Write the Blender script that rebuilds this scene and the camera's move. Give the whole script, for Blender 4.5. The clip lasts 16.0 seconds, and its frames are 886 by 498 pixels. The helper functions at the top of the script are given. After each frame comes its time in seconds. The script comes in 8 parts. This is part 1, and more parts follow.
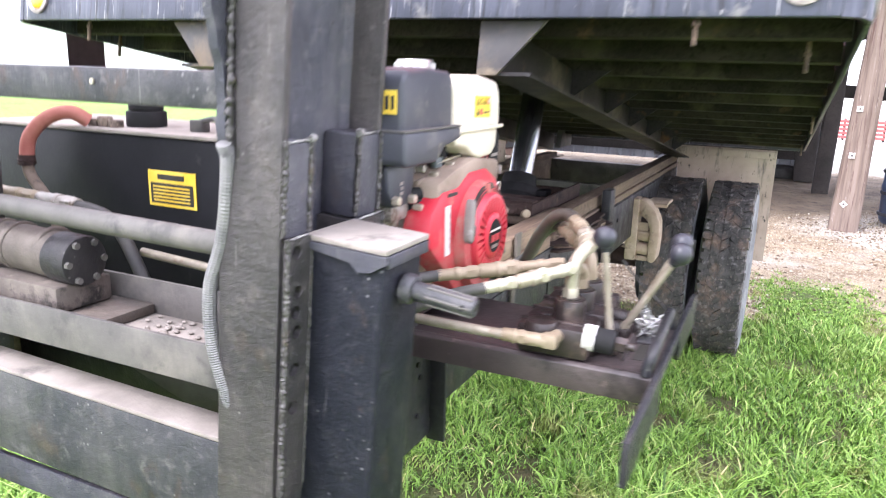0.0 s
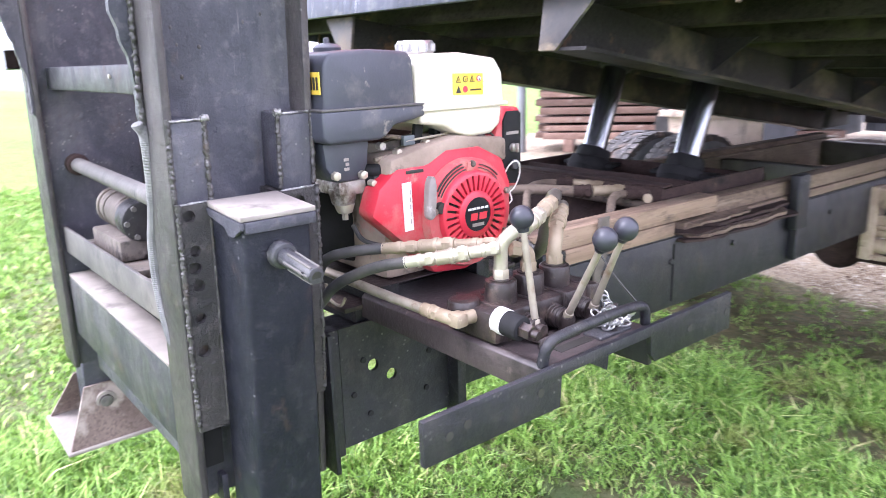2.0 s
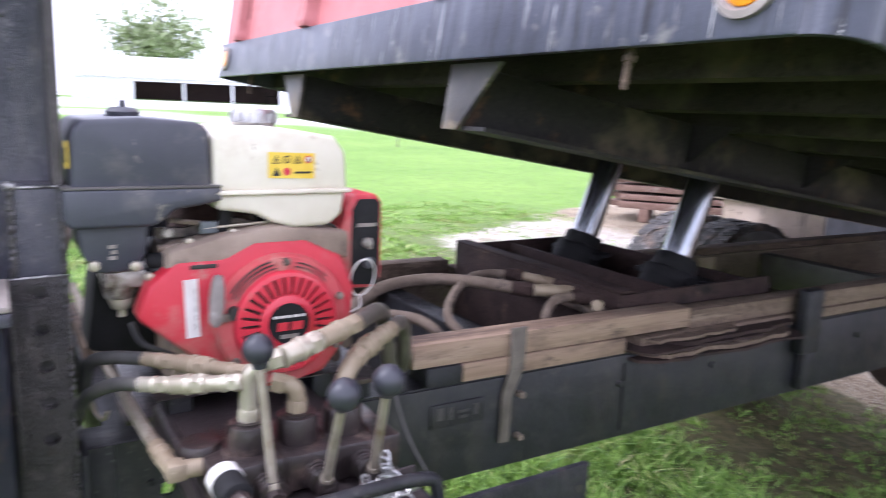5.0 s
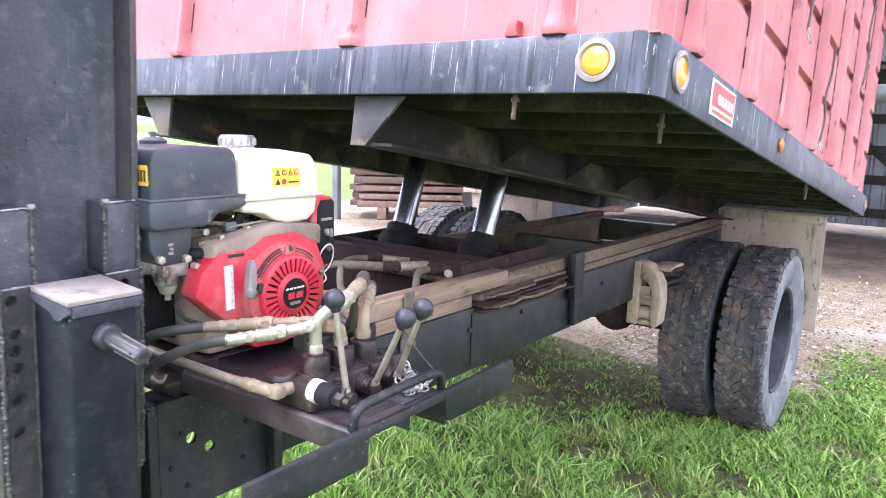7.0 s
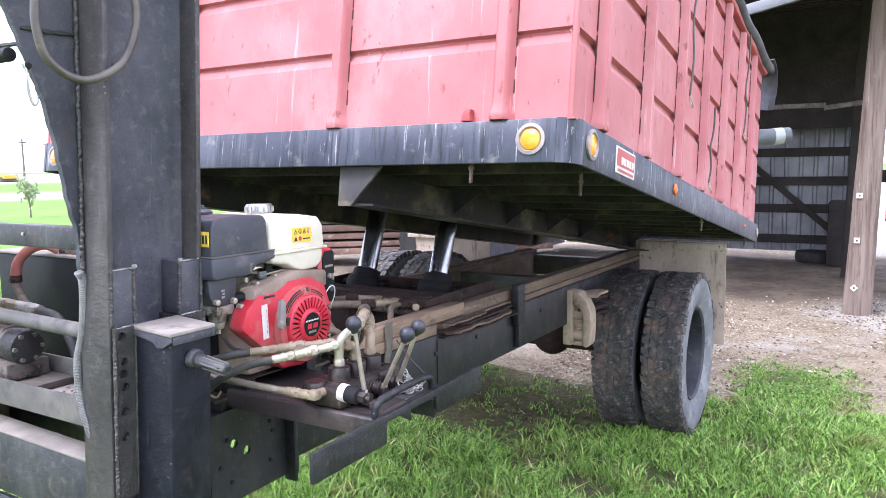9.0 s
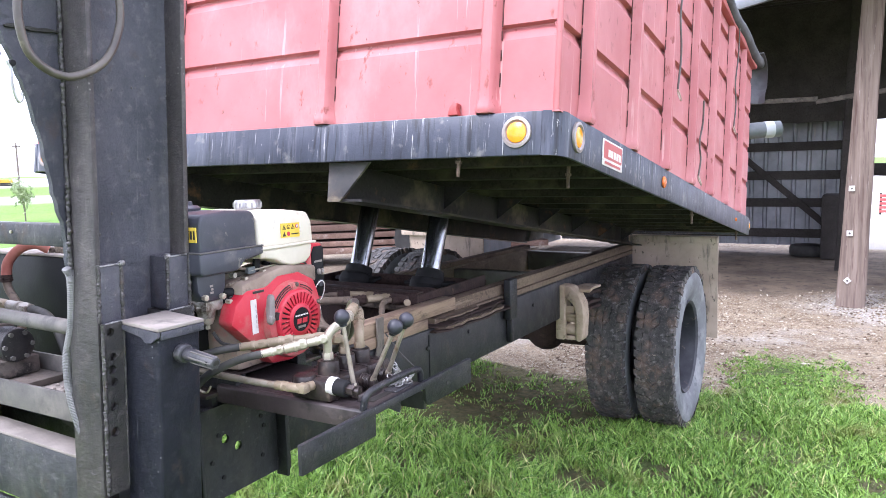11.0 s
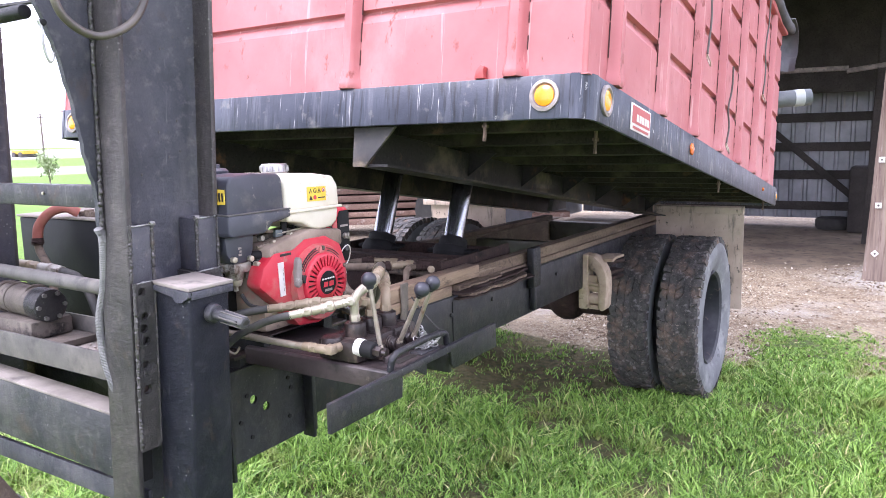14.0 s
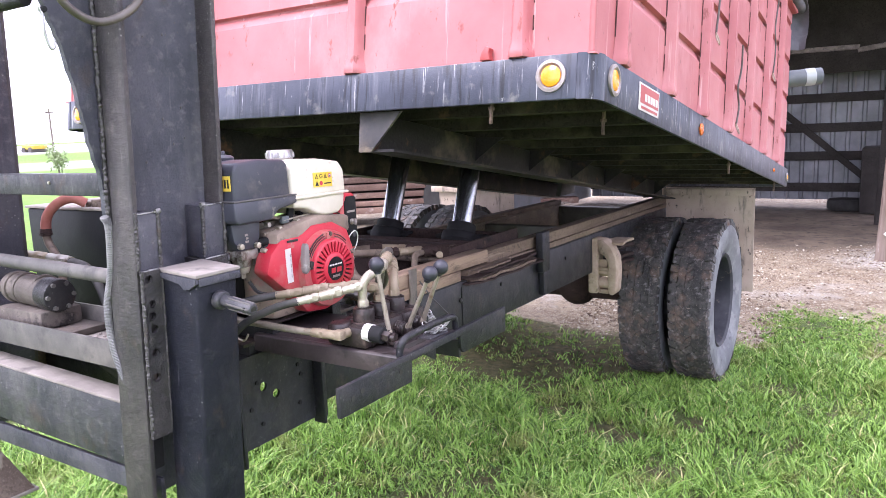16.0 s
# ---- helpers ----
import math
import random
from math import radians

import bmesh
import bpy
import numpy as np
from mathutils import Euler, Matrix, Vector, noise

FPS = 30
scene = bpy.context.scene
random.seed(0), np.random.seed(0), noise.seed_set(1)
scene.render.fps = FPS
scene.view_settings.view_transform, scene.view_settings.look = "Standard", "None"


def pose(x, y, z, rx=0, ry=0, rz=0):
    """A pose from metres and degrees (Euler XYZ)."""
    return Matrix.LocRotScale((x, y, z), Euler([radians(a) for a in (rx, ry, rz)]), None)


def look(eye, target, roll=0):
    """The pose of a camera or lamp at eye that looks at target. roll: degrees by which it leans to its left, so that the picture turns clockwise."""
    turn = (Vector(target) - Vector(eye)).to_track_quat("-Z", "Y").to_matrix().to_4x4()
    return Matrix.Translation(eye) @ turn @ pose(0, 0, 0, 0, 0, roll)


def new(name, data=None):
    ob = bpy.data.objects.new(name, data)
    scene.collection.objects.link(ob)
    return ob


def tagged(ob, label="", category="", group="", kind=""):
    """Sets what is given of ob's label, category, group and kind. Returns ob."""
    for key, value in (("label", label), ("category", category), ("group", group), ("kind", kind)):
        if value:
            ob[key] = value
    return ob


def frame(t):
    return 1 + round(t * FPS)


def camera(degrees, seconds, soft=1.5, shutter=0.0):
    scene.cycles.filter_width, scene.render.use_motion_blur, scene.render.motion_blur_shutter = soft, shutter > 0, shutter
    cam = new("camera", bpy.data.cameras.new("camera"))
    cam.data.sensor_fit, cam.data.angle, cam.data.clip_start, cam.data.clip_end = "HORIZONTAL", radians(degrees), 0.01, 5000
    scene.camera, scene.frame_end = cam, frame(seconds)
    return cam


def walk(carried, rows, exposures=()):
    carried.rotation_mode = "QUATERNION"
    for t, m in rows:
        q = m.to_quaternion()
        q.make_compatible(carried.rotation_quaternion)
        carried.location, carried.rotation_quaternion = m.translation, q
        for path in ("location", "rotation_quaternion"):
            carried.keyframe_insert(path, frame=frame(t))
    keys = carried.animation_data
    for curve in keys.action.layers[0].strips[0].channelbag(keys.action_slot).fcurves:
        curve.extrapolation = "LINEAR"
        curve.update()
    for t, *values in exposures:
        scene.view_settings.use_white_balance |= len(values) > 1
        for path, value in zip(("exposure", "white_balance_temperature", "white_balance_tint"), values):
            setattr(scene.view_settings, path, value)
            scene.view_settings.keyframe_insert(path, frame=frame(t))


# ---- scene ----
# the camera and its walk
cam = camera(62.9, 16.0, soft=0.85, shutter=0.5)
PATH = [
    (0, (0.239, 0.202, 1.554), (-0.578, 1.965, 1.081), 1.7),
    (0.5, (0.503, 0.111, 1.599), (-0.43, 1.834, 1.198), -0.0),
    (1, (0.679, 0.157, 1.597), (-0.469, 1.736, 1.165), -1.2),
    (1.5, (0.724, 0.343, 1.544), (-0.611, 1.765, 1.103), -1.0),
    (2, (0.743, 0.558, 1.543), (-0.758, 1.777, 1.033), -1.7),
    (2.5, (0.765, 0.813, 1.531), (-0.944, 1.697, 0.987), -0.6),
    (3, (0.762, 0.954, 1.534), (-1.029, 1.661, 0.994), -1.0),
    (3.5, (0.751, 1.027, 1.534), (-1.052, 1.726, 1.022), -1.4),
    (4, (0.73, 1.054, 1.561), (-1.095, 1.754, 1.136), -1.0),
    (4.5, (0.734, 1.059, 1.565), (-1.073, 1.809, 1.148), 0.1),
    (5, (0.778, 1.071, 1.584), (-0.891, 2.108, 1.211), 2.2),
    (5.2, (0.787, 1.055, 1.589), (-0.793, 2.226, 1.226), 2.3),
    (7.3, (0.895, 0.351, 1.62), (-0.24, 1.97, 1.316), 1.1),
    (7.5, (0.933, 0.296, 1.636), (-0.179, 1.937, 1.375), 0.9),
    (8, (0.971, 0.16, 1.652), (-0.001, 1.89, 1.402), -0.4),
    (8.5, (1.007, 0.048, 1.661), (0.027, 1.778, 1.44), -0.8),
    (9, (1.019, 0.005, 1.664), (0.006, 1.715, 1.443), -0.8),
    (11.5, (1.047, 0.006, 1.648), (0.042, 1.72, 1.423), -1.6),
    (12, (1.045, 0.004, 1.649), (0.029, 1.711, 1.418), -1.4),
    (12.5, (1.046, 0.006, 1.649), (0.041, 1.719, 1.408), -1.3),
    (13, (1.043, 0.003, 1.641), (0.023, 1.707, 1.399), -1.4),
    (13.5, (1.034, -0.014, 1.64), (-0.024, 1.662, 1.374), -0.8),
    (14, (1.03, -0.003, 1.628), (-0.018, 1.674, 1.331), -1.4),
    (14.5, (1.032, 0.006, 1.627), (-0.024, 1.677, 1.323), -1.8),
    (15, (1.028, 0.012, 1.615), (-0.021, 1.683, 1.287), -2.1),
    (15.5, (1.025, 0.007, 1.621), (-0.041, 1.668, 1.296), -2.0),
    (16, (1.027, 0.008, 1.615), (-0.041, 1.667, 1.287), -2.4),
]
walk(cam, [(t, look(eye, target, roll)) for t, eye, target, roll in PATH], [(0, 2.05, 6000, 19), (0.5, 1.88, 5950, 19), (1, 1.86, 5900, 20), (2, 2.15, 5700, 23), (3, 1.74, 5700, 25), (3.5, 1.58, 5700, 25), (5, 1.35, 5700, 22), (7.5, 1.96, 5650, 19), (9, 1.58, 5620, 19), (12.5, 1.59, 5720, 21), (16, 1.62, 5820, 26)])

# world and light: a bright overcast sky with a wide, weak sun
SUN_EL, SUN_ROT = 58, 215
world = bpy.data.worlds.new("overcast")
scene.world = world
world.use_nodes = True
wn, wl = world.node_tree.nodes, world.node_tree.links
sky = wn.new("ShaderNodeTexSky")
sky.sky_type, sky.sun_disc = "NISHITA", False
sky.sun_elevation, sky.sun_rotation = radians(SUN_EL), radians(SUN_ROT)
sky.air_density, sky.dust_density, sky.ozone_density = 1.0, 4.0, 1.0
cloud = wn.new("ShaderNodeMix")
cloud.data_type = "RGBA"
cloud.inputs["Factor"].default_value = 0.78
cloud.inputs["B"].default_value = (13.0, 13.0, 13.6, 1)
wl.new(sky.outputs["Color"], cloud.inputs["A"])
wl.new(cloud.outputs["Result"], wn["Background"].inputs["Color"])
wn["Background"].inputs["Strength"].default_value = 0.10
sun_data = bpy.data.lights.new("sun", "SUN")
sun_data.energy, sun_data.angle, sun_data.color = 1.2, radians(25), (1.0, 0.97, 0.92)
sun = new("sun", sun_data)
sun.matrix_world = look((-4, -8, 14), (0, 2, 0))


# materials
def nodes_of(m):
    return m.node_tree.nodes, m.node_tree.links


def mat(name, a, b, scale=8.0, rough=0.55, metal=0.0, bump=0.15, grain=90.0, stain=None, stretch=(1, 1, 1), coat=0.0, spec=0.5, jitter=0.0, speck=None):
    """Two-scale paint or stone: colours a and b by a large noise, fine grain in the relief, and up to two stains
    (colour, scale, threshold, stretch)."""
    m = bpy.data.materials.new(name)
    m.use_nodes = True
    N, L = nodes_of(m)
    bsdf = N["Principled BSDF"]
    co = N.new("ShaderNodeTexCoord")

    def noise_at(sc, detail=6.0, st=(1, 1, 1), rough_=0.6):
        mp = N.new("ShaderNodeMapping")
        mp.inputs["Scale"].default_value = st
        L.new(co.outputs["Object"], mp.inputs["Vector"])
        nz = N.new("ShaderNodeTexNoise")
        nz.inputs["Scale"].default_value, nz.inputs["Detail"].default_value = sc, detail
        nz.inputs["Roughness"].default_value = rough_
        L.new(mp.outputs["Vector"], nz.inputs["Vector"])
        return nz.outputs["Fac"]

    def ramp(fac, lo, hi):
        r = N.new("ShaderNodeMapRange")
        r.inputs["From Min"].default_value, r.inputs["From Max"].default_value = lo, hi
        L.new(fac, r.inputs["Value"])
        return r.outputs["Result"]

    def mix(fac, ca, cb):
        x = N.new("ShaderNodeMix")
        x.data_type = "RGBA"
        L.new(fac, x.inputs["Factor"])
        for sock, c in (("A", ca), ("B", cb)):
            if isinstance(c, tuple):
                x.inputs[sock].default_value = (*c, 1)
            else:
                L.new(c, x.inputs[sock])
        return x.outputs["Result"]

    col = mix(ramp(noise_at(scale, 8, stretch), 0.35, 0.65), a, b)
    fine = noise_at(grain, 4)
    if bump >= 0.25 if speck is None else speck:
        col = mix(ramp(fine, 0.50, 0.72), col, tuple(0.62 * c for c in a))
        col = mix(ramp(noise_at(grain * 2.2, 3), 0.56, 0.74), col, tuple(min(0.9, 1.30 * c) for c in b))
    for st in stain or ():
        sc, lo, hi = st[1], st[2], st[2] + (st[4] if len(st) > 4 else 0.12)
        col = mix(ramp(noise_at(sc, 7, st[3] if len(st) > 3 else (1, 1, 1), 0.65), lo, hi), col, st[0])
    if jitter:
        info = N.new("ShaderNodeObjectInfo")
        hsv = N.new("ShaderNodeHueSaturation")
        L.new(ramp(info.outputs["Random"], 0, 1), hsv.inputs["Fac"])
        hsv.inputs["Fac"].default_value = 1
        L.remove(hsv.inputs["Fac"].links[0])
        v = N.new("ShaderNodeMapRange")
        v.inputs["To Min"].default_value, v.inputs["To Max"].default_value = 1 - jitter, 1 + jitter
        L.new(info.outputs["Random"], v.inputs["Value"])
        L.new(v.outputs["Result"], hsv.inputs["Value"])
        L.new(col, hsv.inputs["Color"])
        col = hsv.outputs["Color"]
    L.new(col, bsdf.inputs["Base Color"])
    rr = N.new("ShaderNodeMapRange")
    rr.inputs["To Min"].default_value, rr.inputs["To Max"].default_value = max(0.05, rough - 0.12), min(1, rough + 0.15)
    L.new(noise_at(scale * 2.3), rr.inputs["Value"])
    L.new(rr.outputs["Result"], bsdf.inputs["Roughness"])
    bsdf.inputs["Metallic"].default_value = metal
    bsdf.inputs["Coat Weight"].default_value = coat
    bsdf.inputs["Specular IOR Level"].default_value = spec
    if bump:
        bp = N.new("ShaderNodeBump")
        bp.inputs["Strength"].default_value, bp.inputs["Distance"].default_value = bump, 0.004
        L.new(fine, bp.inputs["Height"])
        L.new(bp.outputs["Normal"], bsdf.inputs["Normal"])
    return m


def steel(name, a, b, rough=0.42, dust=(0.13, 0.115, 0.10), pale=(0.42, 0.41, 0.40), worn=0.5, relief=0.5, fleck=0.80, spec=0.5):
    """Weathered black paint on hot-rolled steel: mottled coat, dust runs, pitted relief, pale chips."""
    m = bpy.data.materials.new(name)
    m.use_nodes = True
    N, L = nodes_of(m)
    bsdf = N["Principled BSDF"]
    co = N.new("ShaderNodeTexCoord")

    def nz(sc, st=(1, 1, 1), det=8, rg=0.65):
        mp = N.new("ShaderNodeMapping")
        mp.inputs["Scale"].default_value = st
        L.new(co.outputs["Object"], mp.inputs["Vector"])
        n = N.new("ShaderNodeTexNoise")
        n.inputs["Scale"].default_value, n.inputs["Detail"].default_value, n.inputs["Roughness"].default_value = sc, det, rg
        L.new(mp.outputs["Vector"], n.inputs["Vector"])
        return n.outputs["Fac"]

    def rng(fac, lo, hi, to=1.0):
        r = N.new("ShaderNodeMapRange")
        r.inputs["From Min"].default_value, r.inputs["From Max"].default_value, r.inputs["To Max"].default_value = lo, hi, to
        L.new(fac, r.inputs["Value"])
        return r.outputs["Result"]

    def mul(u, v):
        x = N.new("ShaderNodeMath")
        x.operation = "MULTIPLY"
        L.new(u, x.inputs[0])
        L.new(v, x.inputs[1])
        return x.outputs[0]

    def mix(fac, ca, cb):
        x = N.new("ShaderNodeMix")
        x.data_type = "RGBA"
        L.new(fac, x.inputs["Factor"])
        for sock, c in (("A", ca), ("B", cb)):
            if isinstance(c, tuple):
                x.inputs[sock].default_value = (*c, 1)
            else:
                L.new(c, x.inputs[sock])
        return x.outputs["Result"]

    col = mix(rng(nz(6), 0.38, 0.62), a, b)
    col = mix(rng(nz(5, (2.2, 2.2, 0.55)), 0.50, 0.72, 0.75 * worn + 0.2), col, dust)
    col = mix(rng(nz(38), 0.54, 0.70, worn), col, tuple(1.3 * c for c in dust))
    col = mix(rng(nz(150, det=4), 0.52, 0.68, 0.25), col, tuple(0.45 * c for c in a))
    col = mix(rng(nz(260, det=3), 0.58, 0.72, 0.25), col, tuple(1.15 * c for c in dust))
    col = mix(rng(nz(17, (1, 1, 0.6)), 0.60, 0.70, worn), col, (0.075, 0.048, 0.036))
    col = mix(rng(nz(3.2, (15, 15, 0.9)), 0.66, 0.74, 0.7 * worn), col, pale)
    vo = N.new("ShaderNodeTexVoronoi")
    vo.inputs["Scale"].default_value = 120
    L.new(co.outputs["Object"], vo.inputs["Vector"])
    sep = N.new("ShaderNodeSeparateColor")
    L.new(vo.outputs["Color"], sep.inputs["Color"])
    spot = mul(rng(vo.outputs["Distance"], 0.34, 0.12, 0.4), rng(sep.outputs["Red"], fleck, fleck + 0.05))
    spot = mul(spot, rng(nz(7, det=3), 0.46, 0.62))
    col = mix(spot, col, pale)
    L.new(col, bsdf.inputs["Base Color"])
    L.new(rng(nz(14), 0.3, 0.7, 1.0), bsdf.inputs["Roughness"])
    rr = bsdf.inputs["Roughness"].links[0].from_node
    rr.inputs["To Min"].default_value, rr.inputs["To Max"].default_value = rough - 0.12, rough + 0.22
    pit = N.new("ShaderNodeMath")
    pit.operation = "MULTIPLY_ADD"
    pit.inputs[1].default_value = 0.25
    L.new(spot, pit.inputs[0])
    L.new(nz(26, det=10, rg=0.72), pit.inputs[2])
    bp = N.new("ShaderNodeBump")
    bsdf.inputs["Specular IOR Level"].default_value = spec
    bp.inputs["Strength"].default_value, bp.inputs["Distance"].default_value = relief, 0.022
    L.new(pit.outputs[0], bp.inputs["Height"])
    L.new(bp.outputs["Normal"], bsdf.inputs["Normal"])
    return m


DUST = (0.20, 0.17, 0.14)
M = {}
M["black_steel"] = steel("black_steel", (0.036, 0.036, 0.050), (0.070, 0.068, 0.086), 0.38, (0.140, 0.131, 0.138), (0.46, 0.44, 0.42), 0.45, 0.42, 0.88)
M["flange_steel"] = steel("flange_steel", (0.034, 0.030, 0.033), (0.064, 0.056, 0.057), 0.42, (0.125, 0.108, 0.102), (0.46, 0.44, 0.42), 0.5, 0.42, 0.86)
M["jack_steel"] = steel("jack_steel", (0.007, 0.008, 0.013), (0.015, 0.016, 0.023), 0.42, (0.046, 0.044, 0.050), (0.42, 0.41, 0.41), 0.42, 0.34, 0.80, 0.22)
M["channel_steel"] = steel("channel_steel", (0.020, 0.021, 0.027), (0.048, 0.047, 0.052), 0.42, (0.115, 0.108, 0.106), (0.45, 0.44, 0.42), 0.6, 0.30, 0.84)
M["black_frame"] = steel("black_frame", (0.010, 0.010, 0.013), (0.020, 0.020, 0.025), 0.40, (0.050, 0.044, 0.040), (0.30, 0.28, 0.26), 0.35, 0.30, 0.88, 0.35)
M["rail_black"] = steel("rail_black", (0.009, 0.009, 0.012), (0.018, 0.018, 0.023), 0.40, (0.050, 0.043, 0.038), (0.30, 0.28, 0.26), 0.40, 0.20, 0.90, 0.4)
M["strip_steel"] = steel("strip_steel", (0.024, 0.022, 0.024), (0.056, 0.049, 0.047), 0.42, (0.115, 0.100, 0.094), (0.46, 0.44, 0.42), 0.6, 0.7, 0.80)
M["rail_dusty"] = mat("rail_dusty", (0.11, 0.082, 0.062), (0.21, 0.162, 0.122), 5, 0.85, 0, 0.3, 90, [((0.30, 0.24, 0.185), 7, 0.56, (1, 0.4, 1)), ((0.035, 0.030, 0.027), 9, 0.57, (1, 0.5, 1))])
M["dusty_steel"] = mat("dusty_steel", (0.060, 0.057, 0.054), (0.13, 0.12, 0.11), 6, 0.70, 0, 0.2, 120,
                       [((0.19, 0.170, 0.15), 5, 0.53, (1, 1, 1), 0.2), ((0.035, 0.034, 0.035), 11, 0.58, (1, 1, 1), 0.15)], speck=False)
M["dusty_ledge"] = mat("dusty_ledge", (0.20, 0.175, 0.155), (0.30, 0.265, 0.235), 9, 0.9, 0, 0.3, 150,
                       [((0.08, 0.073, 0.067), 10, 0.57, (1, 1, 1), 0.2)], speck=False)
M["weld"] = mat("weld", (0.032, 0.029, 0.030), (0.085, 0.078, 0.076), 60, 0.40, 0.1, 0.5, 150, [((0.085, 0.060, 0.048), 25, 0.57), ((0.22, 0.205, 0.20), 75, 0.60, (1, 1, 1), 0.10)], speck=False)
M["bare_edge"] = mat("bare_edge", (0.20, 0.19, 0.185), (0.42, 0.41, 0.40), 40, 0.45, 0.3, 0.3, 120, [((0.05, 0.046, 0.045), 45, 0.52)])
M["tank_black"] = mat("tank_black", (0.009, 0.009, 0.011), (0.016, 0.016, 0.019), 5, 0.5, 0, 0.1, 120, [((0.035, 0.034, 0.034), 12, 0.62)], spec=0.14)
M["rust"] = mat("rust", (0.026, 0.015, 0.014), (0.054, 0.033, 0.028), 7, 0.85, 0, 0.35, 110, [((0.12, 0.072, 0.052), 14, 0.61), ((0.012, 0.009, 0.009), 9, 0.56)], spec=0.3)
M["rust_pale"] = mat("rust_pale", (0.10, 0.070, 0.058), (0.18, 0.135, 0.112), 9, 0.85, 0, 0.3, 110, [((0.30, 0.255, 0.22), 12, 0.55)])
M["oily_steel"] = mat("oily_steel", (0.014, 0.010, 0.010), (0.034, 0.024, 0.023), 9, 0.34, 0.1, 0.4, 90, [((0.10, 0.070, 0.058), 16, 0.55), ((0.16, 0.12, 0.095), 40, 0.62)], speck=False)
M["wood"] = mat("wood", (0.20, 0.130, 0.090), (0.33, 0.232, 0.165), 5, 0.85, 0, 0.4, 60, [((0.090, 0.058, 0.044), 4, 0.49, (2.2, 0.5, 2.2), 0.14), ((0.44, 0.33, 0.25), 6, 0.58, (2, 0.35, 2), 0.2), ((0.13, 0.088, 0.064), 14, 0.58, (5, 0.2, 5)), ((0.05, 0.035, 0.03), 30, 0.62, (1, 0.3, 1))], (6, 0.4, 6), speck=False)
M["wood_dark"] = mat("wood_dark", (0.105, 0.072, 0.052), (0.19, 0.135, 0.098), 5, 0.9, 0, 0.4, 60, [((0.045, 0.032, 0.026), 6, 0.50, (1, 0.2, 1)), ((0.28, 0.21, 0.16), 9, 0.60, (3, 0.4, 3))], (6, 0.4, 6))
M["brass_dust"] = mat("brass_dust", (0.225, 0.172, 0.115), (0.33, 0.268, 0.188), 12, 0.5, 0.2, 0.25, 120, [((0.135, 0.095, 0.068), 40, 0.62, (1, 1, 1), 0.12), ((0.46, 0.39, 0.30), 70, 0.655)], speck=False)
M["zinc"] = mat("zinc", (0.40, 0.350, 0.270), (0.52, 0.475, 0.390), 14, 0.34, 0.5, 0.2, 120, [((0.25, 0.185, 0.13), 34, 0.60, (1, 1, 1), 0.15), ((0.07, 0.05, 0.04), 75, 0.67)], speck=False)
M["chain_zinc"] = mat("chain_zinc", (0.36, 0.355, 0.35), (0.52, 0.515, 0.51), 40, 0.3, 0.8, 0.1, 120, speck=False)
M["tractor_yellow"] = mat("tractor_yellow", (0.62, 0.44, 0.02), (0.72, 0.54, 0.04), 8, 0.45, 0, 0.1, 60, [((0.30, 0.22, 0.08), 14, 0.62)], speck=False)
M["rubber_dark"] = mat("rubber_dark", (0.018, 0.017, 0.016), (0.035, 0.033, 0.031), 9, 0.8, 0, 0.3, 60, speck=False)
M["hose_dark"] = mat("hose_dark", (0.055, 0.046, 0.040), (0.115, 0.098, 0.082), 12, 0.38, 0, 0.2, 120, [((0.23, 0.20, 0.17), 20, 0.62)], speck=False)
M["hose"] = mat("hose", (0.10, 0.072, 0.055), (0.185, 0.14, 0.108), 18, 0.8, 0, 0.3, 160, [((0.045, 0.035, 0.03), 22, 0.55), ((0.26, 0.21, 0.17), 30, 0.62)], speck=False)
M["hose_black"] = mat("hose_black", (0.025, 0.025, 0.027), (0.07, 0.065, 0.06), 14, 0.6, 0, 0.2, 160)
M["grey_conduit"] = mat("grey_conduit", (0.11, 0.11, 0.11), (0.22, 0.215, 0.21), 20, 0.5, 0.3, 0.3, 300, speck=False)
M["orange_hose"] = mat("orange_hose", (0.30, 0.090, 0.070), (0.40, 0.155, 0.125), 16, 0.7, 0, 0.2, 160)
M["red_cover"] = mat("red_cover", (0.50, 0.020, 0.040), (0.58, 0.036, 0.058), 6, 0.38, 0, 0.08, 160, [((0.44, 0.16, 0.13), 11, 0.58, (1, 1, 1), 0.2)], coat=0.2)
M["red_metal"] = mat("red_metal", (0.44, 0.016, 0.032), (0.53, 0.032, 0.050), 7, 0.45, 0, 0.1, 160, [((0.40, 0.19, 0.155), 7, 0.52, (1, 1, 1), 0.2), ((0.30, 0.21, 0.155), 15, 0.58, (1, 1, 1), 0.12)])
M["red_dusty"] = mat("red_dusty", (0.46, 0.055, 0.065), (0.45, 0.12, 0.105), 9, 0.7, 0, 0.2, 160, [((0.34, 0.215, 0.165), 12, 0.55, (1, 1, 1), 0.15), ((0.50, 0.04, 0.06), 14, 0.58, (1, 1, 1), 0.1)])
M["cream_tank"] = mat("cream_tank", (0.60, 0.54, 0.43), (0.76, 0.71, 0.61), 5, 0.38, 0, 0.05, 160, [((0.50, 0.40, 0.29), 6, 0.53, (1, 1, 1), 0.22), ((0.36, 0.27, 0.195), 15, 0.60, (1, 1, 1), 0.12), ((0.27, 0.20, 0.15), 40, 0.645, (1, 1, 1), 0.05)])
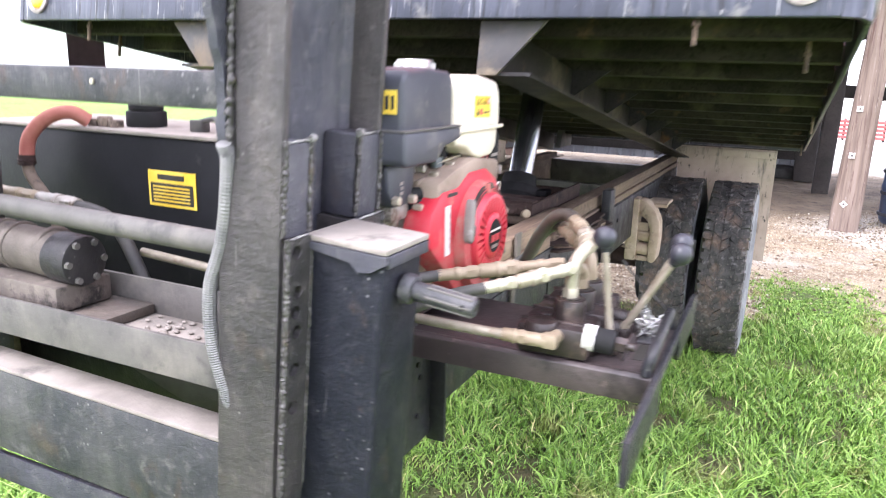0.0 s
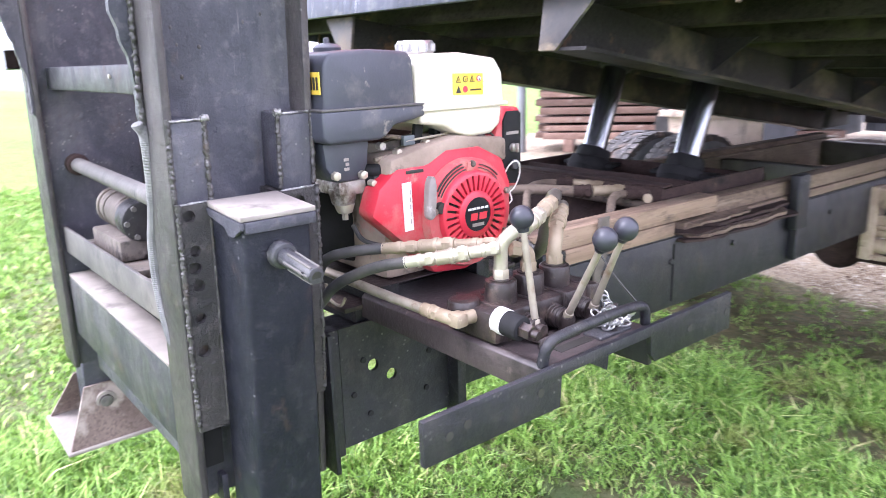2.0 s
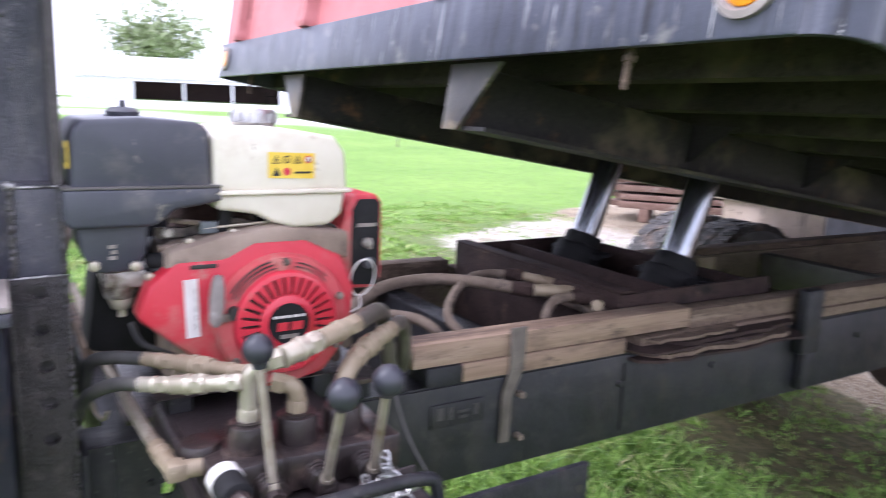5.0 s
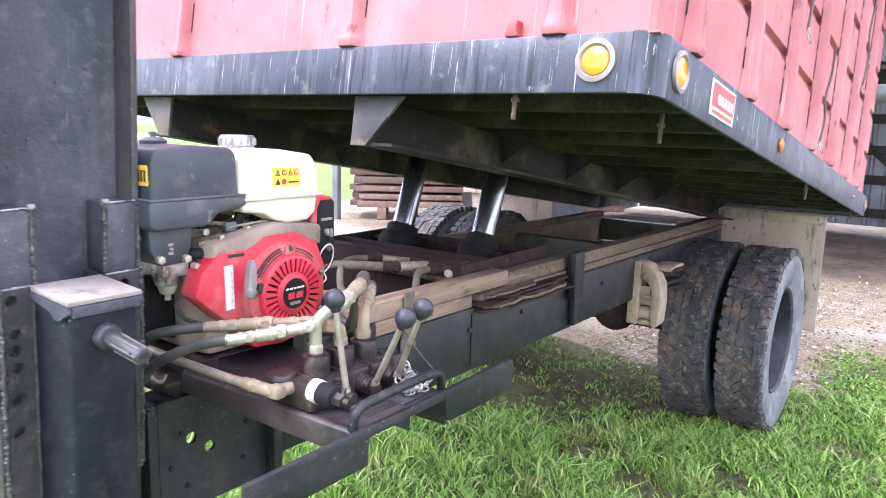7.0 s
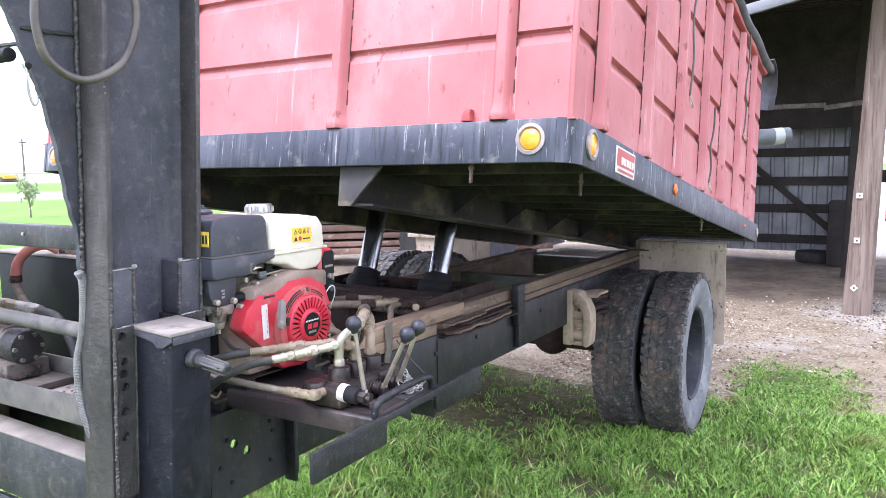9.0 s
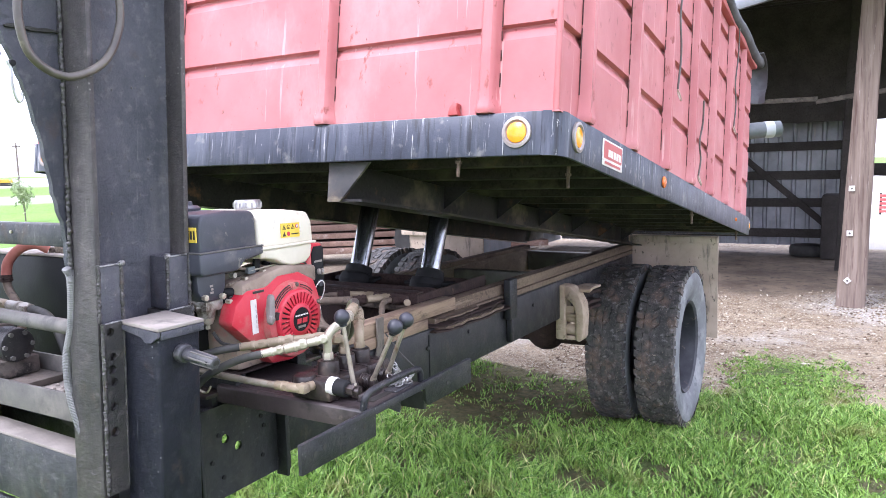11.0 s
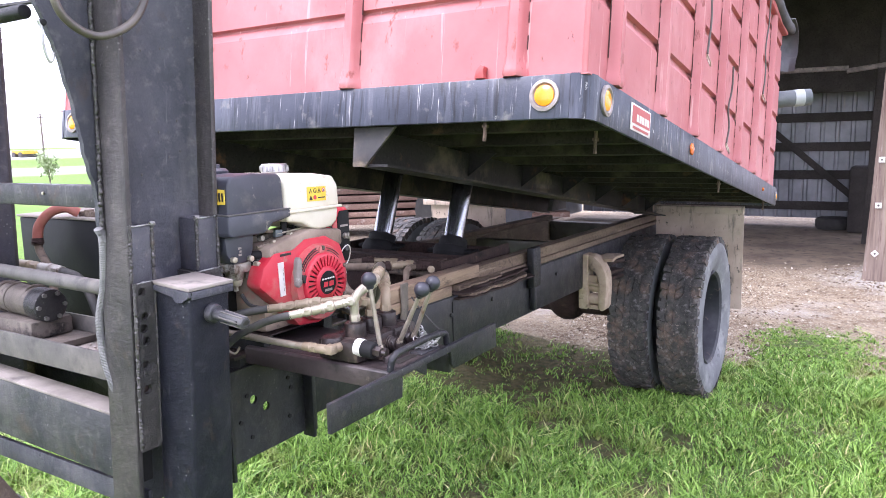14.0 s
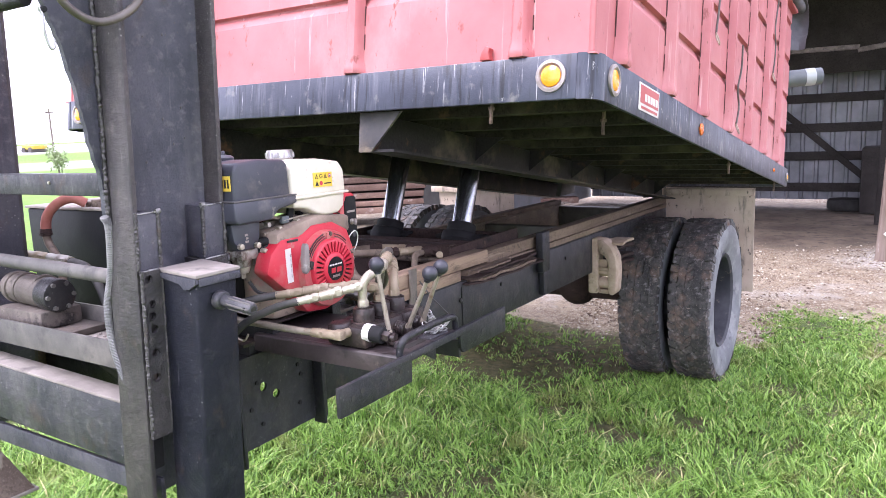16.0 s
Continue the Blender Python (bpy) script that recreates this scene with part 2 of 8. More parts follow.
M["black_plastic"] = mat("black_plastic", (0.030, 0.032, 0.044), (0.062, 0.064, 0.080), 4, 0.42, 0, 0.08, 260, [((0.145, 0.132, 0.126), 7, 0.53, (1, 1, 1), 0.25), ((0.20, 0.18, 0.16), 32, 0.64, (1, 1, 1), 0.08)])
M["black_flat"] = mat("black_flat", (0.008, 0.008, 0.009), (0.017, 0.016, 0.017), 12, 0.72, 0, 0.2, 90, [((0.05, 0.042, 0.036), 16, 0.64)], spec=0.25)
M["engine_dust"] = mat("engine_dust", (0.20, 0.150, 0.115), (0.33, 0.260, 0.205), 10, 0.9, 0, 0.35, 120, [((0.42, 0.16, 0.13), 9, 0.60, (1, 1, 1), 0.12), ((0.075, 0.055, 0.045), 16, 0.58, (1, 1, 1), 0.12)], speck=False)
M["alloy"] = mat("alloy", (0.30, 0.27, 0.24), (0.48, 0.45, 0.41), 30, 0.45, 0.5, 0.4, 120, [((0.12, 0.09, 0.07), 22, 0.50)], speck=False)
M["dirt_alloy"] = mat("dirt_alloy", (0.13, 0.095, 0.075), (0.25, 0.195, 0.155), 20, 0.8, 0.1, 0.6, 100, [((0.045, 0.034, 0.028), 24, 0.50), ((0.34, 0.28, 0.23), 40, 0.62)])
M["pump_grime"] = mat("pump_grime", (0.075, 0.062, 0.053), (0.155, 0.130, 0.110), 12, 0.7, 0.1, 0.4, 110, [((0.03, 0.026, 0.024), 14, 0.55), ((0.24, 0.205, 0.17), 30, 0.63)], speck=False)
M["chrome"] = mat("chrome", (0.30, 0.31, 0.34), (0.38, 0.39, 0.42), 7, 0.15, 1.0, 0, 90, [((0.06, 0.055, 0.055), 9, 0.60, (1, 1, 0.4))])
M["lever"] = mat("lever", (0.24, 0.205, 0.160), (0.37, 0.325, 0.260), 25, 0.5, 0.5, 0.2, 150, [((0.20, 0.14, 0.09), 30, 0.58)], speck=False)
M["grip_grey"] = mat("grip_grey", (0.20, 0.175, 0.160), (0.32, 0.285, 0.265), 14, 0.5, 0, 0.1, 90, [((0.09, 0.075, 0.068), 18, 0.56, (1, 1, 1), 0.15), ((0.46, 0.42, 0.39), 30, 0.62)], speck=False)
M["shelf_steel"] = mat("shelf_steel", (0.040, 0.030, 0.031), (0.075, 0.058, 0.057), 9, 0.42, 0.1, 0.3, 90, [((0.018, 0.014, 0.014), 7, 0.56), ((0.17, 0.13, 0.11), 34, 0.62)], speck=False)
M["knob"] = mat("knob", (0.018, 0.018, 0.026), (0.030, 0.030, 0.040), 20, 0.42, 0, 0.05, coat=0.1)
M["white_label"] = mat("white_label", (0.58, 0.54, 0.51), (0.70, 0.67, 0.64), 20, 0.5, 0, 0.05, 90, [((0.36, 0.29, 0.25), 30, 0.60)])
M["yellow_label"] = mat("yellow_label", (0.70, 0.47, 0.03), (0.78, 0.57, 0.08), 20, 0.5, 0, 0, 90, [((0.60, 0.50, 0.30), 30, 0.60)])
M["ink"] = mat("ink", (0.02, 0.018, 0.015), (0.03, 0.028, 0.025), 20, 0.6, 0, 0)
M["box_red"] = mat("box_red", (0.40, 0.120, 0.122), (0.47, 0.165, 0.165), 3, 0.5, 0, 0.06, 120,
                   [((0.54, 0.255, 0.25), 2.2, 0.52, (1, 1, 0.6), 0.22), ((0.030, 0.020, 0.022), 55, 0.695, (1, 1, 0.45), 0.03), ((0.62, 0.36, 0.35), 2.4, 0.63, (14, 14, 0.6), 0.1), ((0.27, 0.075, 0.065), 22, 0.62, (1, 1, 0.5), 0.06), ((0.16, 0.07, 0.055), 40, 0.67, (1, 1, 0.6), 0.05)])
M["box_red_dark"] = mat("box_red_dark", (0.36, 0.06, 0.06), (0.46, 0.11, 0.10), 5, 0.5, 0, 0.06)
M["seam_rust"] = mat("seam_rust", (0.045, 0.020, 0.018), (0.12, 0.045, 0.040), 40, 0.9, 0, 0.3)
M["skirt"] = mat("skirt", (0.026, 0.029, 0.047), (0.062, 0.068, 0.096), 4, 0.40, 0, 0.15, 120, [((0.13, 0.135, 0.165), 3.0, 0.53, (11, 11, 0.9), 0.25), ((0.012, 0.013, 0.020), 5, 0.53, (9, 9, 0.8), 0.12), ((0.40, 0.395, 0.41), 2.6, 0.62, (34, 34, 1.8), 0.06), ((0.16, 0.155, 0.155), 14, 0.58, (1, 1, 1), 0.12), ((0.50, 0.49, 0.48), 45, 0.66, (1, 1, 0.5), 0.05)])
M["scuffed_end"] = mat("scuffed_end", (0.050, 0.048, 0.053), (0.100, 0.090, 0.082), 6, 0.5, 0, 0.2, 120, [((0.155, 0.115, 0.080), 5, 0.50, (1, 1, 1), 0.2), ((0.23, 0.185, 0.13), 6, 0.52, (1, 1, 1.5)), ((0.03, 0.03, 0.035), 14, 0.60), ((0.36, 0.32, 0.26), 12, 0.63)])
M["under"] = mat("under", (0.016, 0.014, 0.012), (0.046, 0.040, 0.031), 4, 0.8, 0, 0.3, 90, [((0.080, 0.072, 0.046), 3, 0.53), ((0.12, 0.075, 0.045), 11, 0.60)], spec=0.25)
M["under_beam"] = mat("under_beam", (0.014, 0.013, 0.014), (0.034, 0.030, 0.028), 3, 0.55, 0, 0.3, 90, [((0.105, 0.085, 0.058), 4, 0.52), ((0.13, 0.062, 0.032), 9, 0.60)], spec=0.3)
M["amber"] = mat("amber", (0.78, 0.27, 0.008), (0.86, 0.36, 0.015), 30, 0.2, 0, 0.1, 200, coat=0.4)
M["orange_lens"] = mat("orange_lens", (0.55, 0.11, 0.010), (0.65, 0.16, 0.015), 30, 0.25, 0, 0.1, 200, coat=0.3)
M["lamp_ring"] = mat("lamp_ring", (0.25, 0.215, 0.20), (0.38, 0.335, 0.31), 30, 0.45, 0.4, 0.1)
M["rubber"] = mat("rubber", (0.032, 0.030, 0.030), (0.082, 0.075, 0.071), 14, 0.72, 0, 1.0, 45, [((0.150, 0.098, 0.070), 13, 0.52, (1, 1, 1), 0.16), ((0.20, 0.19, 0.19), 26, 0.56, (1, 1, 1), 0.12), ((0.27, 0.22, 0.18), 60, 0.62, (1, 1, 1), 0.06)])
M["rubber_side"] = mat("rubber_side", (0.105, 0.108, 0.118), (0.19, 0.195, 0.205), 6, 0.65, 0, 0.25, 120, [((0.34, 0.335, 0.33), 5, 0.52, (1, 1, 1), 0.2), ((0.05, 0.05, 0.052), 13, 0.60)], speck=False)
M["rim"] = mat("rim", (0.020, 0.021, 0.028), (0.048, 0.048, 0.056), 9, 0.55, 0.1, 0.2, 120, [((0.20, 0.15, 0.11), 12, 0.60)])
M["mud_flap"] = mat("mud_flap", (0.40, 0.310, 0.240), (0.56, 0.455, 0.370), 4, 0.9, 0, 0.3, 60, [((0.10, 0.095, 0.085), 6, 0.54, (2.5, 2.5, 0.5), 0.15), ((0.05, 0.048, 0.045), 22, 0.60, (1, 1, 0.6), 0.08), ((0.36, 0.30, 0.22), 5, 0.60)], speck=False)
M["hanger_mud"] = mat("hanger_mud", (0.28, 0.205, 0.150), (0.44, 0.345, 0.265), 12, 0.95, 0, 0.5, 70, [((0.12, 0.09, 0.065), 16, 0.56)], speck=False)
M["pale_pvc"] = mat("pale_pvc", (0.34, 0.37, 0.37), (0.44, 0.47, 0.47), 9, 0.5, 0, 0.1)
M["tarp"] = mat("tarp", (0.030, 0.029, 0.034), (0.085, 0.082, 0.088), 6, 0.6, 0, 0.2, 60)
M["pvc"] = mat("pvc", (0.085, 0.098, 0.105), (0.140, 0.158, 0.165), 8, 0.5, 0, 0.1)
M["tin"] = mat("tin", (0.135, 0.140, 0.152), (0.235, 0.240, 0.258), 2.5, 0.45, 0.3, 0.1, 60, [((0.20, 0.18, 0.17), 4, 0.58, (8, 8, 0.5))])
M["barn_wood"] = mat("barn_wood", (0.125, 0.090, 0.072), (0.235, 0.182, 0.150), 3, 0.9, 0, 0.5, 50, [((0.10, 0.06, 0.05), 5, 0.54, (7, 7, 0.35)), ((0.46, 0.40, 0.37), 9, 0.63, (7, 7, 0.5))], (7, 7, 0.4), speck=False)
# barn timber with the interior's shade in its colour; serves dark parts outside too
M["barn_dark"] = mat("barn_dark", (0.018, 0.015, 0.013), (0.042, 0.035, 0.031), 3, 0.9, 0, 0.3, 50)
M["white_paint"] = mat("white_paint", (0.74, 0.74, 0.75), (0.82, 0.82, 0.83), 0.4, 0.6, 0, 0)
M["white_roof"] = mat("white_roof", (0.50, 0.51, 0.53), (0.58, 0.59, 0.60), 0.3, 0.5, 0, 0)
# maroon back wall, blackened so its colour holds the shade inside the bays
M["maroon_bay_shade"] = mat("maroon_bay_shade", (0.055, 0.034, 0.034), (0.085, 0.050, 0.050), 0.5, 0.8, 0, 0)
M["green_paint"] = mat("green_paint", (0.03, 0.16, 0.05), (0.05, 0.22, 0.08), 5, 0.5, 0, 0.05)
M["yellow_paint"] = mat("yellow_paint", (0.42, 0.28, 0.025), (0.52, 0.37, 0.04), 5, 0.5, 0, 0.05)
M["lumber"] = mat("lumber", (0.115, 0.066, 0.050), (0.215, 0.138, 0.105), 3, 0.9, 0, 0.3, 50, [((0.30, 0.245, 0.215), 5, 0.60)], jitter=0.35)
M["gravel_stone"] = mat("gravel_stone", (0.30, 0.28, 0.26), (0.52, 0.50, 0.48), 30, 0.9, 0, 0.2, 90)
M["bark"] = mat("bark", (0.10, 0.08, 0.065), (0.18, 0.15, 0.12), 8, 0.9, 0, 0.3)
M["leaf"] = mat("leaf", (0.10, 0.15, 0.045), (0.17, 0.22, 0.07), 3, 0.7, 0, 0)
M["blue_plastic"] = mat("blue_plastic", (0.02, 0.04, 0.09), (0.04, 0.06, 0.12), 5, 0.4, 0, 0.05)


def ground_material():
    """Turf, bare soil and pale crushed stone, blended over a few decimetres; the stone yard lies behind the trailer."""
    m = bpy.data.materials.new("ground_mix")
    m.use_nodes = True
    N, L = nodes_of(m)
    bsdf = N["Principled BSDF"]
    co = N.new("ShaderNodeTexCoord")

    def nz(sc, det=8):
        n = N.new("ShaderNodeTexNoise")
        n.inputs["Scale"].default_value, n.inputs["Detail"].default_value = sc, det
        n.inputs["Roughness"].default_value = 0.65
        L.new(co.outputs["Object"], n.inputs["Vector"])
        return n.outputs["Fac"]

    def rng(fac, lo, hi):
        r = N.new("ShaderNodeMapRange")
        r.inputs["From Min"].default_value, r.inputs["From Max"].default_value = lo, hi
        L.new(fac, r.inputs["Value"])
        return r.outputs["Result"]

    def mix(fac, a, b):
        x = N.new("ShaderNodeMix")
        x.data_type = "RGBA"
        L.new(fac, x.inputs["Factor"])
        for s, c in (("A", a), ("B", b)):
            if isinstance(c, tuple):
                x.inputs[s].default_value = (*c, 1)
            else:
                L.new(c, x.inputs[s])
        return x.outputs["Result"]

    att = N.new("ShaderNodeAttribute")
    att.attribute_name = "yard"
    att2 = N.new("ShaderNodeAttribute")
    att2.attribute_name = "road"
    att3 = N.new("ShaderNodeAttribute")
    att3.attribute_name = "pale"
    att4 = N.new("ShaderNodeAttribute")
    att4.attribute_name = "floor"
    turf = mix(rng(nz(0.35), 0.35, 0.65), (0.125, 0.240, 0.032), (0.185, 0.305, 0.050))
    turf = mix(rng(nz(5.0), 0.45, 0.75), turf, (0.105, 0.175, 0.030))
    near = N.new("ShaderNodeAttribute")
    near.attribute_name = "soil"
    litter = mix(rng(nz(7.0), 0.40, 0.60), (0.062, 0.080, 0.024), (0.125, 0.105, 0.052))
    bare = N.new("ShaderNodeAttribute")
    bare.attribute_name = "bare"
    litter = mix(bare.outputs["Fac"], litter, mix(rng(nz(24.0), 0.4, 0.6), (0.040, 0.023, 0.015), (0.130, 0.076, 0.048)))
    litter = mix(rng(nz(2.2), 0.56, 0.66), litter, mix(rng(nz(30.0), 0.4, 0.6), (0.085, 0.056, 0.038), (0.215, 0.150, 0.104)))
    turf = mix(near.outputs["Fac"], turf, litter)
    soil = mix(rng(nz(3.0), 0.35, 0.65), (0.175, 0.118, 0.070), (0.365, 0.285, 0.188))
    soil = mix(rng(nz(14.0), 0.54, 0.66), soil, (0.42, 0.350, 0.250))
    soil = mix(rng(nz(40.0, 4), 0.52, 0.64), soil, (0.115, 0.082, 0.054))
    soil = mix(rng(nz(95.0, 3), 0.55, 0.65), soil, (0.66, 0.60, 0.49))
    stone = mix(rng(nz(60.0, 4), 0.38, 0.62), (0.27, 0.235, 0.195), (0.68, 0.65, 0.60))
    stone = mix(rng(nz(22.0, 4), 0.55, 0.68), stone, (0.22, 0.17, 0.125))
    wob0 = N.new("ShaderNodeMath")
    wob0.operation = "MULTIPLY_ADD"
    wob0.inputs[1].default_value, wob0.inputs[2].default_value = 1.6, -0.8
    L.new(nz(1.1), wob0.inputs[0])
    add0 = N.new("ShaderNodeMath")
    add0.operation = "ADD"
    L.new(att3.outputs["Fac"], add0.inputs[0])
    L.new(wob0.outputs[0], add0.inputs[1])
    yard = mix(rng(add0.outputs[0], 0.30, 0.75), soil, stone)
    # dark barn floor soil, with the shade under the roof darkened into it
    dirt = mix(rng(nz(1.7), 0.35, 0.65), (0.085, 0.060, 0.041), (0.20, 0.150, 0.104))
    dirt = mix(rng(nz(9.0), 0.54, 0.66), dirt, (0.055, 0.039, 0.029))
    yard = mix(att4.outputs["Fac"], yard, dirt)
    add = N.new("ShaderNodeMath")
    add.operation = "ADD"
    wob = N.new("ShaderNodeMath")
    wob.operation = "MULTIPLY_ADD"
    wob.inputs[1].default_value, wob.inputs[2].default_value = 1.2, -0.6
    L.new(nz(1.6), wob.inputs[0])
    L.new(att.outputs["Fac"], add.inputs[0])
    L.new(wob.outputs[0], add.inputs[1])
    col = mix(rng(add.outputs[0], 0.40, 0.60), turf, yard)
    col = mix(att2.outputs["Fac"], col, (0.66, 0.65, 0.64))
    L.new(col, bsdf.inputs["Base Color"])
    bsdf.inputs["Roughness"].default_value = 0.95
    bp = N.new("ShaderNodeBump")
    bp.inputs["Strength"].default_value, bp.inputs["Distance"].default_value = 0.9, 0.045
    L.new(nz(22.0, 9), bp.inputs["Height"])
    L.new(bp.outputs["Normal"], bsdf.inputs["Normal"])
    return m


def blade_material():
    m = bpy.data.materials.new("grass_blade")
    m.use_nodes = True
    N, L = nodes_of(m)
    geo = N.new("ShaderNodeNewGeometry")
    r = N.new("ShaderNodeValToRGB")
    r.color_ramp.elements[0].color = (0.045, 0.105, 0.014, 1)
    r.color_ramp.elements[1].color = (0.66, 0.56, 0.30, 1)
    e = r.color_ramp.elements.new(0.45)
    e.color = (0.205, 0.365, 0.060, 1)
    e = r.color_ramp.elements.new(0.93)
    e.color = (0.35, 0.535, 0.115, 1)
    L.new(geo.outputs["Random Per Island"], r.inputs["Fac"])
    bsdf = N["Principled BSDF"]
    co = N.new("ShaderNodeTexCoord")
    nz = N.new("ShaderNodeTexNoise")
    nz.inputs["Scale"].default_value, nz.inputs["Detail"].default_value = 2.6, 6
    L.new(co.outputs["Object"], nz.inputs["Vector"])
    mr = N.new("ShaderNodeMapRange")
    mr.inputs["From Min"].default_value, mr.inputs["From Max"].default_value, mr.inputs["To Max"].default_value = 0.56, 0.67, 0.55
    L.new(nz.outputs["Fac"], mr.inputs["Value"])
    dry = N.new("ShaderNodeMix")
    dry.data_type = "RGBA"
    dry.inputs["B"].default_value = (0.27, 0.215, 0.085, 1)
    L.new(mr.outputs["Result"], dry.inputs["Factor"])
    L.new(r.outputs["Color"], dry.inputs["A"])
    L.new(dry.outputs["Result"], bsdf.inputs["Base Color"])
    bsdf.inputs["Roughness"].default_value = 0.5
    bsdf.inputs["Specular IOR Level"].default_value = 0.35
    return m


def island_material(name, cols):
    m = bpy.data.materials.new(name)
    m.use_nodes = True
    N, L = nodes_of(m)
    geo = N.new("ShaderNodeNewGeometry")
    r = N.new("ShaderNodeValToRGB")
    r.color_ramp.elements[0].color = (*cols[0], 1)
    r.color_ramp.elements[1].color = (*cols[-1], 1)
    for i, c in enumerate(cols[1:-1]):
        r.color_ramp.elements.new((i + 1) / (len(cols) - 1)).color = (*c, 1)
    L.new(geo.outputs["Random Per Island"], r.inputs["Fac"])
    L.new(r.outputs["Color"], N["Principled BSDF"].inputs["Base Color"])
    N["Principled BSDF"].inputs["Roughness"].default_value = 0.9
    return m


M["ground"] = ground_material()
M["blade"] = blade_material()
M["stones"] = island_material("loose_stones", [(0.085, 0.058, 0.036), (0.15, 0.105, 0.068), (0.36, 0.29, 0.20), (0.66, 0.61, 0.51)])
M["leaves"] = island_material("leaf_clumps", [(0.20, 0.25, 0.12), (0.30, 0.36, 0.19), (0.42, 0.46, 0.29)])


# mesh helpers
def bx(bm, x0, x1, y0, y1, z0, z1, bev=0.0, seg=2):
    r = bmesh.ops.create_cube(bm, size=1, matrix=Matrix.Translation(((x0 + x1) / 2, (y0 + y1) / 2, (z0 + z1) / 2)) @ Matrix.Diagonal((x1 - x0, y1 - y0, z1 - z0, 1)))
    if bev:
        edges = list({e for v in r["verts"] for e in v.link_edges})
        bmesh.ops.bevel(bm, geom=edges, offset=bev, segments=seg, affect="EDGES", profile=0.5)
    return bm


def cy(bm, p0, p1, r0, r1=None, n=18, bev=0.0):
    p0, p1 = Vector(p0), Vector(p1)
    d = p1 - p0
    m = Matrix.Translation((p0 + p1) / 2) @ d.to_track_quat("Z", "Y").to_matrix().to_4x4()
    r = bmesh.ops.create_cone(bm, cap_ends=True, segments=n, radius1=r0, radius2=r0 if r1 is None else r1, depth=d.length, matrix=m)
    if bev:
        caps = [f for f in {f for v in r["verts"] for f in v.link_faces} if len(f.verts) == n]
        bmesh.ops.bevel(bm, geom=list({e for f in caps for e in f.edges}), offset=bev, segments=2, affect="EDGES", profile=0.5)
    return bm


def ball(bm, c, r, n=16, sq=(1, 1, 1)):
    bmesh.ops.create_uvsphere(bm, u_segments=n, v_segments=max(6, n // 2), radius=r, matrix=Matrix.Translation(c) @ Matrix.Diagonal((*sq, 1)))
    return bm


def prism(bm, poly, axis, a, b, bev=0.0):
    """A closed outline, given in the two other axes' order, pushed from a to b along axis."""
    def at(u, v, w):
        return {"x": (w, u, v), "y": (u, w, v), "z": (u, v, w)}[axis]
    lo = [bm.verts.new(at(u, v, a)) for u, v in poly]
    hi = [bm.verts.new(at(u, v, b)) for u, v in poly]
    fs = [bm.faces.new(lo[::-1]), bm.faces.new(hi)]
    k = len(poly)
    for i in range(k):
        fs.append(bm.faces.new((lo[i], lo[(i + 1) % k], hi[(i + 1) % k], hi[i])))
    bmesh.ops.recalc_face_normals(bm, faces=fs)
    if bev:
        bmesh.ops.bevel(bm, geom=list({e for f in fs for e in f.edges}), offset=bev, segments=2, affect="EDGES", profile=0.5)
    return bm


def lathe(bm, prof, c, axis="x", n=40, closed=True):
    """Spin (radius, along) pairs round an axis through c."""
    c = Vector(c)
    ex, ey, ez = {"x": ((0, 1, 0), (0, 0, 1), (1, 0, 0)), "y": ((0, 0, 1), (1, 0, 0), (0, 1, 0)), "z": ((1, 0, 0), (0, 1, 0), (0, 0, 1))}[axis]
    ex, ey, ez = Vector(ex), Vector(ey), Vector(ez)
    rings = []
    for r, h in prof:
        rings.append([bm.verts.new(c + ez * h + (ex * math.cos(2 * math.pi * i / n) + ey * math.sin(2 * math.pi * i / n)) * r) for i in range(n)])
    fs = []
    for a, b in zip(rings, rings[1:]):
        for i in range(n):
            fs.append(bm.faces.new((a[i], a[(i + 1) % n], b[(i + 1) % n], b[i])))
    if closed:
        fs.append(bm.faces.new(rings[0][::-1]))
    fs.append(bm.faces.new(rings[-1]))
    bmesh.ops.recalc_face_normals(bm, faces=fs)
    return bm


def smooth_path(pts, per=6):
    pts = [Vector(p) for p in pts]
    if len(pts) < 3:
        return pts
    ext = [2 * pts[0] - pts[1], *pts, 2 * pts[-1] - pts[-2]]
    out = []
    for i in range(1, len(ext) - 2):
        p0, p1, p2, p3 = ext[i - 1:i + 3]
        for k in range(per):
            t = k / per
            out.append(0.5 * (2 * p1 + (p2 - p0) * t + (2 * p0 - 5 * p1 + 4 * p2 - p3) * t * t + (3 * p1 - p0 - 3 * p2 + p3) * t ** 3))
    return [*out, pts[-1]]


def pipe(bm, pts, r, n=10, smooth=True, per=6, ridges=0.0):
    pts = smooth_path(pts, per) if smooth else [Vector(p) for p in pts]
    up = Vector((0.13, 0.21, 0.97))
    rings, prev = [], None
    for i, p in enumerate(pts):
        d = (pts[min(i + 1, len(pts) - 1)] - pts[max(i - 1, 0)]).normalized()
        a = (up - d * up.dot(d)).normalized() if prev is None else (prev - d * prev.dot(d)).normalized()
        prev = a
        b = d.cross(a)
        rr = r * (1 + (ridges if i % 2 else 0))
        rings.append([bm.verts.new(p + (a * math.cos(2 * math.pi * k / n) + b * math.sin(2 * math.pi * k / n)) * rr) for k in range(n)])
    fs = []
    for u, v in zip(rings, rings[1:]):
        for k in range(n):
            fs.append(bm.faces.new((u[k], u[(k + 1) % n], v[(k + 1) % n], v[k])))
    fs += [bm.faces.new(rings[0][::-1]), bm.faces.new(rings[-1])]
    bmesh.ops.recalc_face_normals(bm, faces=fs)
    return bm


HOME = {}


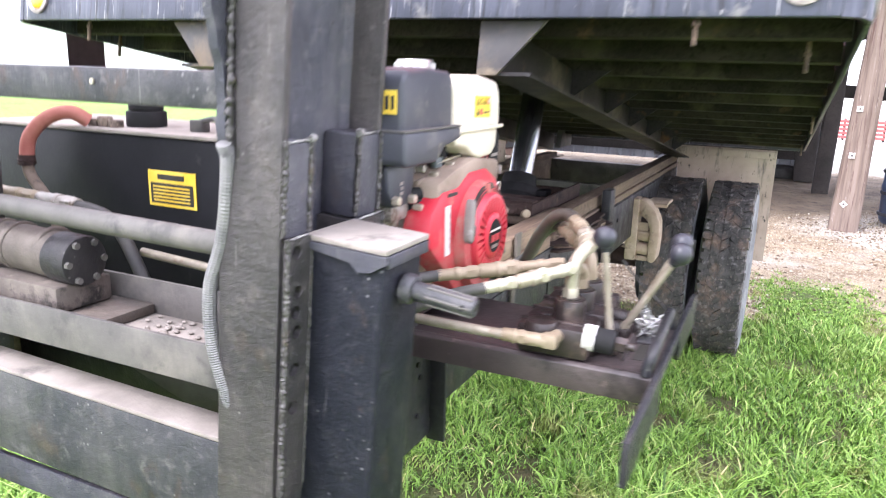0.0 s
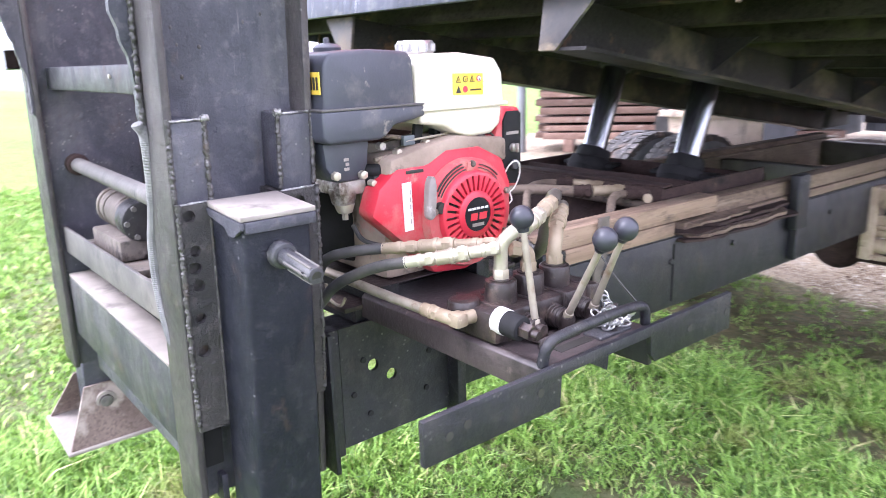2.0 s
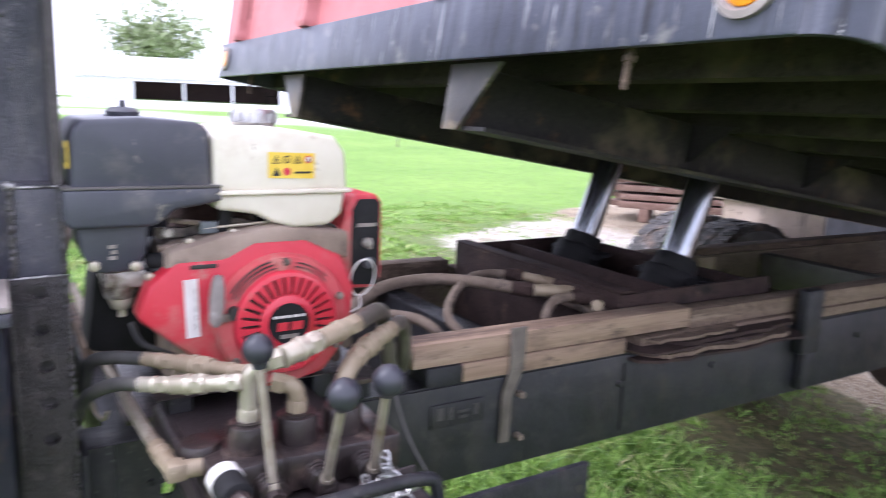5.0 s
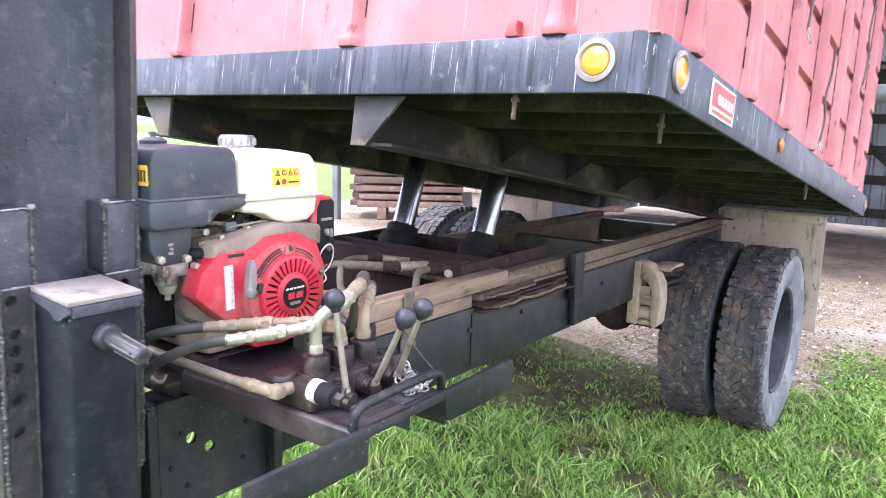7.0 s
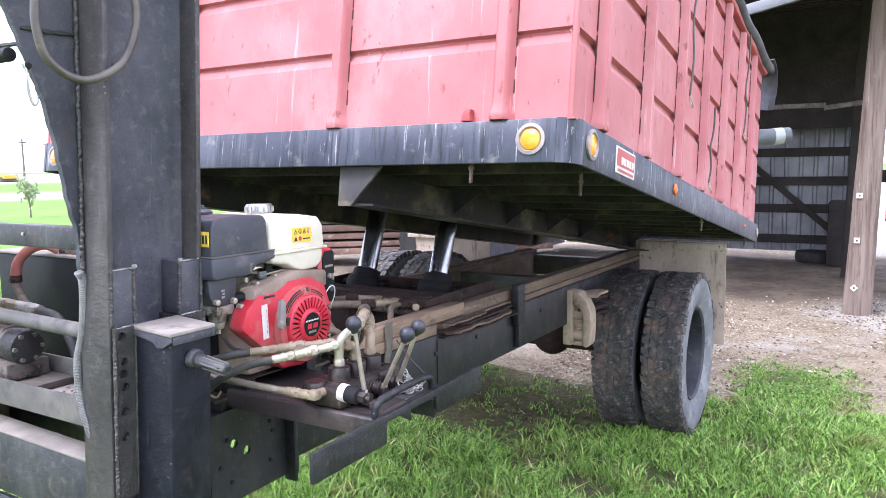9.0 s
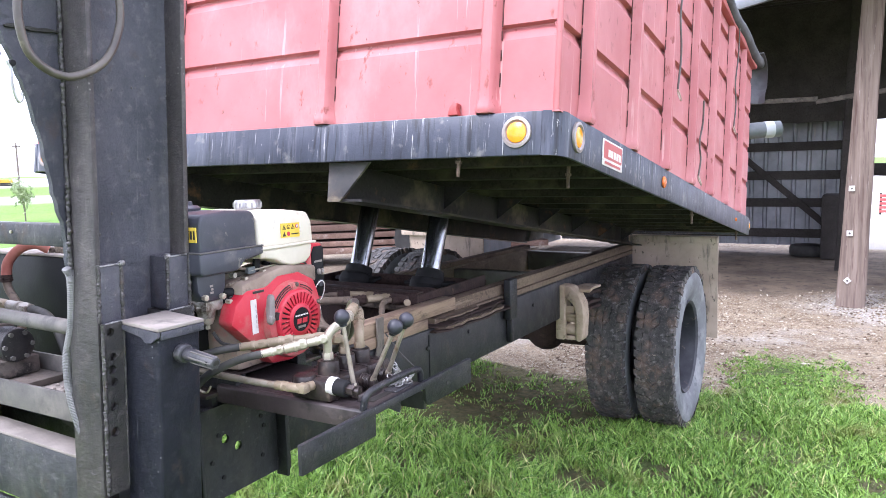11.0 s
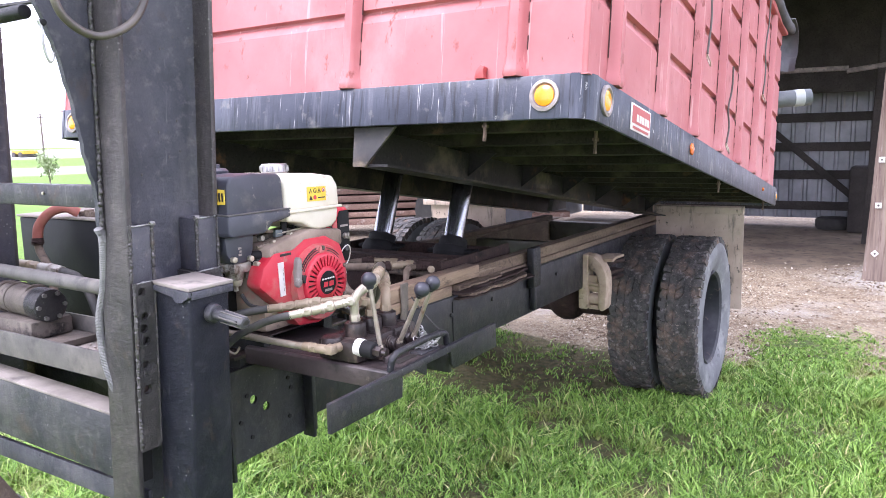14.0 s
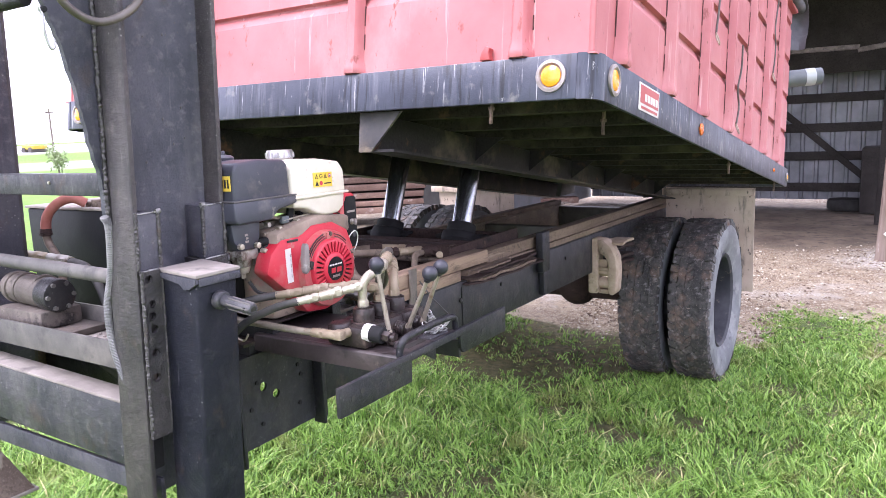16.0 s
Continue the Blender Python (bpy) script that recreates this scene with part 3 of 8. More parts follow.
def mesh_of(name, bm, material, origin=Vector((0, 0, 0)), sharp=38):
    me = bpy.data.meshes.new(name)
    bmesh.ops.translate(bm, verts=bm.verts, vec=-Vector(origin))
    bm.to_mesh(me)
    bm.free()
    me.materials.append(M[material])
    me.polygons.foreach_set("use_smooth", [True] * len(me.polygons))
    me.set_sharp_from_angle(angle=radians(sharp))
    return me


def thing(name, base, label, category, group="", kind=""):
    ob = new(name)
    ob.location = base
    ob.empty_display_size = 0.1
    HOME[ob.name] = Vector(base)
    return tagged(ob, label, category, group, kind)


def part(name, bm, material, parent, label="", sharp=38):
    """One mesh under a thing or a part, built in world places."""
    origin = HOME[parent.name]
    ob = new(name, mesh_of(name, bm, material, origin, 80 if "weld" in name else sharp))
    ob.parent = parent
    HOME[ob.name] = origin
    return tagged(ob, label)


def single(name, bm, material, base, label, category, group="", kind="", sharp=38):
    """A thing that is one mesh."""
    ob = new(name, mesh_of(name, bm, material, base, sharp))
    ob.location = base
    HOME[ob.name] = Vector(base)
    return tagged(ob, label, category, group, kind)


def B():
    return bmesh.new()


# the ground: one sheet to the horizon, a stone yard behind the trailer, a pale drive far off
def smooth01(v):
    v = np.clip(v, 0, 1)
    return v * v * (3 - 2 * v)


def land(x, y):
    rise = 0.045 * smooth01((-1.2 - x) / 0.5) * smooth01((x + 4.5) / 2.0) * smooth01(1.6 - np.abs(y - 4.6) / 1.5)
    return 0.0215 * np.clip(-x - 10, 0, 85) + 0.004 * np.clip(y - 40, 0, 200) + rise


def yard_at(x, y):
    a = smooth01((y - 5.30 - 0.05 * np.clip(-x - 2, 0, 4)) / 0.7 + 0.5)
    b = smooth01((x + 7.7 + 0.45 * (y - 7)) / 1.2 + 0.5) * (1 - 0.32 * smooth01((-x - 3.5) / 1.5) * smooth01((9.5 - y) / 1.0))
    moss = smooth01(1.35 - np.hypot((x - 0.58) / 0.40, (y - 5.9) / 0.62))
    return a * b * (1 - smooth01((y - 24) / 4) * smooth01((2.0 - x) / 2.0)) * (1 - smooth01((y - 90) / 10)) * (1 - 0.85 * moss)


def road_at(x, y):
    near = (x + 30) * 0.846 + (y - 32) * -0.533
    drive = smooth01(1 - np.abs(near) / 3.2 + 0.4)
    apron = smooth01((-x - 58) / 3) * smooth01((82 + x) / 3)
    return np.maximum(drive * (y > -60) * (y < 90), apron * (np.abs(y - 15) < 70))


def soil_at(x, y):
    """Dark litter soil under the near turf; bare earth in the lee of the trailer."""
    near = smooth01((11 + x) / 6) * smooth01((y + 7) / 5) * smooth01((10 - y) / 2) * smooth01((8 - x) / 5)
    return 0.85 * near


def bare_at(x, y):
    """Trodden earth in the lee of the trailer and in a few worn spots."""
    lee = 0.92 * smooth01((x + 2.0) / 0.5) * smooth01((-0.10 - x) / 0.45) * smooth01((y - 3.35) / 0.9) * smooth01((6 - y) / 0.6)
    for cx, cy_, r in ((-0.19, 3.5, 0.22), (-0.62, 3.6, 0.20), (0.12, 3.8, 0.14), (-0.44, 4.1, 0.22), (0.35, 2.9, 0.15), (0.9, 3.3, 0.14), (-0.55, 2.75, 0.14), (0.25, 2.2, 0.16), (-0.25, 2.35, 0.12), (1.15, 4.1, 0.16), (0.62, 3.75, 0.10), (0.95, 2.5, 0.13), (-1.15, 3.3, 0.2), (0.15, 3.15, 0.12), (-1.0, 4.75, 0.42), (-0.45, 5.0, 0.34), (-0.9, 3.9, 0.24), (0.45, 4.5, 0.16), (0.7, 2.9, 0.12)):
        lee = np.maximum(lee, 0.97 * smooth01(1.4 - np.hypot(x - cx, (y - cy_) * 0.8) / (0.72 * r)))
    return lee


def pale_at(x, y):
    """White stone round the barn's post, a thinner spread over the yard."""
    blob = smooth01(1.4 - np.hypot((x - 1.75) / 1.40, (y - 9.3) / 1.25))
    west = 0.62 * smooth01((-x - 3.5) / 1.5) * smooth01((9.4 - y) / 1.0)
    band = 0.30 * smooth01(1.4 - np.abs(y - 7.4 - 0.5 * x) / 0.9)
    beyond = smooth01((y - 14.6) / 0.8) * smooth01((x - 0.2) / 0.6)
    return np.maximum(np.maximum(np.maximum(np.maximum(blob, beyond), west), band), 0.25 * smooth01((7.2 - y) / 1.0))


def floor_at(x, y):
    return smooth01((y - 9.0 + 0.25 * np.clip(-x, 0, 3)) / 1.2) * (1 - pale_at(x, y)) * smooth01((x + 8) / 2) * smooth01((15.2 - y) / 0.8)


def build_ground():
    def axis(lo, hi, c0, c1, n_in, n_out):
        inner = np.linspace(c0, c1, n_in)
        k = np.linspace(0, 1, n_out + 1)[1:]
        left = c0 - (c0 - lo) * k ** 3
        right = c1 + (hi - c1) * k ** 3
        return np.concatenate([left[::-1], inner, right])
    xs, ys = axis(-900, 700, -12, 5, 130, 50), axis(-700, 900, -1, 15, 120, 50)
    X, Y = np.meshgrid(xs, ys, indexing="ij")
    Z = land(X, Y)
    close = (X > -12) & (X < 5) & (Y > -1) & (Y < 15)
    rough = np.array([noise.noise((x * 1.7, y * 1.7, 0)) * 0.022 + noise.noise((x * 6, y * 6, 3)) * 0.009 for x, y in zip(X.ravel(), Y.ravel())]).reshape(X.shape)
    Z = Z + np.where(close, rough, 0) - 0.012
    nx, ny = X.shape
    idx = np.arange(nx * ny).reshape(nx, ny)
    quads = np.stack([idx[:-1, :-1], idx[1:, :-1], idx[1:, 1:], idx[:-1, 1:]], -1).reshape(-1, 4)
    me = bpy.data.meshes.new("ground")
    me.from_pydata(np.stack([X, Y, Z], -1).reshape(-1, 3).tolist(), [], quads.tolist())
    for name, f in (("yard", yard_at), ("road", road_at), ("soil", soil_at), ("bare", bare_at), ("pale", pale_at), ("floor", floor_at)):
        at = me.attributes.new(name, "FLOAT", "POINT")
        at.data.foreach_set("value", f(X.ravel(), Y.ravel()).astype(np.float32))
    me.materials.append(M["ground"])
    me.polygons.foreach_set("use_smooth", [True] * len(me.polygons))
    tagged(new("ground", me), "lawn with bare soil patches and a crushed stone yard", "ground", kind="structure")


build_ground()


def build_grass():
    rng = np.random.default_rng(4)
    batches = []

    def tufts(n, per, x0, x1, y0, y1, h0, h1, w, spread, fade=0.5):
        x, y = rng.uniform(x0, x1, n), rng.uniform(y0, y1, n)
        patch = np.array([noise.noise((a * 0.8, b * 0.8, 7)) + 0.6 * noise.noise((a * 2.4, b * 2.4, 1)) for a, b in zip(x, y)])
        bare = np.array([noise.noise((a * 1.5, b * 1.5, 21)) for a, b in zip(x, y)])
        yard = yard_at(x, y)
        keep = rng.uniform(size=n) > yard * 1.3 - 0.75 * (patch > 0.30) * (yard < 0.93)
        keep &= bare > -0.55 + 0.06 * rng.normal(size=n)
        moss = np.hypot((x - 0.58) / 0.36, (y - 5.9) / 0.62) < 1 + 0.35 * rng.normal(size=n)
        keep |= moss
        lee = bare_at(x, y)
        keep &= rng.uniform(size=n) > lee * (0.97 - 0.30 * (patch > 0.15))
        rim = np.minimum(np.minimum(x - x0, x1 - x), np.minimum(y - y0, y1 - y)) / fade
        keep &= rng.uniform(size=n) < smooth01(rim + 0.1)
        wheel = (np.abs(x + 0.12) < 0.29) & (np.abs(y - 4.585) < 0.14)
        keep &= ~wheel
        x, y, patch = x[keep], y[keep], patch[keep]
        k = len(x)
        th = 0.82 * np.where(y > 5.25, 0.55, 1.0) * rng.uniform(h0, h1, k) * (0.50 + 0.9 * np.clip(patch + 0.45, 0, 1.1)) * (1 - 0.5 * bare_at(x, y))
        dirx, diry = rng.normal(0, 0.35, k), rng.normal(0, 0.35, k)
        X, Y = np.repeat(x, per) + rng.normal(0, spread, k * per), np.repeat(y, per) + rng.normal(0, spread, k * per)
        h = np.repeat(th, per) * rng.uniform(0.45, 1.1, k * per)
        lx, ly = (np.repeat(dirx, per) + rng.normal(0, 0.55, k * per)) * h, (np.repeat(diry, per) + rng.normal(0, 0.55, k * per)) * h
        tw = rng.uniform(0, 2 * math.pi, k * per)
        ww = w * rng.uniform(0.6, 1.4, k * per)
        z = land(X, Y) - 0.016
        sx, sy = np.cos(tw) * ww, np.sin(tw) * ww
        P = np.zeros((k * per, 5, 3))
        P[:, 0] = np.stack([X - sx, Y - sy, z], -1)
        P[:, 1] = np.stack([X + sx, Y + sy, z], -1)
        P[:, 2] = np.stack([X + lx * 0.40 + sx * 0.8, Y + ly * 0.40 + sy * 0.8, z + h * 0.62], -1)
        P[:, 3] = np.stack([X + lx * 0.40 - sx * 0.8, Y + ly * 0.40 - sy * 0.8, z + h * 0.62], -1)
        P[:, 4] = np.stack([X + lx * 1.1, Y + ly * 1.1, z + h * 0.92], -1)
        batches.append(P.reshape(-1, 3))

    tufts(31000, 9, -3.0, 2.7, 0.2, 5.4, 0.05, 0.145, 0.0037, 0.021)
    tufts(12000, 9, -3.0, 2.9, 4.6, 7.6, 0.04, 0.105, 0.0044, 0.020)
    tufts(27000, 8, -10.5, -2.2, -2.0, 9.0, 0.04, 0.085, 0.0056, 0.030, 1.2)
    tufts(16000, 6, -6.0, 6.5, -5.0, 1.2, 0.05, 0.11, 0.0070, 0.035, 2.0)
    tufts(7000, 6, 2.0, 6.5, 0.4, 6.5, 0.05, 0.11, 0.0070, 0.035, 1.2)
    tufts(12000, 9, -3.2, 1.0, -1.6, 0.9, 0.05, 0.12, 0.0042, 0.022)
    tufts(2600, 10, 0.0, 1.2, 5.0, 6.8, 0.03, 0.055, 0.0036, 0.018, 0.3)
    V = np.concatenate(batches)
    k = len(V) // 5
    base = np.arange(k) * 5
    me = bpy.data.meshes.new("grass")
    me.vertices.add(len(V))
    me.vertices.foreach_set("co", V.ravel().astype(np.float32))
    loops = np.stack([base, base + 1, base + 2, base + 3, base + 3, base + 2, base + 4], -1)
    me.loops.add(k * 7)
    me.loops.foreach_set("vertex_index", loops.ravel().astype(np.int32))
    me.polygons.add(k * 2)
    starts = (np.arange(k)[:, None] * 7 + np.array([0, 4])).ravel()
    me.polygons.foreach_set("loop_start", starts.astype(np.int32))
    me.update(calc_edges=True)
    me.validate()
    me.materials.append(M["blade"])
    tagged(new("grass", me), "short bright green spring grass with dry stalks", "grass", kind="stuff")


build_grass()


def build_stones():
    rng = np.random.default_rng(9)
    n = 46000
    x, y = rng.uniform(-4.5, 3.0, n), 5.0 + 6.5 * rng.uniform(0, 1, n) ** 1.3
    patch = np.array([noise.noise((a * 0.7, b * 0.7, 11)) for a, b in zip(x, y)])
    keep = (rng.uniform(size=n) < yard_at(x, y) * (1 - floor_at(x, y))) & (patch + pale_at(x, y) > 0.32 + 0.24 * rng.normal(size=n))
    x, y = x[keep], y[keep]
    k = len(x)
    r = 0.005 + 0.014 * rng.uniform(0, 1, k) ** 2.2
    o = np.array([(1, 0, 0), (0, 1, 0), (-1, 0, 0), (0, -1, 0), (0.2, 0.1, 0.8), (0, 0, -0.5)])
    tri = np.array([(0, 1, 4), (1, 2, 4), (2, 3, 4), (3, 0, 4), (1, 0, 5), (2, 1, 5), (3, 2, 5), (0, 3, 5)])
    a = rng.uniform(0, 6.28, k)
    ca, sa = np.cos(a)[:, None], np.sin(a)[:, None]
    ox = o[None, :, 0] * rng.uniform(0.6, 1.3, (k, 1)) + rng.normal(0, 0.14, (k, 6))
    oy = o[None, :, 1] * rng.uniform(0.6, 1.3, (k, 1)) + rng.normal(0, 0.14, (k, 6))
    V = np.stack([x[:, None] + r[:, None] * (ox * ca - oy * sa), y[:, None] + r[:, None] * (ox * sa + oy * ca), r[:, None] * o[None, :, 2] * 0.8 + 0.0 * ox], -1).reshape(-1, 3)
    F = (tri[None] + np.arange(k)[:, None, None] * 6).reshape(-1, 3)
    me = bpy.data.meshes.new("gravel")
    me.from_pydata(V.tolist(), [], F.tolist())
    me.materials.append(M["stones"])
    tagged(new("gravel", me), "loose pale crushed stone on packed soil", "gravel", kind="stuff")


build_stones()

# the trailer
C = -0.83          # its middle line
LEAN = 3.7         # the uprights lean a little outward


MID = [-0.785]      # middle between the two posts; the frame behind has its own


def mirrored(x, s):
    return x if s > 0 else 2 * MID[0] - x


def bxm(bm, s, x0, x1, *rest, **kw):
    a, b = mirrored(x0, s), mirrored(x1, s)
    return bx(bm, min(a, b), max(a, b), *rest, **kw)


def bead(p0, p1, r=0.006, step=0.012):
    """A lumpy weld."""
    p0, p1 = Vector(p0), Vector(p1)
    n = max(2, int((p1 - p0).length / step))
    bm = B()
    rings = []
    d = (p1 - p0).normalized()
    a = d.orthogonal().normalized()
    b = d.cross(a)
    for i in range(n * 2 + 1):
        rr = r * random.uniform(0.72, 1.18)
        p = p0 + (p1 - p0) * i / (2 * n) + a * random.uniform(-0.28, 0.28) * r + b * random.uniform(-0.28, 0.28) * r
        rings.append([bm.verts.new(p + (a * math.cos(k * math.pi / 3) + b * math.sin(k * math.pi / 3)) * rr) for k in range(6)])
    for u, v in zip(rings, rings[1:]):
        for k in range(6):
            bm.faces.new((u[k], u[(k + 1) % 6], v[(k + 1) % 6], v[k]))
    bm.faces.new(rings[0][::-1])
    bm.faces.new(rings[-1])
    return bm


def plate_with_holes(bm, y0, y1, z0, z1, x0, x1, holes, n=12):
    """A plate facing x, pierced by round holes (y, z, r): built as a ring of quads round each hole in its own band."""
    holes = sorted(holes, key=lambda h: h[1])
    cuts = [z0]
    for a, b in zip(holes, holes[1:]):
        cuts.append((a[1] + b[1]) / 2)
    cuts.append(z1)
    if not holes:
        return bx(bm, x0, x1, y0, y1, z0, z1)
    for (hy, hz, hr), za, zb in zip(holes, cuts, cuts[1:]):
        def edge(ang):
            c, s = math.cos(ang), math.sin(ang)
            t = min(((y1 if c > 0 else y0) - hy) / c if abs(c) > 1e-6 else 9, ((zb if s > 0 else za) - hz) / s if abs(s) > 1e-6 else 9)
            return hy + c * t, hz + s * t
        corner = [math.atan2(zz - hz, yy - hy) % (2 * math.pi) for yy in (y0, y1) for zz in (za, zb)]
        angs = sorted({round(2 * math.pi * i / n, 6) for i in range(n)} | {round(a, 6) for a in corner})
        rings = []
        for x in (x0, x1):
            inner = [bm.verts.new((x, hy + hr * math.cos(a), hz + hr * math.sin(a))) for a in angs]
            outer = [bm.verts.new((x, *edge(a))) for a in angs]
            rings.append((inner, outer))
        k = len(angs)
        for i in range(k):
            j = (i + 1) % k
            (ia, oa), (ib, ob_) = rings
            bm.faces.new((ia[i], ia[j], oa[j], oa[i]))
            bm.faces.new((ib[i], ob_[i], ob_[j], ib[j]))
            bm.faces.new((ia[i], ib[i], ib[j], ia[j]))
            bm.faces.new((oa[i], oa[j], ob_[j], ob_[i]))
    bmesh.ops.remove_doubles(bm, verts=bm.verts, dist=1e-5)
    bmesh.ops.recalc_face_normals(bm, faces=bm.faces)
    return bm


UY0, UY1 = 0.908, 1.146


def build_upright(s, label):
    base = (mirrored(-0.37, s), 1.03, 1.35)
    up = thing("gooseneck_upright", base, label, "steel post", "gooseneck uprights")
    fx0, fx1 = -0.384, -0.311
    bm = B()
    bxm(bm, s, -0.408, fx1, UY0, UY0 + 0.013, 0.80, 2.42, bev=0.003)
    part("front_flange", bm, "flange_steel", up)
    bm = B()
    bxm(bm, s, fx0, fx1, UY1 - 0.013, UY1, 0.80, 2.42, bev=0.003)
    part("rear_flange", bm, "flange_steel", up)
    bm = B()
    prism(bm, [(mirrored(u, s), v) for u, v in [(-0.386, UY0 + 0.012), (-0.361, UY0 + 0.012), (-0.369, UY0 + 0.020), (-0.374, UY0 + 0.026), (-0.374, UY1 - 0.026), (-0.370, UY1 - 0.018), (-0.360, UY1 - 0.012), (-0.386, UY1 - 0.012)]], "z", 0.80, 2.42)
    part("web", bm, "black_steel", up)
    # the plate of the neck, with a burnt curved edge
    edge = [(0.902, 1.452), (0.902, 1.49), (0.899, 1.535), (0.888, 1.58), (0.875, 1.632), (0.864, 1.69), (0.853, 1.745), (0.838, 1.797), (0.820, 1.848), (0.792, 1.92), (0.754, 2.00), (0.702, 2.09), (0.63, 2.19), (0.54, 2.29), (0.46, 2.37)]
    edge = [(y + random.uniform(-0.0025, 0.0025), z) for y, z in smooth_2d(edge)]
    bm = B()
    prism(bm, [(UY0 - 0.001, 1.44), *edge, (0.40, 2.42), (UY0 - 0.001, 2.42)], "x", mirrored(-0.400, s) - 0.007, mirrored(-0.400, s) + 0.007)
    part("neck_gusset", bm, "black_steel", up, "cut steel gusset plate")
    part("weld_bead", bead((mirrored(-0.388, s), UY0 - 0.003, 1.445), (mirrored(-0.388, s), UY0 - 0.003, 2.42), 0.0056, 0.006), "weld", up)
    # plates welded over the flange tips: plain doublers above, pierced strips below
    for y0, y1, inner, hy in ((0.9125, 0.9600, 0.9665, 0.9300), (1.0745, 1.1420, 1.0830, 1.1110)):
        near = y0 < 1
        da, db = (y0, inner) if near else (inner, y1)
        bm = B()
        bxm(bm, s, -0.3725, -0.3105, da + 0.001, db, 1.347, 1.469, bev=0.004)
        part("doubler", bm, "black_steel", up)
        bm = B()
        zs = (1.115, 1.171, 1.224, 1.252, 1.279, 1.333) if near else (1.113, 1.168, 1.223, 1.277, 1.330)
        hs = [(hy + random.uniform(-0.003, 0.003), z, 0.0092 + random.uniform(-0.001, 0.0012)) for z in zs]
        plate_with_holes(bm, y0, y1, 0.976, 1.350, mirrored(-0.3085, s), mirrored(-0.2985, s), hs)
        part("pierced_strip", bm, "strip_steel", up)
        bm = B()
        bxm(bm, s, -0.3725, -0.3160, y0 + 0.002, y1 - 0.002, 0.980, 1.346)
        part("backing_strip", bm, "weld", up)
        out, mid = (y0, db) if near else (y1, da)
        xw = mirrored(-0.3105, s)
        part("weld_bead", bead((xw, mid, 1.352), (xw, mid, 1.474), 0.0046, 0.005), "weld", up)
        part("weld_bead", bead((mirrored(-0.309, s), out, 1.352), (mirrored(-0.309, s), out, 1.474), 0.0040, 0.005), "weld", up)
        part("weld_bead", bead((mirrored(-0.3005, s), out, 0.985), (mirrored(-0.3005, s), out, 1.352), 0.0046, 0.005), "weld", up)
        jy = y1 if near else y0
        part("weld_bead", bead((mirrored(-0.2985, s), jy, 0.985), (mirrored(-0.2985, s), jy, 1.335), 0.0026, 0.005), "weld", up)
        part("bare_top", bead((xw, da, 1.4705), (xw, db, 1.4715), 0.0019, 0.006), "bare_edge", up)
        part("weld_lump", bead((xw, mid - 0.006, 1.472), (xw, mid + 0.006, 1.4735), 0.0055, 0.005), "bare_edge", up)
        part("strip_top", bead((mirrored(-0.302, s), y0 + 0.004, 1.3505), (mirrored(-0.302, s), y1 - 0.004, 1.3515), 0.0017, 0.006), "bare_edge", up)
    # black block stands for the shaded gap below the near strip
    bm = B()
    bxm(bm, s, -0.364, -0.335, 0.922, 0.960, 0.885, 0.974)
    part("end_block", bm, "black_flat", up)
    # rust scabs and spatter on the web
    for k in range(16):
        y, z = random.uniform(0.95, 1.10), random.uniform(1.50, 2.15)
        bm = B()
        ball(bm, (mirrored(-0.3735, s), y, z), random.uniform(0.0015, 0.0032), 6, (0.5, 1, 1.2))
        part("weld_spatter", bm, "weld", up)
    up.rotation_euler = (0, radians(LEAN), 0)
    return up


def smooth_2d(pts):
    return [(p.x, p.y) for p in smooth_path([Vector((a, b, 0)) for a, b in pts], 4)]


build_upright(1, "black steel channel post with weathered paint and weld scars")
build_upright(-1, "black steel channel post on the far side, worn paint")


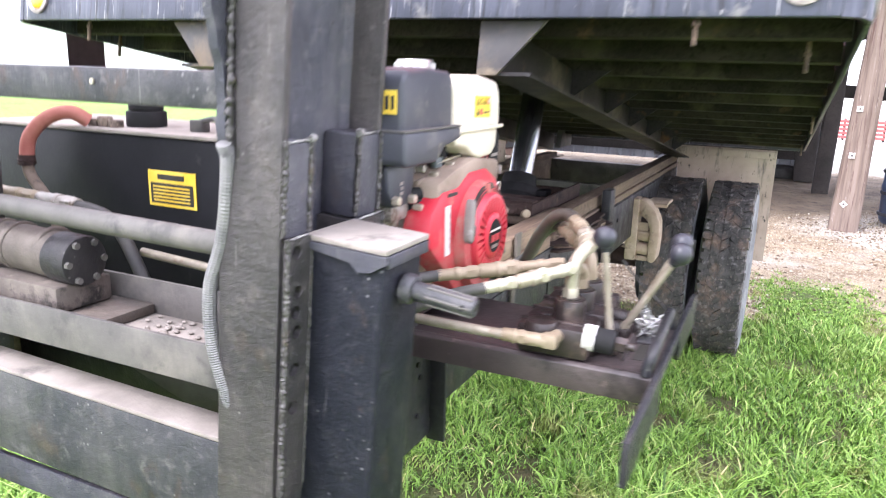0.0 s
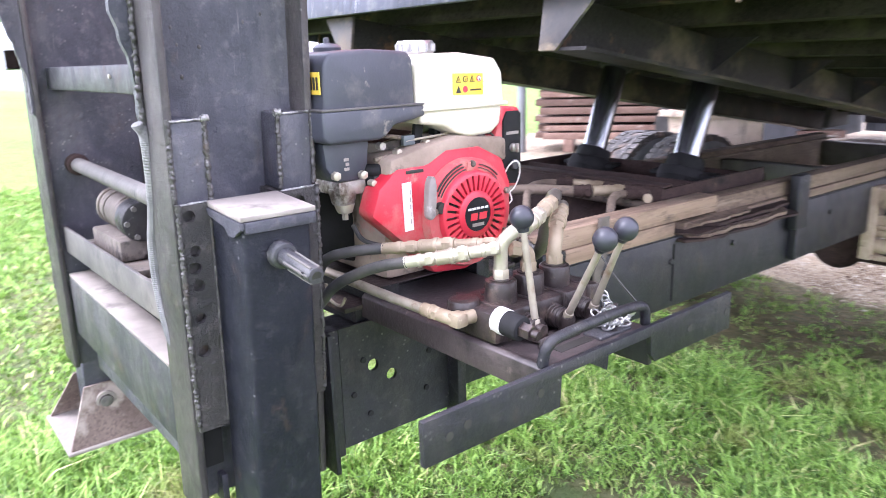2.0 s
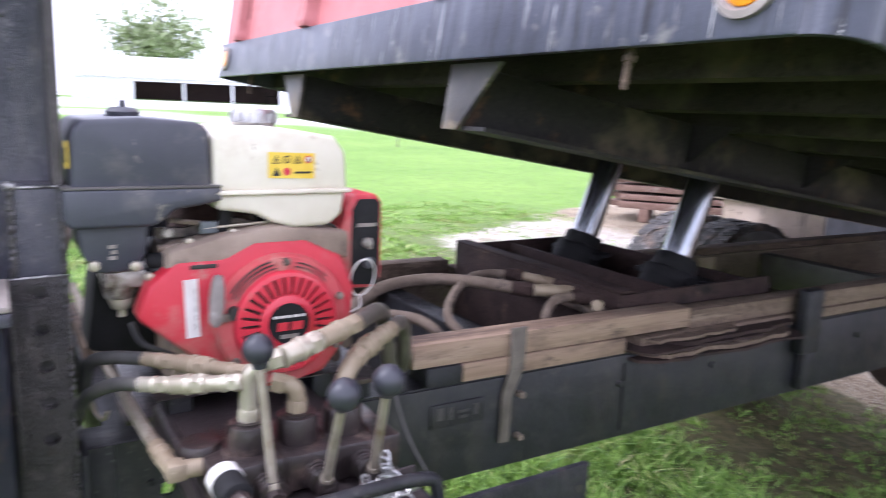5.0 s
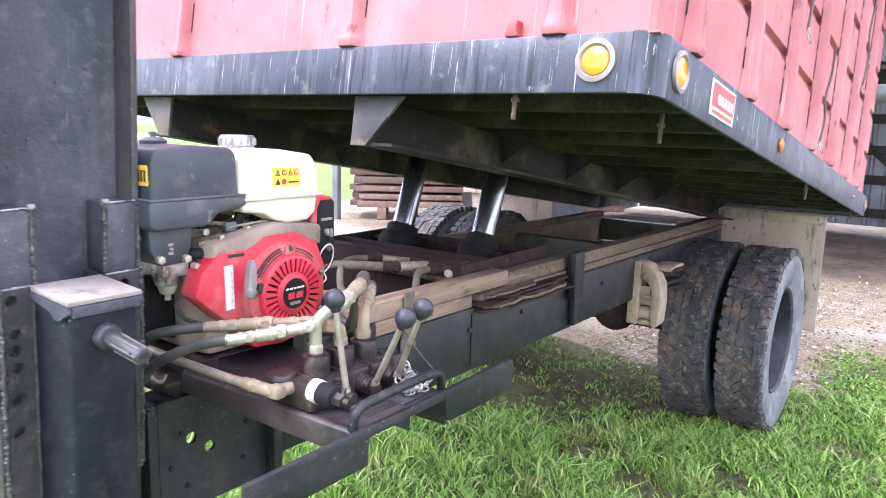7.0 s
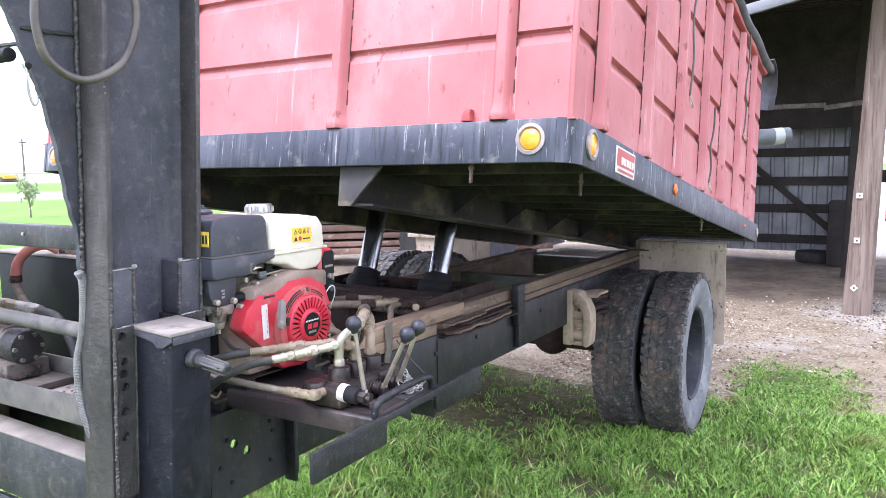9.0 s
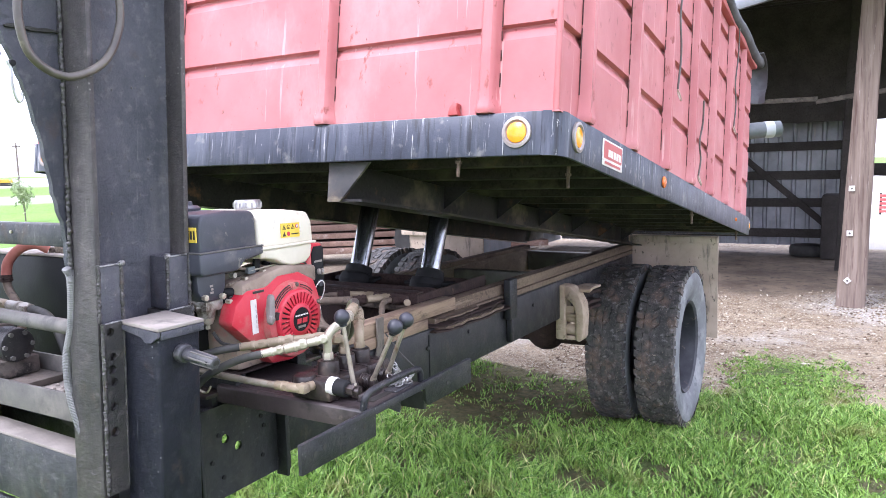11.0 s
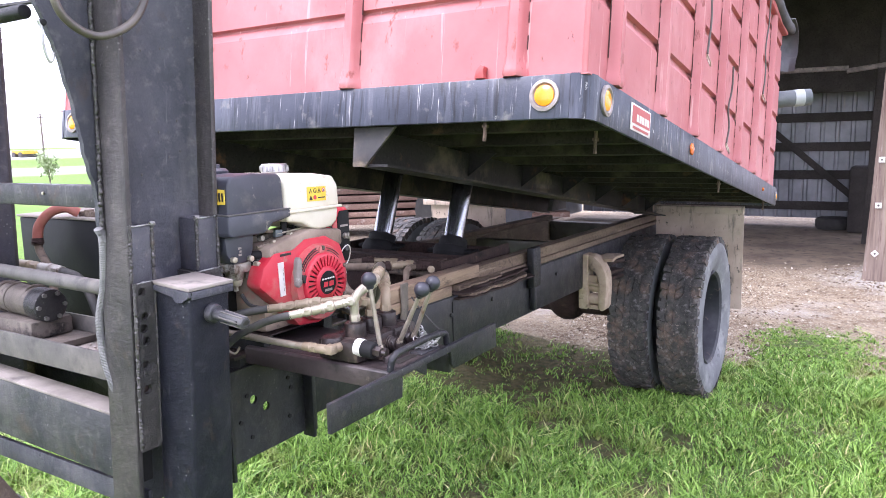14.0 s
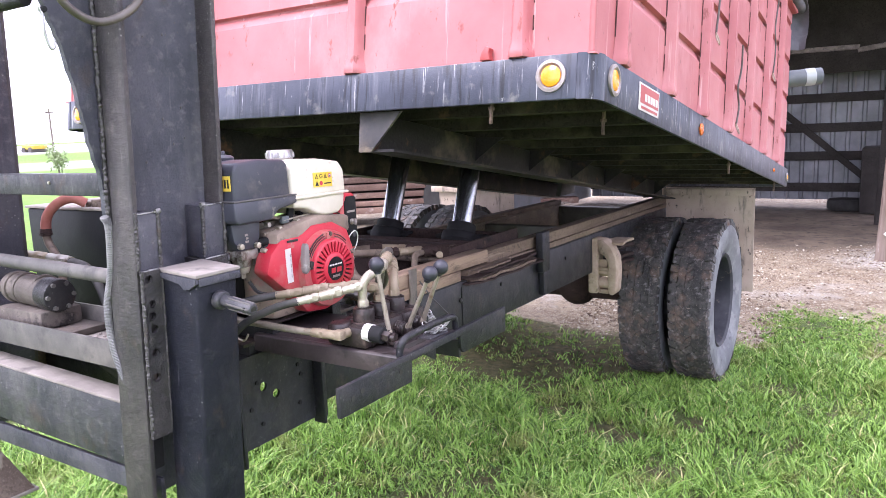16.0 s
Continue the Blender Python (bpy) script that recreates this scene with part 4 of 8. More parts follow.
def build_jack(s, label):
    base = (mirrored(-0.37, s), 1.03, 1.35)
    j = thing("landing_jack", base, label, "jack leg", "jack legs")
    x0, x1 = -0.3045, -0.1915
    bm = B()
    bxm(bm, s, x0, x1, 0.961, 1.069, 0.78, 1.343, bev=0.008, seg=3)
    part("square_tube", bm, "jack_steel", j)
    bm = B()
    bxm(bm, s, x0 - 0.004, x1 + 0.006, 0.956, 1.074, 1.343, 1.351, bev=0.002)
    cap = part("cap_plate", bm, "dusty_ledge", j, "dusty folded cap plate")
    bm = B()
    bxm(bm, s, x1 + 0.001, x1 + 0.007, 0.962, 1.074, 1.325, 1.3425, bev=0.002)
    part("cap_lip", bm, "black_steel", cap)
    bm = B()
    prism(bm, [(mirrored(u, s), v) for u, v in ((x0, 1.3425), (x1 + 0.006, 1.3425), (x1 + 0.006, 1.332), (x1 - 0.016, 1.318), (x1 - 0.034, 1.316), (x1 - 0.046, 1.326), (x0 + 0.03, 1.330), (x0, 1.334))], "y", 0.954, 0.9605)
    part("cap_lip", bm, "black_steel", cap)
    bm = B()
    px0, px1 = mirrored(-0.188, s), mirrored(-0.083, s)
    cy(bm, (px0, 1.013, 1.289), (px1, 1.013, 1.283), 0.0135, 0.0125, 14, bev=0.003)
    cy(bm, (px0, 1.013, 1.289), (mirrored(-0.170, s), 1.013, 1.288), 0.022, 0.020, 14, bev=0.004)
    part("crank_shaft", bm, "dirt_alloy" if s < 0 else "channel_steel", j, "worn splined crank shaft")
    bm = B()
    cy(bm, (mirrored(-0.098, s), 0.9995, 1.284), (mirrored(-0.098, s), 1.0265, 1.284), 0.004, n=8)
    part("cross_pin", bm, "black_flat", j)
    bm = B()
    cy(bm, (px1, 1.013, 1.283), (mirrored(-0.0825, s), 1.013, 1.2829), 0.0075, n=14)
    part("shaft_bore", bm, "ink", j)
    for k in range(6):
        q = 2 * math.pi * k / 6
        bm = B()
        cy(bm, (mirrored(-0.150, s), 1.013 + 0.0128 * math.cos(q), 1.2868 + 0.0128 * math.sin(q)), (mirrored(-0.086, s), 1.013 + 0.0122 * math.cos(q), 1.2832 + 0.0122 * math.sin(q)), 0.0022, n=6)
        part("spline", bm, "dusty_steel", j)
    # inner leg and foot
    bm = B()
    bxm(bm, s, x0 + 0.012, x1 - 0.012, 0.945, 1.035, 0.60, 0.79, bev=0.006)
    part("inner_leg", bm, "black_steel", j)
    cx = mirrored((x0 + x1) / 2, s)
    bm = B()
    bx(bm, cx - 0.130, cx + 0.130, 0.865, 1.110, 0.535, 0.545, bev=0.003)
    foot = part("foot_plate", bm, "dusty_ledge", j, "dusty tilted steel foot")
    for q in (-1, 1):
        bm = B()
        vs = []
        for o in (0.0, 0.008):
            for dx, yy, zz in ((0.122, 0.875, 0.5455), (0.122, 1.100, 0.5455), (0.058, 1.035, 0.690), (0.058, 0.940, 0.690)):
                vs.append(bm.verts.new((cx + q * (dx - o), yy, zz)))
        for f in ((0, 1, 2, 3), (7, 6, 5, 4), (0, 4, 5, 1), (1, 5, 6, 2), (2, 6, 7, 3), (3, 7, 4, 0)):
            bm.faces.new([vs[k] for k in f])
        bmesh.ops.recalc_face_normals(bm, faces=bm.faces)
        part("foot_gusset", bm, "rust_pale", foot, "dusty brown sloped side of the foot")
        bm = B()
        lathe(bm, [(0.027, 0.0), (0.027, q * 0.010), (0.020, q * 0.012), (0.018, q * 0.004)], (cx + q * 0.070, 0.987, 0.645), "x", 18)
        part("pin_ring", bm, "dusty_ledge", foot)
    bm = B()
    cy(bm, (cx - 0.085, 0.987, 0.645), (cx + 0.085, 0.987, 0.645), 0.017, n=14, bev=0.002)
    part("foot_pin", bm, "dusty_steel", j)
    j.rotation_euler = (0, radians(LEAN), 0)


build_jack(1, "square black steel jack leg bolted to the post")
build_jack(-1, "retracted jack leg with a dusty flat foot")

# cross members between the posts
XL, XR = 2 * MID[0] + 0.387, -0.387


def cross(name, label, parts, tip=0.0):
    t = thing(name, (XL, 0.95, 1.0), label, "cross member", "cross members")
    for nm, bm, m, lb in parts:
        part(nm, bm, m, t, lb)
    t.rotation_euler = (0, radians(tip), 0)
    return t


bm, bm2 = B(), B()
bx(bm, XL, XR, 0.925, 0.937, 0.895, 1.046, bev=0.003)
bx(bm2, XL, XR, 0.925, 0.985, 1.046, 1.054, bev=0.002)
cross("lower_channel", "black steel channel with rain streaks and a dusty top", [("face", bm, "channel_steel", ""), ("top_flange", bm2, "dusty_ledge", "dust covered top flange")], 1.4)
bm, bm2 = B(), B()
bx(bm, XL, XR, 0.93, 0.938, 1.108, 1.172, bev=0.002)
bx(bm, XL, XR, 1.085, 1.093, 1.125, 1.190, bev=0.002)
bx(bm2, XL, XR, 0.938, 1.085, 1.123, 1.130, bev=0.002)
cross("upper_channel", "shallow steel tray channel between the posts", [("sides", bm, "dusty_steel", ""), ("floor", bm2, "dusty_ledge", "dust covered tray floor")])
bm = B()
bx(bm, XL, XR, 0.945, 0.985, 1.498, 1.548, bev=0.004)
bm2 = B()
cy(bm2, (-0.66, 0.944, 1.528), (-0.66, 0.941, 1.528), 0.004, n=8)
cross("top_bar", "grey black steel bar between the posts", [("bar", bm, "channel_steel", ""), ("rivet", bm2, "zinc", "")])
bm = B()
cy(bm, (XL, 0.981, 1.320), (XR, 0.968, 1.310), 0.0175, n=16)
bm2 = B()
cy(bm2, (XL, 0.981, 1.320), (XL + 0.03, 0.981, 1.3195), 0.026, n=16, bev=0.003)
cross("jack_crossshaft", "grey steel pipe linking the two jack legs", [("pipe", bm, "dusty_steel", ""), ("collar", bm2, "rust", "")])
bm = B()
bx(bm, XL, XR, 0.96, 0.972, 0.79, 0.845, bev=0.003)
cross("bottom_strap", "flat black steel strap low between the posts", [("strap", bm, "black_steel", "")])
bm = B()
prism(bm, [(-0.95, 0.99), (-0.62, 0.885), (-0.46, 0.98), (-0.46, 1.00), (-0.70, 1.03)], "y", 1.16, 1.172)
single("sheet_guard", bm, "dusty_steel", (-0.7, 1.166, 0.885), "bent dark sheet steel guard under the tray", "metal sheet")
bm = B()
bx(bm, -1.26, -0.86, 1.205, 1.240, 0.94, 1.065, bev=0.004)
single("front_board", bm, "wood_dark", (-1.06, 1.222, 0.94), "brown weathered board behind the lower channel", "wooden board")
MID[0] = C
# the truck frame under the trailer
RX0, RX1 = 2 * C + 0.375, -0.375     # outer faces of its side rails


def fall(y):
    return -0.013 * (y - 1.5)


def sloped(bm, s, xa, xb, y0, y1, z0, z1, bev=0.0):
    """A bar along the trailer that follows the frame's slight fall."""
    a, b = sorted((mirrored(xa, s), mirrored(xb, s)))
    return prism(bm, [(y0, z0 + fall(y0)), (y1, z0 + fall(y1)), (y1, z1 + fall(y1)), (y0, z1 + fall(y0))], "x", a, b, bev)


def build_frame():
    fr = thing("trailer_frame", (C, 3.0, 0.84), "black painted truck frame with dusty rails and wooden sill strips", "trailer frame")
    for s in (1, -1):
        bm = B()
        sloped(bm, s, -0.383, -0.375, 1.455 if s > 0 else 1.15, 5.36, 0.846, 1.048, 0.002)
        sloped(bm, s, -0.455, -0.379, 1.455 if s > 0 else 1.15, 5.36, 0.842, 0.850)
        sloped(bm, s, -0.455, -0.379, 1.15, 5.36, 1.044, 1.052)
        rail = part("side_rail", bm, "rail_black" if s > 0 else "rail_dusty", fr)
        if s > 0:
            for y in (1.95, 2.29, 2.62, 3.02, 3.30):
                bm = B()
                cy(bm, (-0.375, y, 0.98 + fall(y)), (-0.368, y, 0.98 + fall(y)), 0.009, n=8, bev=0.002)
                part("rivet", bm, "black_frame", rail)
            bm = B()
            sloped(bm, s, -0.3745, -0.3715, 2.300, 2.304, 0.86, 1.03)
            part("seam", bm, "black_flat", rail)
        # sill strips of plank
        strips = ((1.845, 2.30, 1.053, 1.092, -0.445, -0.372, "wood"), (1.76, 1.843, 1.053, 1.092, -0.445, -0.371, "black_frame"), (1.73, 2.52, 1.093, 1.142, -0.440, -0.376, "wood"),
                                          (2.36, 3.02, 1.053, 1.080, -0.445, -0.378, "wood_dark"), (2.54, 5.2, 1.081, 1.128, -0.450, -0.390, "wood_dark"), (3.04, 5.2, 1.053, 1.080, -0.455, -0.380, "wood_dark"))
        for y0, y1, z0, z1, xa, xb, m in strips if s > 0 else ((1.73, 2.34, 1.053, 1.110, -0.440, -0.376, "wood_dark"), (2.36, 5.2, 1.053, 1.082, -0.450, -0.380, "wood_dark")):
            bm = B()
            sloped(bm, s, xa, xb, y0, y1, z0, z1, 0.003)
            part("sill_plank", bm, m, fr)
    # cross pieces
    for y in (1.20, 2.10, 3.25, 4.1, 5.30):
        bm = B()
        bx(bm, RX0 + 0.009, RX1 - 0.009, y, y + 0.07, 0.87 + fall(y), 1.02 + fall(y), bev=0.004)
        part("cross_piece", bm, "dusty_steel" if y > 3 else "black_frame", fr)
    # pierced side plate with stiffeners below the engine
    bm = B()
    plate_with_holes(bm, 1.20, 1.292, 0.815, 1.06, -0.372, -0.364, [(1.273, 0.968, 0.0125)])
    plate_with_holes(bm, 1.292, 1.46, 0.815, 1.06, -0.372, -0.364, [(1.316, 0.936, 0.0125)])
    part("pierced_plate", bm, "black_frame", fr)
    for y, w in ((1.148, 0.030), (1.46, 0.012)):
        bm = B()
        bx(bm, -0.372, -0.372 + w + 0.03, y, y + 0.010, 0.80, 1.075, bev=0.002)
        bx(bm, -0.372, -0.364, y, y + 0.052, 0.80, 1.06, bev=0.002)
        part("stiffener", bm, "black_frame", fr)
    for y, z in ((1.25, 0.985), (1.26, 0.87), (1.40, 0.99), (1.41, 0.96), (1.40, 0.88), (1.225, 0.92)):
        bm = B()
        cy(bm, (-0.364, y, z), (-0.360, y, z), 0.006, n=8)
        part("rivet", bm, "black_flat", fr)
    # black sheet added to stand for the deep shade in the bay
    bm = B()
    bx(bm, RX0 + 0.010, RX1 - 0.010, 1.60, 2.349, 0.915, 0.923)
    part("bay_pan", bm, "black_flat", fr, "black sheet standing for the deep shade between the rails")
    # loose clamp strap over the planks
    bm = B()
    prism(bm, [(1.955, 1.15), (1.995, 1.15), (1.993, 1.06), (1.965, 1.00), (1.962, 0.90), (1.938, 0.90), (1.94, 1.01), (1.957, 1.06)], "x", -0.369, -0.362, 0.001)
    part("clamp_strap", bm, "pump_grime", fr, "dusty flat clamp strap")
    for z in (1.0, 0.905):
        bm = B()
        cy(bm, (-0.375, 1.99, z), (-0.356, 1.99, z), 0.008, n=8, bev=0.002)
        part("strap_bolt", bm, "dirt_alloy", fr)
    bm = B()
    sloped(bm, 1, -0.374, -0.369, 1.77, 1.90, 0.965, 1.015, 0.002)
    plate = part("data_plate", bm, "black_frame", fr, "worn unreadable data plate")
    for k, (ya, yb, za, zc) in enumerate(((1.785, 1.80, 0.978, 1.004), (1.812, 1.822, 0.976, 1.002), (1.835, 1.862, 0.986, 0.992), (1.838, 1.858, 0.974, 0.980), (1.872, 1.884, 0.976, 1.000))):
        bm = B()
        bx(bm, -0.3688, -0.3680, ya, yb, za, zc)
        part("letter_bar", bm, "strip_steel", plate)
    # splintered rusty plate and stake pocket
    rnd = random.Random(5)
    for ya, yb, z, th, reach, m in ((2.31, 2.95, 1.034, 0.007, -0.306, "rust"), (2.34, 2.93, 1.0425, 0.010, -0.316, "wood_dark"), (2.30, 2.80, 1.054, 0.006, -0.322, "rust"), (2.44, 2.94, 1.0615, 0.009, -0.330, "rust"), (2.36, 2.70, 1.072, 0.007, -0.338, "wood_dark")):
        edge, n = [], 14
        for i in range(n + 1):
            u = i / n
            edge.append((reach - 0.020 * (u - 0.4) ** 2 - rnd.uniform(0, 0.016) - (0.03 if i in (0, n) else 0), ya + (yb - ya) * u + rnd.uniform(-0.012, 0.012)))
        bm = B()
        prism(bm, [(-0.43, ya), *edge, (-0.43, yb)], "z", z, z + th)
        for v in bm.verts:
            v.co.z += fall(v.co.y) + 0.006 * noise.noise((v.co.x * 30, v.co.y * 9, z * 50))
        part("rusty_plate", bm, m, fr, "splintered rusty plate")
    bm = B()
    bx(bm, -0.372, -0.335, 2.955, 3.035, 0.95, 1.135, bev=0.008)
    bx(bm, -0.372, -0.345, 2.985, 3.010, 0.84, 0.95, bev=0.003)
    part("stake_pocket", bm, "black_frame", fr)
    for s in (1, -1):
        bm = B()
        prism(bm, [(5.02, 1.08), (5.30, 1.08), (5.30, 1.20), (5.20, 1.24), (5.08, 1.20)], "x", mirrored(-0.50, s) - 0.02, mirrored(-0.50, s) + 0.02, 0.004)
        part("hinge_bracket", bm, "dusty_steel", fr)
    return fr


build_frame()


def build_cylinder_cradle():
    cr = thing("cylinder_cradle", (C, 2.6, 1.05), "rusty steel cradle that carries the hoist cylinders", "steel cradle")
    for nm, a in (("front_plate", (-1.20, -0.452, 2.35, 2.362, 0.915, 1.160)), ("middle_plate", (-1.20, -0.46, 2.56, 2.572, 1.05, 1.150)), ("rear_plate", (-1.20, -0.46, 2.95, 2.962, 1.03, 1.13)),
                  ("side_plate", (-0.470, -0.458, 2.363, 2.949, 1.03, 1.155)), ("side_plate", (-1.20, -1.188, 2.363, 2.949, 1.03, 1.155)), ("top_lip", (-1.20, -0.452, 2.35, 2.40, 1.1605, 1.168)),
                  ("bottom_plate", (-1.20, -0.47, 2.363, 2.949, 1.02, 1.029)), ("cross_angle", (-1.10, -0.56, 2.45, 2.50, 1.125, 1.133))):
        bm = B()
        bx(bm, *a, bev=0.002)
        part(nm, bm, "rust", cr)


build_cylinder_cradle()


def build_cylinder(x):
    base = Vector((x, 2.70, 1.04))
    top = Vector((x, 2.915, 1.60))
    d = (top - base).normalized()
    c = thing("hoist_cylinder", base, "hydraulic hoist cylinder with a bright chrome rod and dark collar", "hydraulic cylinder", "hoist cylinders")
    bm = B()
    cy(bm, base, base + d * 0.095, 0.080, 0.082, 28, bev=0.006)
    cy(bm, base + d * 0.085, base + d * 0.125, 0.086, 0.080, 28, bev=0.012)
    cy(bm, base + d * 0.12, base + d * 0.165, 0.066, 0.060, 24, bev=0.008)
    bx(bm, x - 0.118, x + 0.118, 2.715, 2.775, 1.128, 1.146, bev=0.006)
    bmesh.ops.subdivide_edges(bm, edges=[q for q in bm.edges if q.calc_length() > 0.03], cuts=2, use_grid_fill=True)
    for v in bm.verts:
        v.co += noise.noise_vector(v.co * 22) * 0.0075
    part("gland_collar", bm, "black_flat", c, "greasy black collar")
    bm = B()
    cy(bm, base + d * 0.14, base + d * 0.53, 0.045, n=32)
    part("chrome_rod", bm, "chrome", c, "polished chrome rod")
    bm = B()
    cy(bm, base + d * 0.475, base + d * 0.62, 0.060, n=20, bev=0.005)
    part("rod_head", bm, "under_beam", c)


build_cylinder(-0.637)
build_cylinder(-1.033)


# the dump body, raised a little on its hoist
TILT_BODY, BX0, BX1, BL = 8.7, -2.02, 0.36, 3.557
HY, HZ = 5.30, 1.138     # rear lower edge


def build_body():
    bd = thing("dump_body", (C, HY, HZ), "faded red steel dump body with dark skirt, partly raised", "dump body")
    yf = HY - BL
    z = HZ
    # skirt with cut corners
    sk = 0.118
    ch = 0.055
    bm = B()
    bx(bm, BX0 + ch, BX1 - ch, yf, yf + 0.012, z, z + sk, bev=0.004)
    front = part("front_skirt", bm, "skirt", bd, "rain-streaked dark skirt")
    for s in (1, -1):
        xe = BX1 if s > 0 else BX0
        i = -s
        bm = B()
        arc = [radians(90 * k / 6) for k in range(7)]
        outer_ = [(xe + i * ch * (1 - math.sin(q)), yf + ch * (1 - math.cos(q))) for q in arc]
        inner_ = [(xe + i * (ch - (ch - 0.012) * math.sin(q)), yf + ch - (ch - 0.012) * math.cos(q)) for q in arc]
        prism(bm, outer_ + inner_[::-1], "z", z, z + sk)
        part("corner_skirt", bm, "skirt", bd)
        bm = B()
        bx(bm, min(xe, xe + i * 0.012), max(xe, xe + i * 0.012), yf + ch, HY, z, z + sk, bev=0.004)
        part("side_skirt", bm, "skirt", bd, "rain-streaked dark skirt")
    bm = B()
    bx(bm, BX0 + 0.013, BX1 - 0.013, HY - 0.012, HY, z, z + sk, bev=0.003)
    part("rear_skirt", bm, "skirt", bd)
    # floor and its cross sills
    bm = B()
    bx(bm, BX0 + 0.02, BX1 - 0.02, yf + 0.03, HY - 0.02, z + 0.075, z + 0.085)
    part("floor_sheet", bm, "under", bd, "mossy dark underside")
    bm = B()
    n = 12
    for k in range(n):
        y = yf + 0.22 + k * (BL - 0.4) / (n - 1)
        bx(bm, BX0 + 0.02, BX1 - 0.02, y, y + 0.006, z + 0.012, z + 0.0745)
        bx(bm, BX0 + 0.02, BX1 - 0.02, y, y + 0.034, z + 0.006, z + 0.012)
        c_ob = part("cross_sill", bm, "under", bd)
        bm = B()
    bm.free()
    # long beams under the floor, with angled end plates
    for s in (1, -1):
        bm = B()
        prism(bm, [(yf + 0.055, z + 0.005), (HY - 0.06, z + 0.005), (HY - 0.06, z - 0.095), (yf + 0.9, z - 0.106), (yf + 0.055, z - 0.110)], "x", mirrored(-0.40, s) - 0.012, mirrored(-0.40, s) + 0.012, 0.003)
        prism(bm, [(yf + 0.055, z - 0.110), (yf + 0.9, z - 0.106), (HY - 0.06, z - 0.095), (HY - 0.06, z - 0.103), (yf + 0.9, z - 0.114), (yf + 0.055, z - 0.118)], "x", mirrored(-0.36, s) - 0.055, mirrored(-0.36, s) + 0.055)
        beam = part("long_beam", bm, "under_beam", bd)
        bm = B()
        prism(bm, [(mirrored(u, s), v) for u, v in ((-0.434, z - 0.119), (-0.385, z - 0.119), (-0.275, z + 0.004), (-0.434, z + 0.004))], "y", yf + 0.044, yf + 0.054, 0.001)
        part("end_plate", bm, "scuffed_end", beam, "scuffed angled end plate")
        for k in range(1, 7):
            y = yf + 0.22 + 0.48 * k
            bm = B()
            prism(bm, [(mirrored(u, s), v) for u, v in ((-0.387, z + 0.004), (-0.27, z + 0.004), (-0.387, z - 0.085))], "y", y, y + 0.006)
            part("bracket", bm, "under_beam", beam)
    # body sheets: front, sides, back
    wt = z + 1.13
    ins = 0.022
    x0, x1, y0, y1, zb = BX0 + ins, BX1 - ins, yf + ins, HY - 0.02, z + sk + 0.001
    folds = [0.232 + 0.236 * k for k in range(4)]

    def sheet_line():
        """Heights and depths up a sheet: flat, with pressed-in grooves."""
        out = [(0.0, zb)]
        for q in folds:
            out += [(0.0, zb + q - 0.030), (0.010, zb + q - 0.012), (0.018, zb + q + 0.004), (0.017, zb + q + 0.009), (0.0, zb + q + 0.013)]
        return [*out, (0.0, wt)]
    line = sheet_line()
    back_line = [(o + 0.005, v) for o, v in reversed(line)]
    for nm, pts_, ax, a0_, b0_ in (("front_sheet", [(y0 + o, v) for o, v in line + back_line], "x", x0 + 0.002, x1 - 0.002),
                                   ("side_sheet", [(x1 - o, v) for o, v in line + back_line], "y", y0 + 0.007, y1),
                                   ("side_sheet", [(x0 + o, v) for o, v in line + back_line], "y", y0 + 0.007, y1)):
        bm = B()
        prism(bm, pts_, ax, a0_, b0_)
        part(nm, bm, "box_red", bd, "faded chalky red paint", 20)
    bm = B()
    bx(bm, x0 + 0.007, x1 - 0.007, y1 - 0.006, y1, zb, wt)
    part("rear_sheet", bm, "box_red", bd)
    # top ledge over the skirt
    bm = B()
    bx(bm, BX0 + 0.008, BX1 - 0.008, yf + 0.006, yf + 0.03, z + sk - 0.004, z + sk + 0.0005)
    part("front_ledge", bm, "box_red", bd)
    rib_x = [0.135, -0.438, -1.15, -1.78]
    rib_y = [yf + 0.205 + 0.475 * k for k in range(7)]
    # ribs: a raised hat section with a flared foot
    hat = [(-0.030, 0), (-0.024, 0.012), (-0.021, 0.024), (-0.014, 0.031), (-0.008, 0.029), (0.008, 0.029), (0.014, 0.031), (0.021, 0.024), (0.024, 0.012), (0.030, 0)]
    def hat_rib(at):
        """A pressed rib with a foot that flares out onto the skirt."""
        bm = B()
        rings = []
        for zz, k, d in ((zb, 1.26, 1.05), (zb + 0.010, 1.30, 1.20), (zb + 0.020, 1.26, 1.15), (zb + 0.032, 1.12, 1.06), (zb + 0.048, 1.03, 1.01), (zb + 0.070, 1.0, 1.0), (wt, 1.0, 1.0)):
            rings.append([bm.verts.new((*at(k * u, d * o + 0.0005), zz)) for u, o in hat])
        n = len(hat)
        for a, b in zip(rings, rings[1:]):
            for q in range(n):
                bm.faces.new((a[q], a[(q + 1) % n], b[(q + 1) % n], b[q]))
        bm.faces.new(rings[0])
        bm.faces.new(rings[-1])
        bmesh.ops.recalc_face_normals(bm, faces=bm.faces)
        return bm
    rnd = random.Random(8)

    def seam_marks(rib, at):
        """Rusty open seam beside a rib, broken where paint still bridges it."""
        v = zb + 0.075
        while v < wt - 0.03:
            h = rnd.uniform(0.02, 0.10)
            bm = B()
            u0 = at(v, min(v + h, wt))
            bx(bm, *u0)
            part("seam_gap", bm, "seam_rust", rib)
            v += h + rnd.uniform(0.004, 0.035)
    for x in rib_x:
        rib = part("front_rib", hat_rib(lambda u, o: (x + u, y0 - o)), "box_red", bd)
        seam_marks(rib, lambda v, w: (x + 0.0306, x + 0.0330, y0 - 0.0030, y0 + 0.0005, v, w))
